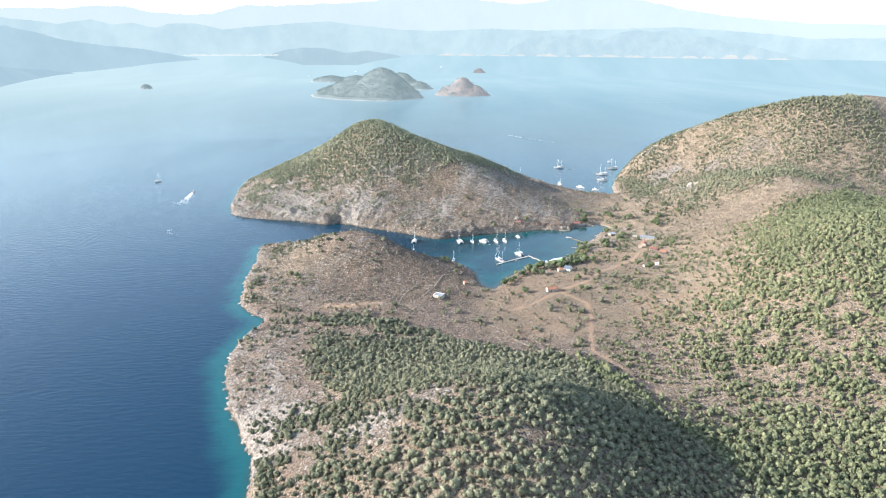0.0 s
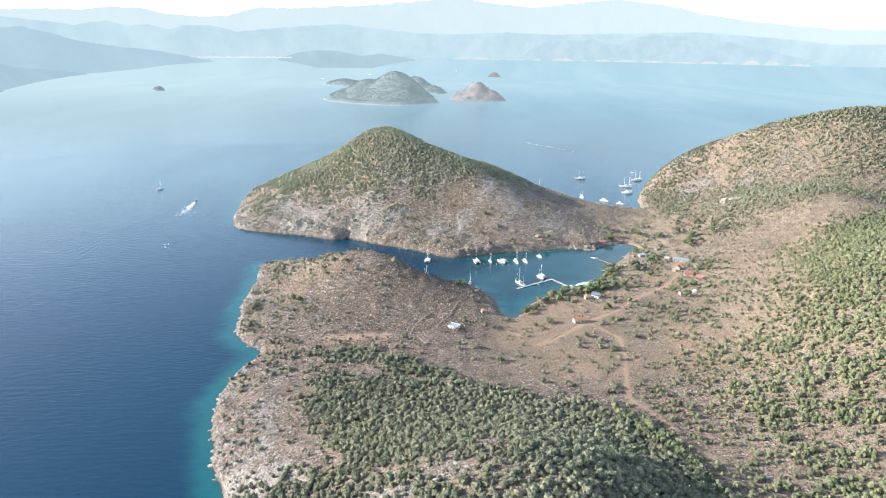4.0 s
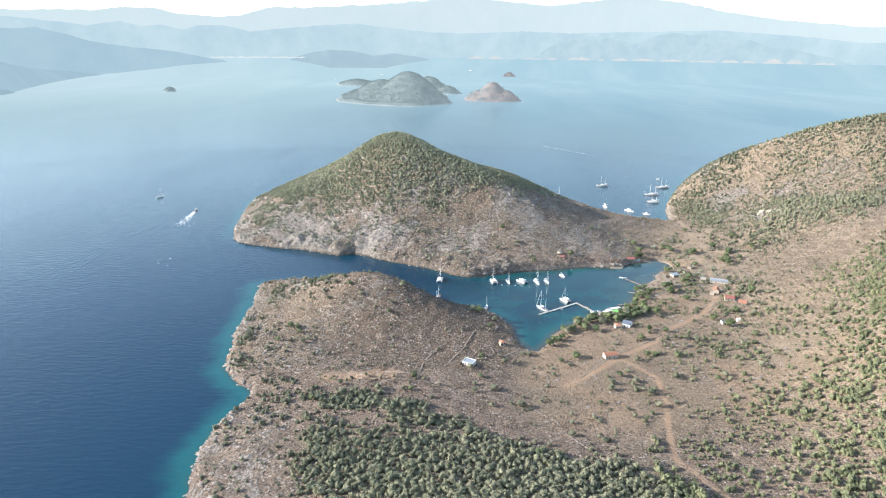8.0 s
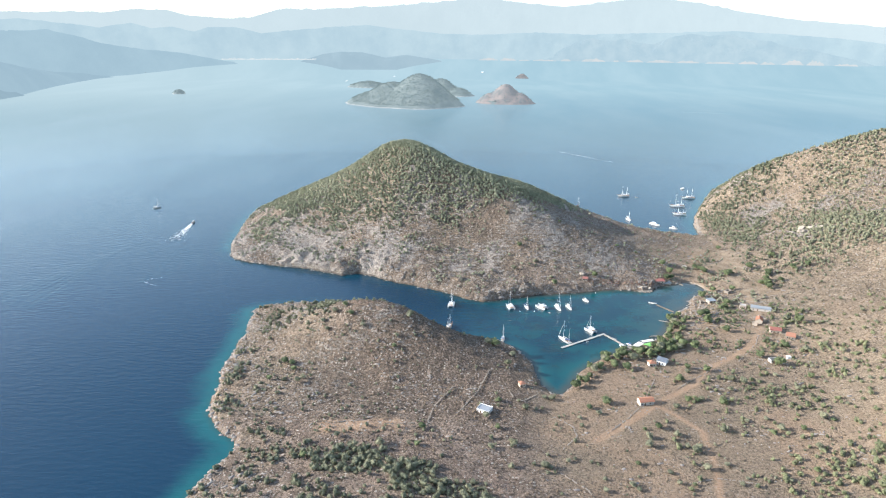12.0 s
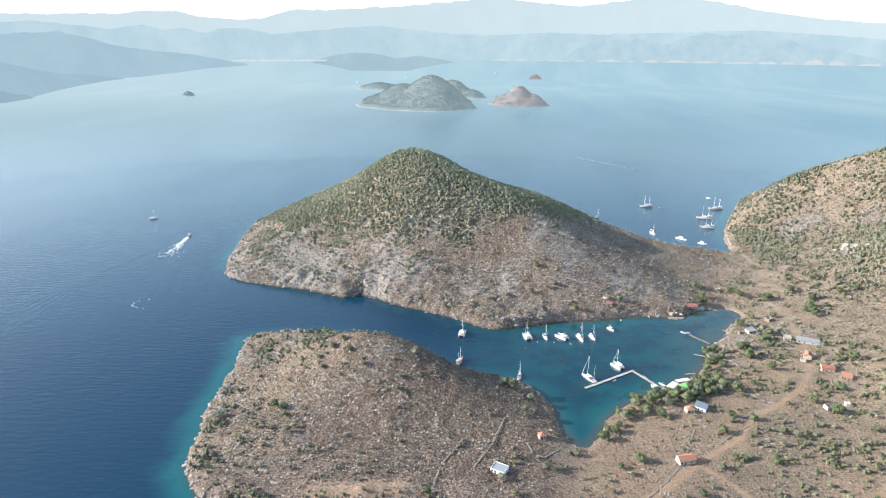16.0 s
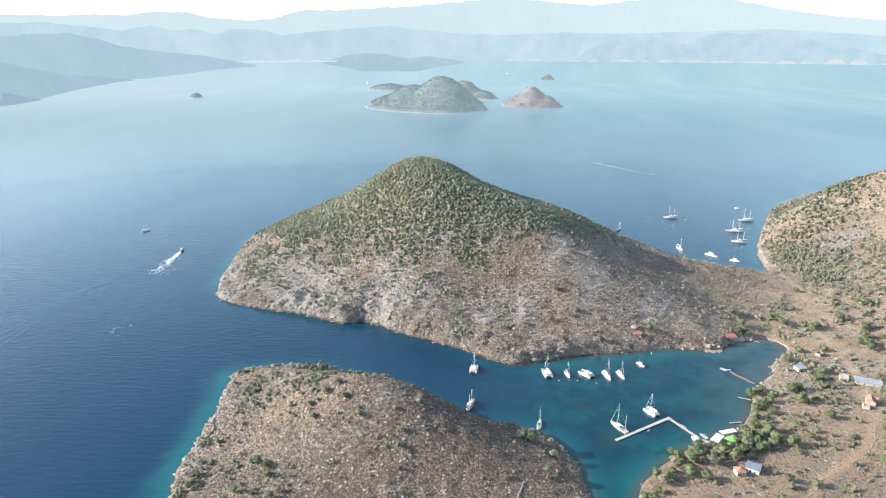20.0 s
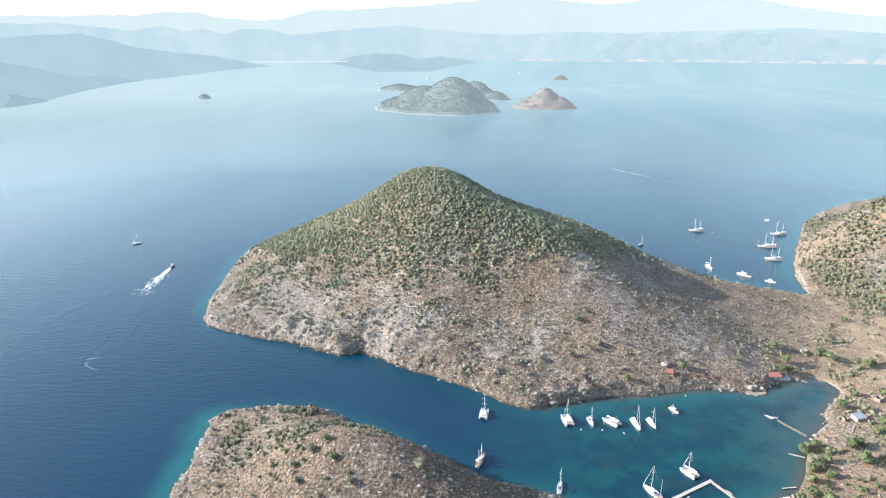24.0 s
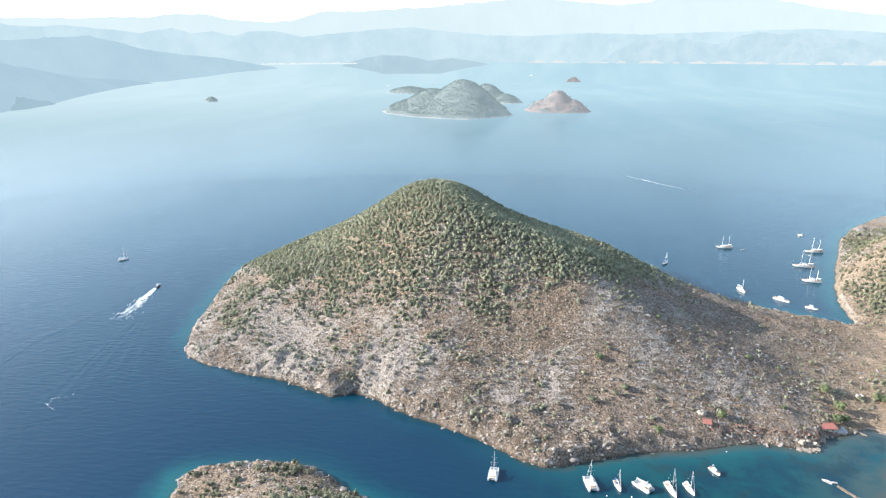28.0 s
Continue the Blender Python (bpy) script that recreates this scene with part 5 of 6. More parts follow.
VILLAGE_TREES = [(185, 657), (180, 641), (189, 622), (252, 638), (151, 556), (128, 541), (96, 557), (88, 564), (196, 577), (204, 564), (221, 592), (73, 511), (56, 531), (100, 726), (59, 708), (215, 762), (209, 767), (178, 741), (236, 752), (275, 750), (280, 732), (262, 717), (301, 756), (315, 757), (267, 735), (205, 671), (259, 727), (228, 716), (152, 650), (160, 640), (176, 767), (179, 751), (173, 739), (213, 766), (216, 758), (239, 754), (179, 654), (180, 639), (201, 668), (273, 747), (251, 821), (264, 767), (210, 680), (194, 698), (295, 791), (263, 724), (210, 715), (153, 634), (156, 627)]
for x, y in VILLAGE_TREES:
    tree(x, y, RNG.uniform(3.2, 5.0), True, RNG.uniform(0.95, 1.2), "bright green leafy tree beside the village houses", "trees round the village")
GROVE = [(118, 587), (124, 584), (131, 598), (139, 599), (146, 606), (117, 577), (110, 581), (104, 572), (92, 573), (97, 577), (138, 588), (147, 597), (140, 610), (154, 592), (128, 591), (134, 592), (124, 593), (102, 580), (84, 568), (79, 562), (88, 560), (72, 553), (68, 545), (156, 655), (148, 632), (60, 541), (64, 538), (76, 557), (82, 572), (86, 577), (95, 584), (100, 588), (70, 560), (84, 583), (144, 622), (152, 640), (160, 655), (108, 588), (113, 583), (121, 579), (128, 583), (134, 586), (143, 592), (132, 606), (150, 617)]
for i, (x, y) in enumerate(GROVE):
    tree(x, y, RNG.uniform(3.3, 5.0) if i < 17 else RNG.uniform(2.5, 3.9), i % 7 > 0, RNG.uniform(1.0, 1.35), "tall green tree in the grove by the landing stage", "trees by the landing stage")


def sparse_trees():
    x, y = jittered(30, 330, 420, 800, 15.0)
    d = shore_dist(x, y)
    w = woodiness(x, y, land(x, y, d), d)
    i = (d > 8) & (w < 0.3) & (RNG.uniform(0, 1, len(x)) < 0.42)
    for line in TRACKS:
        i &= along(line, x, y) > 6
    for bx, by in HOUSE_SPOTS:
        i &= np.hypot(x - bx, y - by) > 9
    for a, b in zip(x[i], y[i]):
        tree(a, b, RNG.uniform(1.1, 2.6), RNG.uniform() < 0.15, RNG.uniform(0.75, 1.05), "small dark green shrub on dry open ground", "shrubs on the plain")


sparse_trees()


# ---------------------------------------------------------------- boats
def hull_sections(length, beam, free, stern=0.75, fine=0.55, stations=13, keel=0.45, rake=0.6):
    """Rows of points round a hull, bow at +y: from the sheer down one side to the keel and up the other."""
    rows = []
    for i in range(stations):
        s = i / (stations - 1)
        w = beam / 2 * (stern + (1 - stern) * min(1.0, s / 0.4) if s < 0.4 else max(0.015, (1 - ((s - 0.4) / 0.6) ** (1 / fine)) ** 0.85))
        y = -length / 2 + length * s
        z = free * (0.92 + 0.28 * s * s)
        yk = y - rake * s ** 4
        rows.append([(-w, y, z), (-w * 0.97, y, z * 0.5), (-w * 0.8, yk, 0.02), (-w * 0.35, yk, -keel * (1 - s ** 3)), (w * 0.35, yk, -keel * (1 - s ** 3)), (w * 0.8, yk, 0.02), (w * 0.97, y, z * 0.5), (w, y, z)])
    return rows


def hull(parent, length, beam, free, material, deck, at=0.0, label="", **shape):
    rows = hull_sections(length, beam, free, **shape)
    rows = [[(x + at, y, z) for x, y, z in r] for r in rows]
    bm = bmesh.new()
    loft(bm, rows, cap=False)
    bm.faces.new([v for v in bm.verts if abs(v.co.y + length / 2) < 1e-4][:8])
    part("hull", bm, material, parent, label, smooth=True)
    bm = bmesh.new()
    loft(bm, [[(r[0][0] + 0.04, r[0][1], r[0][2] - 0.05), (r[0][0] * 0.5 + r[-1][0] * 0.5, r[0][1], r[0][2] + 0.02), (r[-1][0] - 0.04, r[-1][1], r[-1][2] - 0.05)] for r in rows], cap=False)
    part("deck", bm, deck, parent)
    return rows


def mast_rig(parent, y, z, high, boom, length, free, furl=True, cover=M_CANVAS, spread=1.5, bow=True):
    bm = bmesh.new()
    high *= 0.9
    rod(bm, (0, y, z), (0, y - high * 0.02, z + high), 0.12, 0.08, 8)
    mast = part("mast", bm, M_ALU, parent, "white mast")
    for k in (0.42, 0.7):
        bm = bmesh.new()
        rod(bm, (-spread * (1.15 - k * 0.6), y, z + high * k), (spread * (1.15 - k * 0.6), y, z + high * k), 0.05)
        part("spreader", bm, M_ALU, mast)
    bm = bmesh.new()
    rod(bm, (0, y - 0.2, z + 1.4), (0, y - boom, z + 1.5), 0.09)
    part("boom", bm, M_ALU, parent)
    bm = bmesh.new()
    rod(bm, (0, y - 0.3, z + 1.66), (0, y - boom * 0.95, z + 1.66), 0.24, 0.14, 8)
    part("furled_mainsail", bm, cover, parent, "mainsail stowed along the boom")
    top = z + high * 0.97
    if furl:
        bm = bmesh.new()
        rod(bm, (0, length / 2 - 0.4, free + 0.5), (0, y, top), 0.11, 0.05)
        part("furled_genoa", bm, M_CANVAS, parent, "rolled headsail")
    for a in ((0, -length / 2 + 0.1, free), (spread, y - 0.2, free), (-spread, y - 0.2, free)):
        bm = bmesh.new()
        rod(bm, a, (0, y, top), 0.012, 0.012, 4)
        part("stay", bm, M_ALU, parent)


def glazing(parent, pieces):
    for x, y, z, sx, sy, sz in pieces:
        bm = bmesh.new()
        box(bm, x, y, z, sx, sy, sz)
        part("window", bm, M_GLASSY, parent)


def yacht(m, length, label, hull_mat=M_GEL, masts=1, hood=M_NAVY, group="moored sailing yachts"):
    ob = thing("sailing_yacht", m, label, "sailboat", group)
    beam, free = length * 0.31, 1.15
    hull(ob, length, beam, free, hull_mat, M_DECK)
    bm = bmesh.new()
    box(bm, 0, length * 0.06, free, beam * 0.56, length * 0.36, 0.55, 0.82, bevel=0.1)
    roof = part("cabin", bm, M_GEL, ob)
    glazing(roof, [(s * beam * 0.265, length * 0.06, free + 0.18, 0.06, length * 0.24, 0.2) for s in (-1, 1)])
    bm = bmesh.new()
    box(bm, 0, -length * 0.27, free - 0.02, beam * 0.48, length * 0.24, 0.06)
    part("cockpit", bm, M_TEAK, ob)
    bm = bmesh.new()
    box(bm, 0, -length * 0.12, free + 0.5, beam * 0.55, length * 0.10, 0.7, 0.8, bevel=0.08)
    part("sprayhood", bm, hood, ob)
    bm = bmesh.new()
    box(bm, 0, -length * 0.30, free + 1.65, beam * 0.6, length * 0.17, 0.08, 0.92)
    for sx in (-1, 1):
        for sy in (-0.38, -0.22):
            rod(bm, (sx * beam * 0.27, length * sy, free), (sx * beam * 0.27, length * sy, free + 1.68), 0.03, 0.03, 4)
    part("bimini", bm, hood, ob)
    bm = bmesh.new()
    bmesh.ops.create_circle(bm, radius=0.42, segments=14)
    ring = [v.co.copy() for v in bm.verts]
    bm.clear()
    for a, b in zip(ring, ring[1:] + ring[:1]):
        rod(bm, a, b, 0.03, 0.03, 4)
    bm.transform(pose(0, -length * 0.36, free + 0.55, 90, 0, 0))
    part("steering_wheel", bm, M_ALU, ob)
    for sx in (-1, 1):
        bm = bmesh.new()
        for k in range(7):
            yy = -length * 0.46 + k * length * 0.14
            xx = sx * beam * 0.47 * (1 if k < 5 else 0.72 if k == 5 else 0.35)
            rod(bm, (xx, yy, free), (xx, yy, free + 0.62), 0.02, 0.02, 4)
        part("guard_rail", bm, M_ALU, ob)
    mast_rig(ob, length * 0.10, free + 0.5, length * 1.28, length * 0.36, length, free, spread=beam * 0.42)
    if masts > 1:
        bm = bmesh.new()
        rod(bm, (0, -length * 0.36, free), (0, -length * 0.37, free + length * 0.85), 0.12, 0.08, 8)
        part("mizzen_mast", bm, M_ALU, ob)
    return ob


def catamaran(m, length, label, sail=True, group="moored catamarans"):
    ob = thing("catamaran", m, label, "catamaran", group)
    beam, free = length * 0.54, 1.5
    for s in (-1, 1):
        hull(ob, length, length * 0.135, free, M_GEL, M_DECK, at=s * beam * 0.39, keel=0.3)
    bm = bmesh.new()
    box(bm, 0, -length * 0.10, free - 0.55, beam * 0.74, length * 0.62, 0.62, bevel=0.12)
    part("bridge_deck", bm, M_GEL, ob)
    bm = bmesh.new()
    box(bm, 0, -length * 0.02, free + 0.05, beam * 0.66, length * 0.36, 1.05, 0.78, bevel=0.2)
    cab = part("saloon", bm, M_GEL, ob)
    glazing(cab, [(0, length * 0.145, free + 0.45, beam * 0.5, 0.12, 0.42)] + [(s * beam * 0.30, -length * 0.02, free + 0.45, 0.12, length * 0.26, 0.42) for s in (-1, 1)])
    bm = bmesh.new()
    box(bm, 0, -length * 0.29, free + 1.5, beam * 0.6, length * 0.22, 0.12, 0.94, bevel=0.04)
    for s in (-1, 1):
        rod(bm, (s * beam * 0.27, -length * 0.38, free), (s * beam * 0.27, -length * 0.38, free + 1.52), 0.05, 0.05, 5)
    part("hardtop", bm, M_GEL, ob)
    bm = bmesh.new()
    box(bm, 0, -length * 0.29, free + 0.07, beam * 0.55, length * 0.20, 0.05)
    part("cockpit_floor", bm, M_TEAK, ob)
    bm = bmesh.new()
    loft(bm, [[(-beam * 0.32, length * 0.21, free - 0.1), (beam * 0.32, length * 0.21, free - 0.1)], [(-beam * 0.34, length * 0.42, free - 0.06), (beam * 0.34, length * 0.42, free - 0.06)]], cap=False)
    part("trampoline", bm, M_GREYHULL, ob)
    bm = bmesh.new()
    rod(bm, (-beam * 0.39, length * 0.43, free), (beam * 0.39, length * 0.43, free), 0.09)
    part("crossbeam", bm, M_ALU, ob)
    if sail:
        mast_rig(ob, length * 0.08, free + 1.0, length * 1.32, length * 0.40, length, free, spread=beam * 0.40)
    else:
        bm = bmesh.new()
        box(bm, 0, -length * 0.08, free + 1.2, beam * 0.46, length * 0.26, 0.9, 0.8, bevel=0.12)
        part("flybridge", bm, M_GEL, ob)
        bm = bmesh.new()
        rod(bm, (-beam * 0.2, -length * 0.16, free + 2.0), (-beam * 0.2, -length * 0.2, free + 3.4), 0.05)
        rod(bm, (beam * 0.2, -length * 0.16, free + 2.0), (beam * 0.2, -length * 0.2, free + 3.4), 0.05)
        rod(bm, (-beam * 0.2, -length * 0.2, free + 3.4), (beam * 0.2, -length * 0.2, free + 3.4), 0.05)
        part("radar_arch", bm, M_GEL, ob)
    bm = bmesh.new()
    loft(bm, hull_sections(2.9, 1.4, 0.4, fine=0.7, stations=7, keel=0.1, rake=0.1), cap=False)
    bm.transform(pose(0, -length * 0.5, free - 0.5, 0, 0, 90))
    part("tender", bm, M_GREYHULL, ob, "grey dinghy hung across the stern")
    return ob


def gulet(m, length, label, hull_mat=M_GEL, trim=M_VARNISH, masts=2, awning=M_CANVAS, group="gulets at anchor in the bay"):
    ob = thing("gulet", m, label, "gulet", group)
    beam, free = length * 0.26, 1.9
    hull(ob, length, beam, free, hull_mat, M_TEAK, stern=0.62, fine=0.5, keel=0.8, rake=1.6)
    bm = bmesh.new()
    for s in (-1, 1):
        rows = hull_sections(length, beam + 0.06, free, stern=0.62, fine=0.5, rake=1.6)
        pts = [r[0] if s < 0 else r[-1] for r in rows]
        for a, b in zip(pts, pts[1:]):
            rod(bm, Vector(a) + Vector((0, 0, 0.22)), Vector(b) + Vector((0, 0, 0.22)), 0.12, 0.12, 5)
    part("bulwark_rail", bm, trim, ob, "varnished wooden rail")
    bm = bmesh.new()
    box(bm, 0, -length * 0.06, free, beam * 0.58, length * 0.24, 1.5, 0.9, bevel=0.1)
    cab = part("deckhouse", bm, M_WHITE if hull_mat is M_GEL else M_VARNISH, ob)
    glazing(cab, [(s * beam * 0.28, -length * 0.06, free + 0.7, 0.1, length * 0.2, 0.5) for s in (-1, 1)])
    bm = bmesh.new()
    box(bm, 0, length * 0.16, free, beam * 0.42, length * 0.13, 0.7, 0.85, bevel=0.08)
    part("fore_cabin", bm, M_WHITE, ob)
    bm = bmesh.new()
    box(bm, 0, -length * 0.31, free + 2.3, beam * 0.72, length * 0.22, 0.1, 0.94)
    for sx in (-1, 1):
        for sy in (-0.40, -0.22):
            rod(bm, (sx * beam * 0.32, length * sy, free), (sx * beam * 0.32, length * sy, free + 2.32), 0.05, 0.05, 5)
    part("awning", bm, awning, ob, "white canvas sun awning aft")
    bm = bmesh.new()
    rod(bm, (0, length * 0.46, free + 0.45), (0, length * 0.62, free + 1.2), 0.14, 0.08)
    part("bowsprit", bm, trim, ob)
    for i, (y, k) in enumerate(((0.13, 0.98), (-0.24, 0.86))[:masts]):
        bm = bmesh.new()
        rod(bm, (0, length * y, free), (0, length * y - 0.3, free + length * k * 0.82), 0.21, 0.13, 8)
        part("mast", bm, M_WHITE, ob, "white painted mast")
        bm = bmesh.new()
        rod(bm, (0, length * y - 0.3, free + 2.6), (0, length * (y - 0.24), free + 2.8), 0.20, 0.14)
        part("furled_mainsail", bm, M_CANVAS, ob)
        for a in ((beam * 0.4, length * y - 0.4, free), (-beam * 0.4, length * y - 0.4, free), (0, length * (0.60 if i == 0 else 0.12), free + 1.1)):
            bm = bmesh.new()
            rod(bm, a, (0, length * y - 0.3, free + length * k * 0.8), 0.008, 0.008, 4)
            part("stay", bm, M_ALU, ob)
    return ob


def motor_yacht(m, length, label, hull_mat=M_GEL, group="motor boats", decks=2):
    ob = thing("motor_yacht", m, label, "motor boat", group)
    beam, free = length * 0.3, 1.0 + length * 0.05
    hull(ob, length, beam, free, hull_mat, M_TEAK, stern=0.88, fine=0.5)
    bm = bmesh.new()
    box(bm, 0, -length * 0.02, free, beam * 0.72, length * 0.44, 1.15, 0.82, bevel=0.12)
    cab = part("cabin", bm, M_GEL, ob)
    glazing(cab, [(0, length * 0.185, free + 0.5, beam * 0.56, 0.12, 0.4)] + [(s * beam * 0.335, -length * 0.02, free + 0.5, 0.1, length * 0.34, 0.4) for s in (-1, 1)])
    if decks > 1:
        bm = bmesh.new()
        box(bm, 0, -length * 0.08, free + 1.15, beam * 0.6, length * 0.32, 0.75, 0.85, bevel=0.1)
        part("flybridge", bm, M_GEL, ob)
    bm = bmesh.new()
    for s in (-1, 1):
        rod(bm, (s * beam * 0.28, -length * 0.2, free + 1.2), (s * beam * 0.24, -length * 0.24, free + 2.7), 0.06)
    rod(bm, (-beam * 0.24, -length * 0.24, free + 2.7), (beam * 0.24, -length * 0.24, free + 2.7), 0.07)
    part("radar_arch", bm, M_GEL, ob)
    bm = bmesh.new()
    for s in (-1, 1):
        for k in range(5):
            w = beam * 0.45 * (1 - (k / 5.2) ** 2)
            rod(bm, (s * w, length * (0.12 + 0.08 * k), free * 1.1), (s * w, length * (0.12 + 0.08 * k), free * 1.1 + 0.6), 0.03, 0.03, 4)
    part("bow_rail", bm, M_ALU, ob)
    bm = bmesh.new()
    box(bm, 0, -length * 0.53, 0.25, beam * 0.8, length * 0.08, 0.12)
    part("bathing_platform", bm, M_TEAK, ob)
    return ob


def small_boat(m, length, label, material=M_GEL, outboard=True, canopy=None, group="small boats"):
    ob = thing("dinghy", m, label, "small boat", group)
    beam, free = length * 0.42, 0.5
    rows = hull_sections(length, beam, free, stern=0.85, fine=0.6, stations=9, keel=0.15, rake=0.3)
    bm = bmesh.new()
    loft(bm, rows, cap=False)
    part("hull", bm, material, ob, smooth=True)
    bm = bmesh.new()
    loft(bm, [[(r[0][0] * 0.85, r[0][1], 0.18), (r[-1][0] * 0.85, r[0][1], 0.18)] for r in rows], cap=False)
    part("floor", bm, M_DECK, ob)
    for k in (-0.22, 0.08):
        bm = bmesh.new()
        box(bm, 0, length * k, 0.32, beam * 0.8, length * 0.08, 0.08)
        part("bench", bm, M_TEAK, ob)
    if outboard:
        bm = bmesh.new()
        box(bm, 0, -length * 0.53, 0.1, 0.35, 0.4, 0.75, 0.8, bevel=0.06)
        part("outboard_motor", bm, M_DARKHULL, ob)
    if canopy:
        bm = bmesh.new()
        box(bm, 0, -length * 0.12, 1.75, beam * 0.8, length * 0.4, 0.07)
        for sx in (-1, 1):
            for sy in (-0.28, 0.05):
                rod(bm, (sx * beam * 0.36, length * sy, 0.4), (sx * beam * 0.36, length * sy, 1.77), 0.03, 0.03, 4)
        part("canopy", bm, canopy, ob)
    return ob


def afloat(x, y, heading):
    """A boat at x, y with its bow towards heading (a direction in the plan)."""
    return pose(x, y, 0, 0, 0, math.degrees(math.atan2(-heading[0], heading[1])))


# the row moored along the far bank of the cove
catamaran(afloat(-37, 664, (0.08, 1)), 10.5, "white sailing catamaran moored in the channel")
catamaran(afloat(16, 664, (-0.28, 1)), 11.3, "white sailing catamaran moored near the rocky bank")
yacht(afloat(30.5, 664, (0.28, -1)), 9.2, "slim white sailing yacht moored near the rocky bank")
catamaran(afloat(44, 666, (-0.75, 0.7)), 10.9, "white motor catamaran without a mast moored in the cove", sail=False)
yacht(afloat(58.5, 665, (0.30, -1)), 12.2, "large white sailing yacht moored in the cove", hood=M_CANVAS)
yacht(afloat(68.5, 667, (0.35, -1)), 10.1, "white sailing yacht with a pale awning moored in the cove", hood=M_CANVAS)
motor_yacht(afloat(86, 684, (0.6, -1)), 7.6, "small white motor cruiser moored in the cove", decks=1)
yacht(afloat(8, 601, (0.16, 1)), 9.7, "white sailing yacht anchored in the middle of the cove")
small_boat(afloat(4.5, 594.5, (0.3, 1)), 2.4, "grey inflatable dinghy tied behind a yacht", M_GREYHULL)
gulet(afloat(-36, 617, (0.30, 1)), 12.6, "white and brown motor sailer with two short masts", awning=M_CANVAS, group="gulets in the cove")
small_boat(afloat(50, 655, (0.4, -1)), 2.5, "small grey inflatable dinghy on the water", M_GREYHULL)
# alongside the landing stage
yacht(afloat(57.0, 603.5, (-0.6, 0.8)), 13.6, "large white ketch berthed at the floating landing stage", masts=2, group="yachts at the landing stage")
catamaran(afloat(80.5, 622.5, (-0.62, 0.78)), 9.7, "white sailing catamaran berthed at the end of the landing stage", group="yachts at the landing stage")
small_boat(afloat(75, 602.5, (0.8, 0.6)), 2.7, "white rowing boat tied to the landing stage")
small_boat(afloat(97.3, 609.3, (-0.5, 0.85)), 4.4, "grey open motor boat tied to the walkway", M_GREYHULL)
motor_yacht(afloat(101, 595.5, (-0.55, 0.83)), 6.9, "white motor cruiser tied to the shore walkway", decks=1)
small_boat(afloat(107, 600.5, (-0.6, 0.8)), 5.5, "blue and white boat with a blue canopy", M_GEL, True, M_NAVY)
small_boat(afloat(145, 685, (-0.75, 0.55)), 5.0, "white open boat tied at the stone jetty", M_GEL, False)
small_boat(afloat(148.8, 684.6, (-0.9, 0.1)), 2.9, "white dinghy tied at the stone jetty", M_GEL, False)
small_boat(afloat(150.5, 711.5, (0.5, 0.9)), 2.7, "small white dinghy below a ruined quay", M_GEL, False)
# the outer bay
gulet(afloat(207, 1103, (-1, 0.05)), 18.3, "white two-masted gulet at anchor in the bay")
gulet(afloat(305, 1100, (-1, 0.0)), 19.7, "white two-masted gulet near the wooded shore")
gulet(afloat(273, 1047, (-1, 0.12)), 21.2, "long white two-masted gulet with tall masts")
gulet(afloat(263, 1001, (-1, 0.2)), 17.6, "white gulet with varnished reddish-brown rails", trim=M_VARNISH)
gulet(afloat(185, 966, (0.2, -1)), 13.9, "grey and white motor sailer with one tall mast", masts=1)
motor_yacht(afloat(215, 946, (0.85, -1)), 14.6, "large white motor yacht with a brown deck at anchor", M_GEL)
motor_yacht(afloat(235, 930, (0.9, -0.7)), 10.3, "white motor yacht anchored close to the beach", M_GEL)
yacht(afloat(127, 1036, (0.6, 0.8)), 10.5, "dark-hulled sailing yacht anchored in the bay", M_DARKHULL)
small_boat(afloat(226, 1098, (-1, 0)), 4.2, "small tender lying off a gulet")
motor_yacht(afloat(316, 1166, (-1, 0.3)), 6.7, "small white motor boat far out in the bay", decks=1)
yacht(afloat(-474, 962, (0.7, 0.7)), 10.9, "white sailing yacht under way on the open sea", hood=M_CANVAS, group="boats on the open sea")
for x, y, l in ((-60, 5560, 26), (-905, 4050, 22), (-700, 4700, 20), (-2660, 4800, 24), (118, 2960, 12)):
    fx, fy, fz = far_point(x, y, 0.0)
    b = motor_yacht(pose(fx, fy, fz, 0, 0, 70), l, "tiny white boat far out on the strait", group="boats on the strait")

# the speedboat and the foam behind it
SPEED = Vector((-389, 895, 0))
motor_yacht(afloat(SPEED.x, SPEED.y, (-0.10, 1)), 8.4, "dark speedboat running across the open sea", M_DARKHULL, "boats on the open sea", 1)


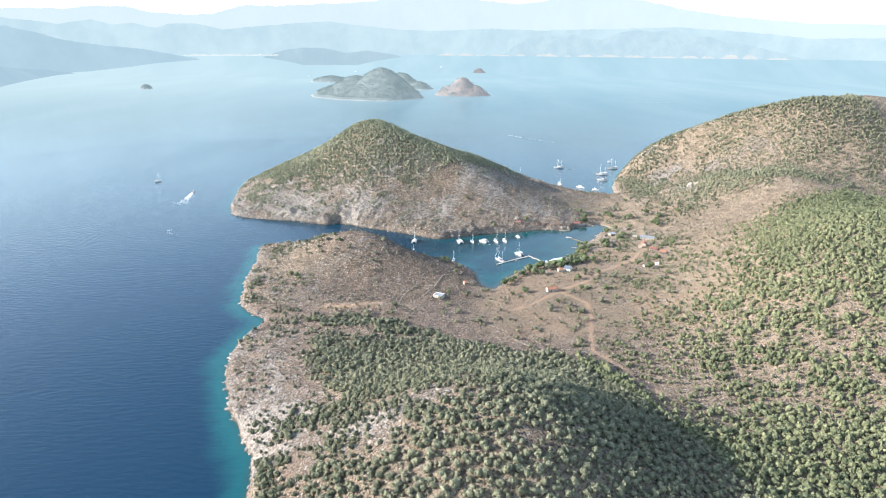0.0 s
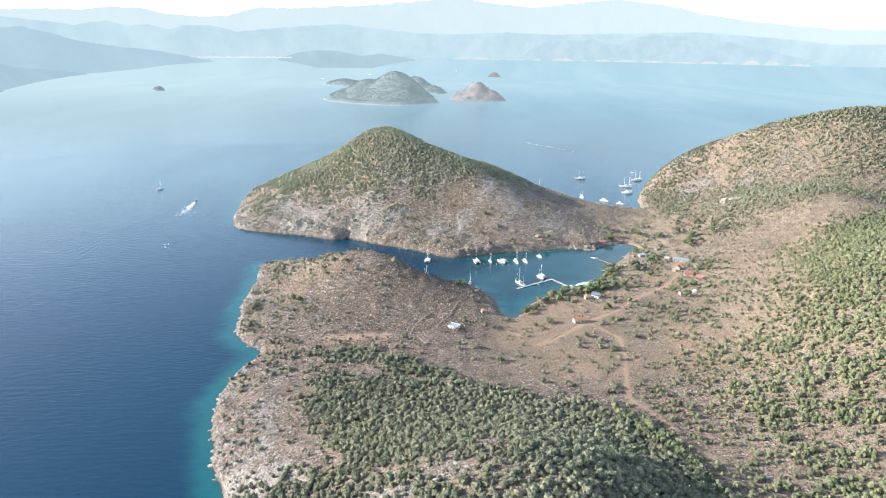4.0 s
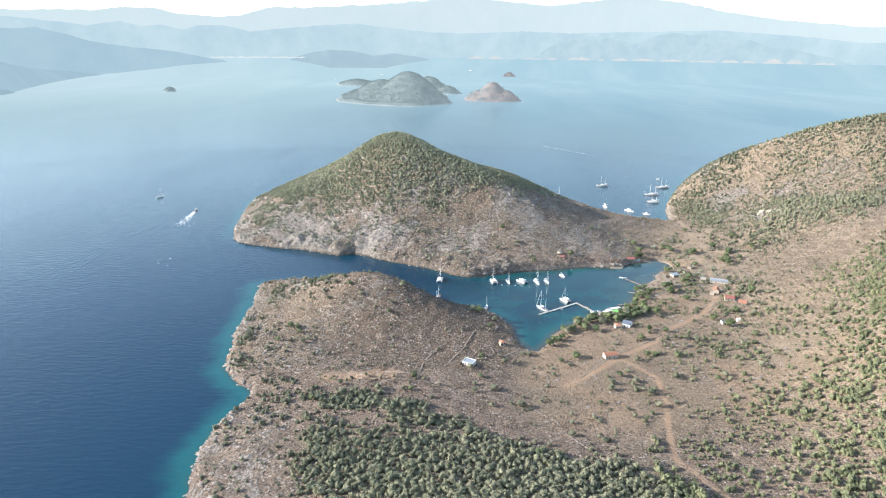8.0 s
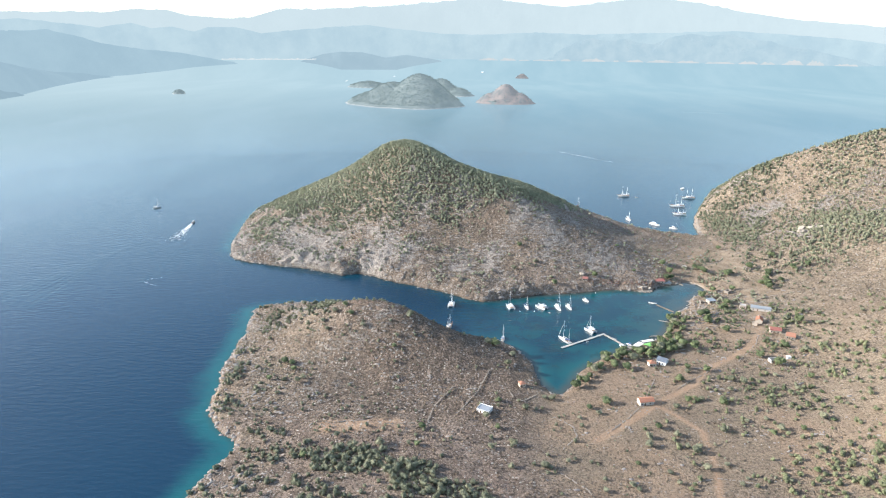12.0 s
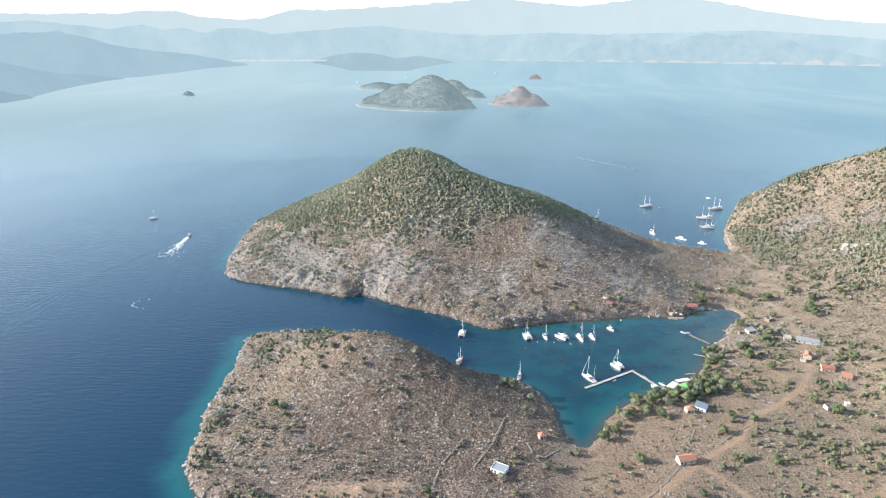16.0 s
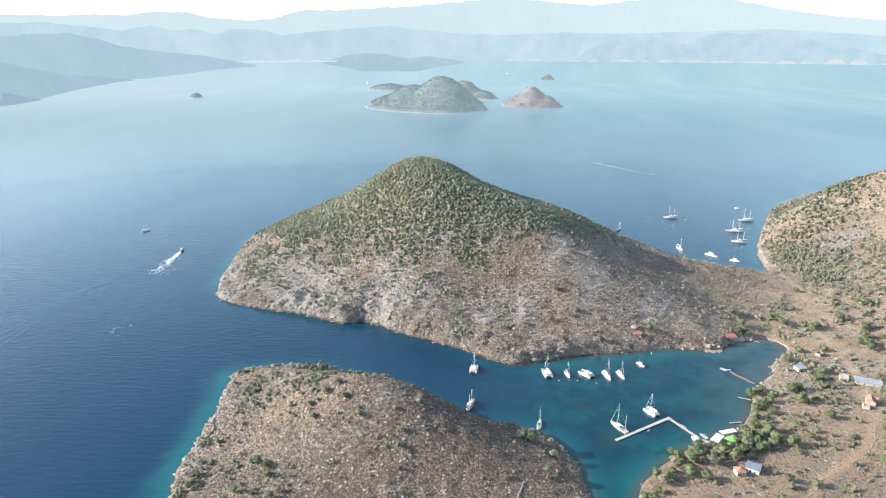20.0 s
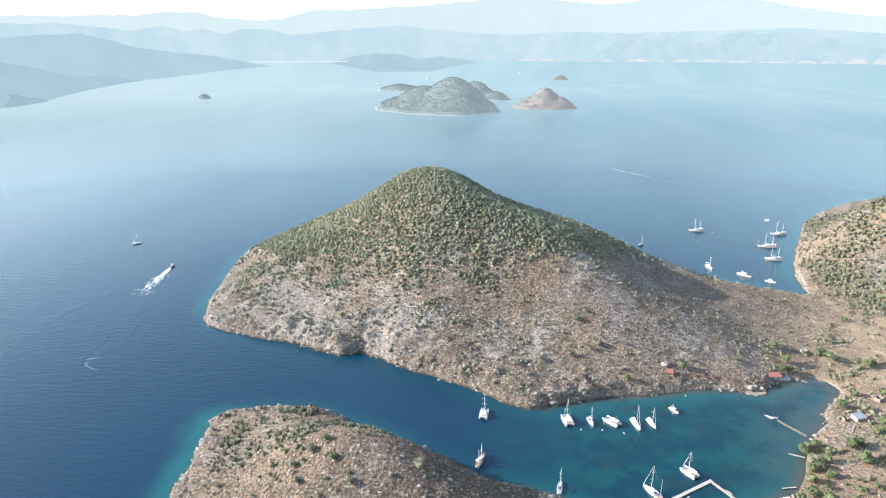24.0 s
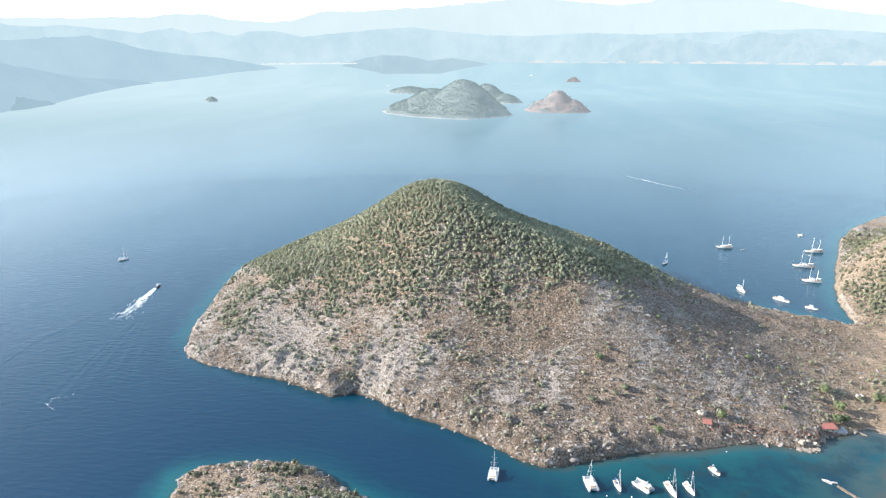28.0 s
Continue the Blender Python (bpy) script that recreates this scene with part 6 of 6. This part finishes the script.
def foam_wake(start, back, long, w0, w1, label, ragged=0.3, gap=1.0):
    """A torn fan of foam on the water behind a boat."""
    b = Vector((back[0], back[1], 0)).normalized()
    side = Vector((-b.y, b.x, 0))
    rng = np.random.default_rng(int(long))
    vs, fs = [], []
    n = int(long / gap * 7)
    for i in range(n):
        s = rng.uniform(0, 1) ** 1.25
        w = (w0 + (w1 - w0) * s)
        u = rng.normal() * 0.34 * w
        c = start + b * (s * long) + side * u
        l, t = rng.uniform(0.8, 3.2) * (1 - 0.4 * s), rng.uniform(0.14, 0.48) * (1.15 - 0.8 * s)
        a = rng.normal() * ragged
        d = (b + side * a).normalized()
        e = Vector((-d.y, d.x, 0))
        k = len(vs)
        h = 0.05 + 0.05 * rng.uniform()
        vs += [c - d * l, c + e * t + Vector((0, 0, h)), c + d * l, c - e * t + Vector((0, 0, h))]
        fs.append((k, k + 3, k + 2, k + 1))
    me = mesh_from("foam", [v[:] for v in vs], fs, M_FOAM)
    ob = new("wake", me)
    ob.location.z = 0.05
    return tagged(ob, label, "wake", kind="stuff")


def foam_line(points, count, label):
    """A faint broken streak of old foam that follows a bend."""
    rng = np.random.default_rng(count)
    vs, fs = [], []
    for i in range(count):
        t = rng.uniform(0, len(points) - 1.001)
        k = int(t)
        a, b = Vector((*points[k], 0)), Vector((*points[k + 1], 0))
        d = (b - a).normalized()
        e = Vector((-d.y, d.x, 0))
        c = a.lerp(b, t - k) + e * rng.normal() * 0.8
        l, w, q = rng.uniform(0.4, 1.5), rng.uniform(0.06, 0.16), len(vs)
        vs += [c - d * l, c + e * w, c + d * l, c - e * w]
        fs.append((q, q + 3, q + 2, q + 1))
    ob = new("foam_streak", mesh_from("foam_streak", [v[:] for v in vs], fs, M_FOAM))
    ob.location.z = 0.06
    return tagged(ob, label, "foam", kind="stuff")


foam_wake(SPEED + Vector((0, -4, 0)), (0.17, -1), 74, 1.6, 14, "white foam wake behind a speedboat", 0.16, 1.1)
foam_wake(Vector((152, 1513, 0)), (0.64, -0.77), 150, 0.7, 4.0, "thin white wake of a far boat", 0.1, 3.5)
foam_wake(Vector((690, 2435, 0)), (1, -0.25), 190, 0.8, 4.0, "faint thin wake on the far water", 0.1, 4.5)
foam_line([(-328, 706), (-341, 697), (-337, 688), (-322, 683)], 26, "faint curved streak of old foam")


def swell_arm(name, start, ends, count, label):
    """Low waves that run out from a boat's track: ridges of water just above the sheet."""
    ob = thing(name, pose(0, 0, 0), label, "waves")
    for i in range(count):
        bm = bmesh.new()
        a = start + (ends[0] - start) * (0.10 + 0.05 * i)
        b = ends[0].lerp(ends[1], i / max(1, count - 1))
        n = 26
        side = Vector((-(b - a).y, (b - a).x, 0)).normalized()
        rows = []
        for k in range(n + 1):
            t = k / n
            p = a.lerp(b, t) + side * (3.0 * math.sin(t * 2.2 + i))
            w, h = 1.1 + 2.2 * t, 0.10 * (1 - 0.55 * t) * math.sin(math.pi * min(1, t * 3 + 0.12) / 2)
            rows.append([p - side * w + Vector((0, 0, 0.012)), p - side * w * 0.35 + Vector((0, 0, h)), p + side * w * 0.35 + Vector((0, 0, h)), p + side * w + Vector((0, 0, 0.012))])
        loft(bm, rows, cap=False)
        w = part("wave", bm, M_SEA, ob, smooth=True)
        put_attr(w.data, "shore", np.full(len(w.data.vertices), 900.0))
        for k, v in (("mud", 0.0), ("open", 0.45), ("cove", 0.0), ("shelf", 0.0), ("swell", 1.0)):
            put_attr(w.data, k, np.full(len(w.data.vertices), v))
    return ob


swell_arm("bow_wave", SPEED, (SPEED + Vector((-75, -255, 0)), SPEED + Vector((-22, -275, 0))), 7, "long low bow waves fanning out on the sea")
swell_arm("bow_wave", SPEED, (SPEED + Vector((84, -165, 0)), SPEED + Vector((46, -205, 0))), 5, "low waves spreading towards the rocky point")


# ---------------------------------------------------------------- landing stage and jetties
def deck_walk(name, a, b, wide, high, planks, label, piles=True, material=M_PLANK):
    a, b = Vector((*a, 0)), Vector((*b, 0))
    L = (b - a).length
    ob = thing(name, look_along(a, b), label, "pier")
    me = None
    n = int(L / planks)
    for i in range(n):
        if me is None:
            bm = bmesh.new()
            box(bm, 0, 0, 0, wide, planks * 0.93, 0.07, bevel=0.01)
            p = part("plank", bm, material, ob)
            me = p.data
        else:
            p = new("plank", me)
            p.parent = ob
        p.location = (0, (i + 0.5) * planks, high)
    for s in (-1, 1):
        bm = bmesh.new()
        box(bm, s * (wide / 2 - 0.12), L / 2, high - 0.28, 0.18, L, 0.26)
        part("beam", bm, M_CONCRETE, ob)
    if piles:
        k = max(2, int(L / 5))
        for i in range(k + 1):
            for s in (-1, 1):
                bm = bmesh.new()
                rod(bm, (s * (wide / 2 - 0.1), L * i / k, -1.5), (s * (wide / 2 - 0.1), L * i / k, high + 0.25), 0.12, 0.11, 7)
                part("pile", bm, M_BARK, ob)
    return ob


def look_along(a, b):
    d = b - a
    return pose(a.x, a.y, a.z, 0, 0, math.degrees(math.atan2(-d.x, d.y)))


deck_walk("landing_stage", (53, 590), (91.5, 618), 1.9, 0.5, 0.8, "pale floating landing stage in the cove", False, M_CONCRETE)
deck_walk("walkway", (91, 616.3), (104.5, 596.5), 1.7, 0.5, 0.6, "narrow wooden walkway from the shore to the landing stage")
deck_walk("walkway", (104.7, 596.3), (110.5, 592.0), 2.4, 0.75, 0.6, "short timber landing at the shore")
deck_walk("pier", (124, 717.5), (123.5, 711.5), 1.1, 0.55, 0.4, "tiny wooden pier below the scrubby bank")
deck_walk("pier", (135, 618), (127, 616), 0.8, 0.5, 0.4, "low rickety wooden pier")
deck_walk("pier", (150.5, 645), (142.5, 647.5), 0.7, 0.45, 0.4, "low rickety wooden pier")


def rubble_line(name, points, wide, high, label, category="stone wall", material=M_WALLSTONE, sea=False, seed=1, gap=0.75):
    """A dry stone wall or rubble mole along a line: rows of uneven stones joined into one mesh."""
    rng = np.random.default_rng(seed)
    bm = bmesh.new()
    for (ax, ay), (bx, by) in zip(points, points[1:]):
        L = math.hypot(bx - ax, by - ay)
        turn = math.degrees(math.atan2(by - ay, bx - ax))
        n = max(2, int(L / gap))
        g0, g1 = (0, 0) if sea else (ground(ax, ay), ground(bx, by))
        for i in range(n):
            t = (i + rng.uniform(0.2, 0.8)) / n
            if rng.uniform() < 0.38 and not sea:
                continue
            for k in range(2):
                t = (i + rng.uniform(0.0, 1.0)) / n
                x, y = ax + (bx - ax) * t + rng.normal() * 0.15 * wide, ay + (by - ay) * t + rng.normal() * 0.15 * wide
                z = -0.5 if sea else g0 + (g1 - g0) * t - 0.1
                box(bm, x, y, z, (1.5 if sea else 1.0) * gap * rng.uniform(0.8, 1.35), wide * rng.uniform(0.55, 1.0), (high + (0.5 if sea else 0.1)) * rng.uniform(0.6, 1.1), rng.uniform(0.6, 0.9), turn + rng.uniform(-20, 20))
        if sea:
            box(bm, (ax + bx) / 2, (ay + by) / 2, -0.6, L + 0.4, wide * 0.85, 0.6 + high * 0.62, 0.92, turn)
    ob = part(name, bm, material)
    return tagged(ob, label, category, "dry stone walls" if not sea else "", )


for i, line in enumerate([[(-41, 472), (-38, 494), (-27, 517)], [(-22, 489), (-11, 512), (-3, 538)], [(7, 527), (13, 509), (22, 506)], [(37, 493), (48, 483), (49, 473), (39, 459)], [(35, 438), (48, 426), (52, 414), (64, 396), (72, 384)],
                          [(68, 478), (84, 495), (95, 509)], [(99, 516), (104, 527), (112, 543)], [(164, 639), (180, 645), (195, 648), (209, 635), (217, 627)], [(166, 636), (182, 641), (194, 644), (206, 632)], [(211, 615), (203, 600), (192, 586), (178, 570)],
                          [(152, 575), (158, 564), (150, 553), (136, 542), (124, 531)], [(172, 664), (184, 670), (190, 680), (184, 690)], [(176, 668), (187, 660), (200, 668), (214, 671)], [(20, 508), (28, 517), (33, 526)], [(196, 697), (210, 705), (222, 700), (236, 705)],
                          [(-100, 470), (-80, 474), (-62, 472), (-48, 474)], [(240, 690), (262, 700), (285, 705)], [(100, 434), (118, 440), (135, 437)]]):
    rubble_line("dry_stone_wall", line, 0.8, 0.42, "low tumbled dry stone wall crossing the dry fields", seed=i)
M_PALESTONE = plain("pale_beach_stone", (0.34, 0.30, 0.25), 0.95, 0, 0.25, 0.8)
M_JETTY = plain("weedy_brown_stone", (0.21, 0.172, 0.132), 0.95, 0, 0.4, 0.8)
rubble_line("stone_jetty", [(160.5, 667), (155, 674), (149.5, 681.5)], 1.9, 0.55, "low rubble stone jetty running into the cove", "jetty", M_JETTY, sea=True, seed=40, gap=0.9)
rubble_line("beach_wall", [(182, 738.5), (189, 741.5), (196, 740), (202, 736), (206, 729), (207, 720)], 1.1, 0.7, "pale curved stone wall along the head of the cove", "stone wall", M_PALESTONE, True, seed=41, gap=0.8)
rubble_line("stone_quay", [(140, 713), (147, 711.5), (153, 714)], 3.4, 0.9, "ruined stone quay with tumbled blocks", "quay", sea=True, seed=42, gap=1.1)
rubble_line("stone_quay", [(166, 667), (172, 674), (179, 681)], 1.6, 0.7, "rough stone edging along the shore", "quay", sea=True, seed=43, gap=0.9)
rubble_line("stone_spit", [(184, 736), (188, 732.5)], 1.2, 0.5, "short pale stone spit by the shallows", "quay", M_SAND, True, seed=44)


for i, line in enumerate([[(188, 711), (192, 705)], [(169, 676), (181, 686), (189, 694)], [(183, 677), (187, 670), (194, 680)], [(196, 681), (203, 675)], [(160, 660), (169, 657), (180, 646), (193, 637), (206, 629)],
                          [(219, 776), (240, 786), (249, 799)], [(220, 757), (228, 742), (234, 736)], [(252, 777), (258, 770), (268, 751)], [(205, 700), (212, 712), (224, 716)], [(226, 690), (238, 684), (252, 686)]]):
    rubble_line("field_wall", line, 0.8, 0.45, "low pale stone wall round the village yards", "stone wall", M_PALESTONE, seed=70 + i, gap=0.65)


def boulder(x, y, r, label):
    """An uneven rounded block of limestone."""
    bm = bmesh.new()
    bmesh.ops.create_icosphere(bm, subdivisions=2, radius=r)
    for v in bm.verts:
        k = 1 + 0.30 * math.sin(v.co.x * 5 / r + x) * math.cos(v.co.y * 4 / r + y) + 0.12 * math.sin(v.co.z * 9 / r)
        v.co = Vector((v.co.x * k * 1.2, v.co.y * k, v.co.z * k * 0.75))
    ob = part("boulder", bm, M_PALESTONE)
    ob.location = (x, y, ground(x, y) + r * 0.25)
    tagged(ob, label, "boulder", "boulders on the banks")


for x, y, r in ((88, 727, 2.3), (144, 716, 1.7), (152, 717, 1.5), (157, 659, 1.4), (166, 668, 1.3), (148, 718, 1.1), (162, 664, 1.0), (345, 838, 4.0), (356, 840, 3.2), (350, 846, 3.6), (338, 842, 2.6), (365, 836, 2.4)):
    boulder(x, y, r, "large pale limestone boulder on the dry bank")


def buoy(x, y):
    ob = thing("mooring_buoy", pose(x, y, 0), "small white mooring buoy floating in the cove", "buoy", "mooring buoys")
    bm = bmesh.new()
    bmesh.ops.create_icosphere(bm, subdivisions=2, radius=0.42)
    for v in bm.verts:
        v.co.z = v.co.z * 0.85 + 0.15
    part("float", bm, M_WHITE, ob, smooth=True)
    bm = bmesh.new()
    rod(bm, (0, 0, 0.45), (0, 0, 0.75), 0.05)
    part("ring", bm, M_ALU, ob)


for x, y in ((24, 656), (37, 657), (98, 704)):
    buoy(x, y)


def beach(name, line, wide, label):
    """A pale shingle strip along the waterline."""
    bm = bmesh.new()
    rows = []
    for i, (x, y) in enumerate(line):
        px, py = line[max(0, i - 1)]
        qx, qy = line[min(len(line) - 1, i + 1)]
        d = Vector((qx - px, qy - py, 0)).normalized()
        n = Vector((-d.y, d.x, 0))
        c = Vector((x, y, 0))
        row = []
        for k in (-0.5, 0.0, 0.5):
            p = c + n * wide * k
            row.append((p.x, p.y, max(ground(p.x, p.y), -0.3) + 0.07))
        rows.append(row)
    loft(bm, rows, cap=False)
    ob = part(name, bm, M_SAND, smooth=True)
    return tagged(ob, label, "beach", kind="structure")


beach("beach_1", [(254, 893), (259, 901), (263, 912), (265, 926), (268, 944), (273, 962)], 2.4, "pale shingle beach at the head of the bay")


# ---------------------------------------------------------------- houses and huts
def house(x, y, turn, w, d, h, label, roof="gable", wall_mat=M_PLASTER, roof_mat=M_TILE, rise=1.3, name="house", lift=0.0, openings=True, chimney=False):
    """A small building: four walls with door and window openings set in, and a roof with thickness."""
    z = min(ground(x + a, y + b) for a in (-w / 2, w / 2) for b in (-d / 2, d / 2)) - 0.15
    ob = thing(name, pose(x, y, z + lift, 0, 0, turn), label, "house", "village houses")
    h += 0.3
    t = 0.35
    for nm, bx, by, sx, sy in (("wall", 0, -d / 2 + t / 2, w, t), ("wall", 0, d / 2 - t / 2, w, t), ("wall", -w / 2 + t / 2, 0, t, d - 2 * t), ("wall", w / 2 - t / 2, 0, t, d - 2 * t)):
        bm = bmesh.new()
        box(bm, bx, by, 0, sx, sy, h)
        part(nm, bm, wall_mat, ob)
    if openings:
        bm = bmesh.new()
        box(bm, -w * 0.15, -d / 2 - 0.02, 0.2, 0.95, 0.12, 2.0)
        part("door", bm, M_BARK, ob, "dark wooden door")
        for wx in (w * 0.22, -w * 0.38):
            bm = bmesh.new()
            box(bm, wx, -d / 2 - 0.02, 1.2, 0.8, 0.1, 0.9)
            win = part("window", bm, M_GLASSY, ob)
            bm = bmesh.new()
            box(bm, wx, -d / 2 - 0.06, 1.1, 1.0, 0.18, 0.1)
            part("sill", bm, M_CONCRETE, win)
    o = 0.35
    if roof == "gable":
        for s in (-1, 1):
            bm = bmesh.new()
            loft(bm, [[(-w / 2 - o, s * (d / 2 + o), h - 0.2), (-w / 2 - o, 0, h + rise), (-w / 2 - o, 0, h + rise + 0.16), (-w / 2 - o, s * (d / 2 + o), h - 0.04)],
                      [(w / 2 + o, s * (d / 2 + o), h - 0.2), (w / 2 + o, 0, h + rise), (w / 2 + o, 0, h + rise + 0.16), (w / 2 + o, s * (d / 2 + o), h - 0.04)]])
            slope = part("roof", bm, roof_mat, ob)
            k = max(4, int(w / 0.7))
            for i in range(k):
                bm = bmesh.new()
                xx = -w / 2 + w * (i + 0.5) / k
                rod(bm, (xx, s * (d / 2 + o), h - 0.02), (xx, 0, h + rise + 0.18), 0.07, 0.07, 4)
                part("tile_row", bm, roof_mat, slope)
        for s in (-1, 1):
            bm = bmesh.new()
            loft(bm, [[(s * (w / 2 - t), -d / 2, h - 0.02), (s * (w / 2 - t), 0, h + rise - 0.05), (s * (w / 2 - t), d / 2, h - 0.02)], [(s * w / 2, -d / 2, h - 0.02), (s * w / 2, 0, h + rise - 0.05), (s * w / 2, d / 2, h - 0.02)]])
            part("gable", bm, wall_mat, ob)
    elif roof == "hip":
        bm = bmesh.new()
        a = [bm.verts.new(v) for v in ((-w / 2 - o, -d / 2 - o, h), (w / 2 + o, -d / 2 - o, h), (w / 2 + o, d / 2 + o, h), (-w / 2 - o, d / 2 + o, h), (0, 0, h + rise))]
        for i in range(4):
            bm.faces.new((a[i], a[(i + 1) % 4], a[4]))
        bm.faces.new(a[3::-1])
        part("roof", bm, roof_mat, ob)
    elif roof == "flat":
        bm = bmesh.new()
        box(bm, 0, 0, h, w + 0.3, d + 0.3, 0.22)
        part("roof", bm, roof_mat, ob)
        for sx, sy, bx, by in ((w + 0.3, 0.2, 0, d / 2), (w + 0.3, 0.2, 0, -d / 2), (0.2, d, w / 2, 0), (0.2, d, -w / 2, 0)):
            bm = bmesh.new()
            box(bm, bx, by, h + 0.224, sx, sy, 0.35)
            part("parapet", bm, wall_mat, ob)
    elif roof == "shed":
        bm = bmesh.new()
        loft(bm, [[(-w / 2 - o, -d / 2 - o, h), (-w / 2 - o, d / 2 + o, h + rise), (-w / 2 - o, d / 2 + o, h + rise + 0.1), (-w / 2 - o, -d / 2 - o, h + 0.1)],
                  [(w / 2 + o, -d / 2 - o, h), (w / 2 + o, d / 2 + o, h + rise), (w / 2 + o, d / 2 + o, h + rise + 0.1), (w / 2 + o, -d / 2 - o, h + 0.1)]])
        part("roof", bm, roof_mat, ob)
    if chimney:
        bm = bmesh.new()
        box(bm, w * 0.3, d * 0.2, h, 0.5, 0.5, rise + 0.5)
        part("chimney", bm, wall_mat, ob)
    return ob


M_ROOFGREY = plain("grey_roof_felt", (0.27, 0.30, 0.33), 0.8, 0, 0.25, 0.9)
house(-6, 492, -24, 8.0, 6.4, 2.2, "flat-roofed white house with a grey roof terrace in a dry field", "flat", M_WHITE, M_ROOFGREY)
house(19, 526, 20, 4.0, 3.6, 2.6, "small square hut with an orange tiled roof above the cove", "hip", M_PLASTER, M_TILE, 1.3, "hut")
house(98, 512, 14, 9.5, 5.0, 2.9, "long whitewashed house with a terracotta gable roof", "gable", M_LIME, M_TILE, 1.5)
house(115, 564, 8, 4.8, 4.4, 2.8, "small white house with an orange hipped roof", "hip", M_LIME, M_TILE, 1.6)
house(123.5, 567.5, -32, 6.5, 6.5, 2.9, "house with a steep blue-grey roof beside the grove", "gable", M_WHITE, M_SLATE, 2.0)
house(165, 733, 6, 9.0, 5.0, 2.4, "waterside house with a red roof by the scrub", "shed", M_PLASTER, M_RED, 1.0)
house(172.5, 733.5, 6, 6.5, 4.6, 2.2, "waterside lean-to with a grey iron roof", "shed", M_PLASTER, M_TIN, 0.8, openings=False)
house(90, 720, -10, 4.6, 3.6, 2.2, "small hut with a red roof on the scrubby bank", "shed", M_PLASTER, M_RED, 0.8, "hut")
house(234, 667, -20, 15.5, 6.5, 2.8, "long shed with a pale corrugated iron roof", "gable", M_CONCRETE, M_TIN, 1.2, "shed")
house(221, 672, -20, 5.0, 5.0, 2.6, "low white outbuilding beside a long shed", "flat", M_PLASTER, M_CONCRETE, name="outbuilding")
house(222, 641, 66, 7.0, 5.0, 3.0, "old village house with a faded orange tiled roof", "gable", M_PLASTER, M_TILE, 1.6, chimney=True)
house(216.5, 635.5, 66, 3.6, 3.6, 2.2, "pale roofless annex beside a village house", "none", M_PLASTER, name="ruin")
house(226, 621, -12, 8.0, 6.0, 2.9, "village house with a wide red tiled roof", "gable", M_PLASTER, M_RED, 1.5, chimney=True)
house(232, 608, -25, 6.0, 5.0, 2.6, "half-ruined stone house with a patch of orange roof", "shed", M_WALLSTONE, M_TILE, 1.2, "ruin")
house(203, 570, 5, 6.0, 4.5, 2.5, "roofless concrete ruin on the plain", "none", M_CONCRETE, name="ruin")
house(214.5, 573, 0, 2.6, 2.0, 1.8, "small white water tank on the plain", "flat", M_WHITE, M_WHITE, name="water_tank", openings=False)
house(198, 685, 20, 7.0, 5.0, 2.3, "low shed with a pale grey iron roof near the shore", "shed", M_PLASTER, M_TIN, 0.6, "shed")
house(190, 684, 10, 3.5, 3.0, 2.0, "crumbling stone hut near the shore", "none", M_WALLSTONE, name="ruin")
house(222, 709, 35, 5.0, 4.0, 2.6, "roofless pale stone ruin among bushes", "none", M_WALLSTONE, name="ruin")
house(143, 604, 30, 4.5, 4.0, 2.6, "small pale flat-roofed block behind the grove", "flat", M_PLASTER, M_CONCRETE, name="outbuilding")
house(137, 598, 15, 5.0, 4.0, 2.6, "roofless grey block behind the grove", "none", M_CONCRETE, name="ruin")
house(158, 664, 0, 2.6, 2.4, 2.0, "small pale stone hut at the root of a jetty", "none", M_WALLSTONE, name="ruin")
house(146, 714, 25, 4.0, 3.4, 2.0, "tumbled stone ruin at the water's edge", "none", M_WALLSTONE, name="ruin")
house(199, 768, 20, 3.6, 3.0, 2.2, "small whitewashed ruin on the low saddle", "none", M_LIME, name="ruin")
house(262, 765, -15, 4.0, 3.4, 2.2, "small stone ruin on the low saddle", "none", M_WALLSTONE, name="ruin")


def canopy_roof(name, x, y, turn, w, d, h, material, label, sag=0.0):
    """An awning on posts."""
    ob = thing(name, pose(x, y, max(0.3, ground(x, y)), 0, 0, turn), label, "awning", "awnings by the landing stage")
    bm = bmesh.new()
    rows = []
    for i in range(7):
        t = i / 6
        lift = -sag * math.sin(math.pi * t) if sag > 0 else 0
        rows.append([(-w / 2 + w * t, -d / 2, h + lift), (-w / 2 + w * t, 0, h + 0.25 + lift), (-w / 2 + w * t, d / 2, h + lift), (-w / 2 + w * t, d / 2, h - 0.1 + lift), (-w / 2 + w * t, 0, h + 0.15 + lift), (-w / 2 + w * t, -d / 2, h - 0.1 + lift)])
    loft(bm, rows)
    part("cover", bm, material, ob)
    for sx in (-1, 0, 1):
        for sy in (-1, 1):
            bm = bmesh.new()
            rod(bm, (sx * w * 0.46, sy * d * 0.44, -0.8), (sx * w * 0.46, sy * d * 0.44, h), 0.07, 0.06, 6)
            part("post", bm, M_BARK, ob)
    return ob


canopy_roof("restaurant_awning", 112.5, 594.5, 50, 9.5, 4.6, 2.7, M_CANVAS, "broad white awning over a waterside terrace")
canopy_roof("restaurant_awning", 121.5, 603.0, 22, 10.5, 3.4, 2.6, M_CANVAS, "long white awning along the waterfront")
canopy_roof("green_canopy", 120.5, 593.5, 30, 7.5, 5.0, 3.0, M_GREEN, "bright green canopy among the trees")
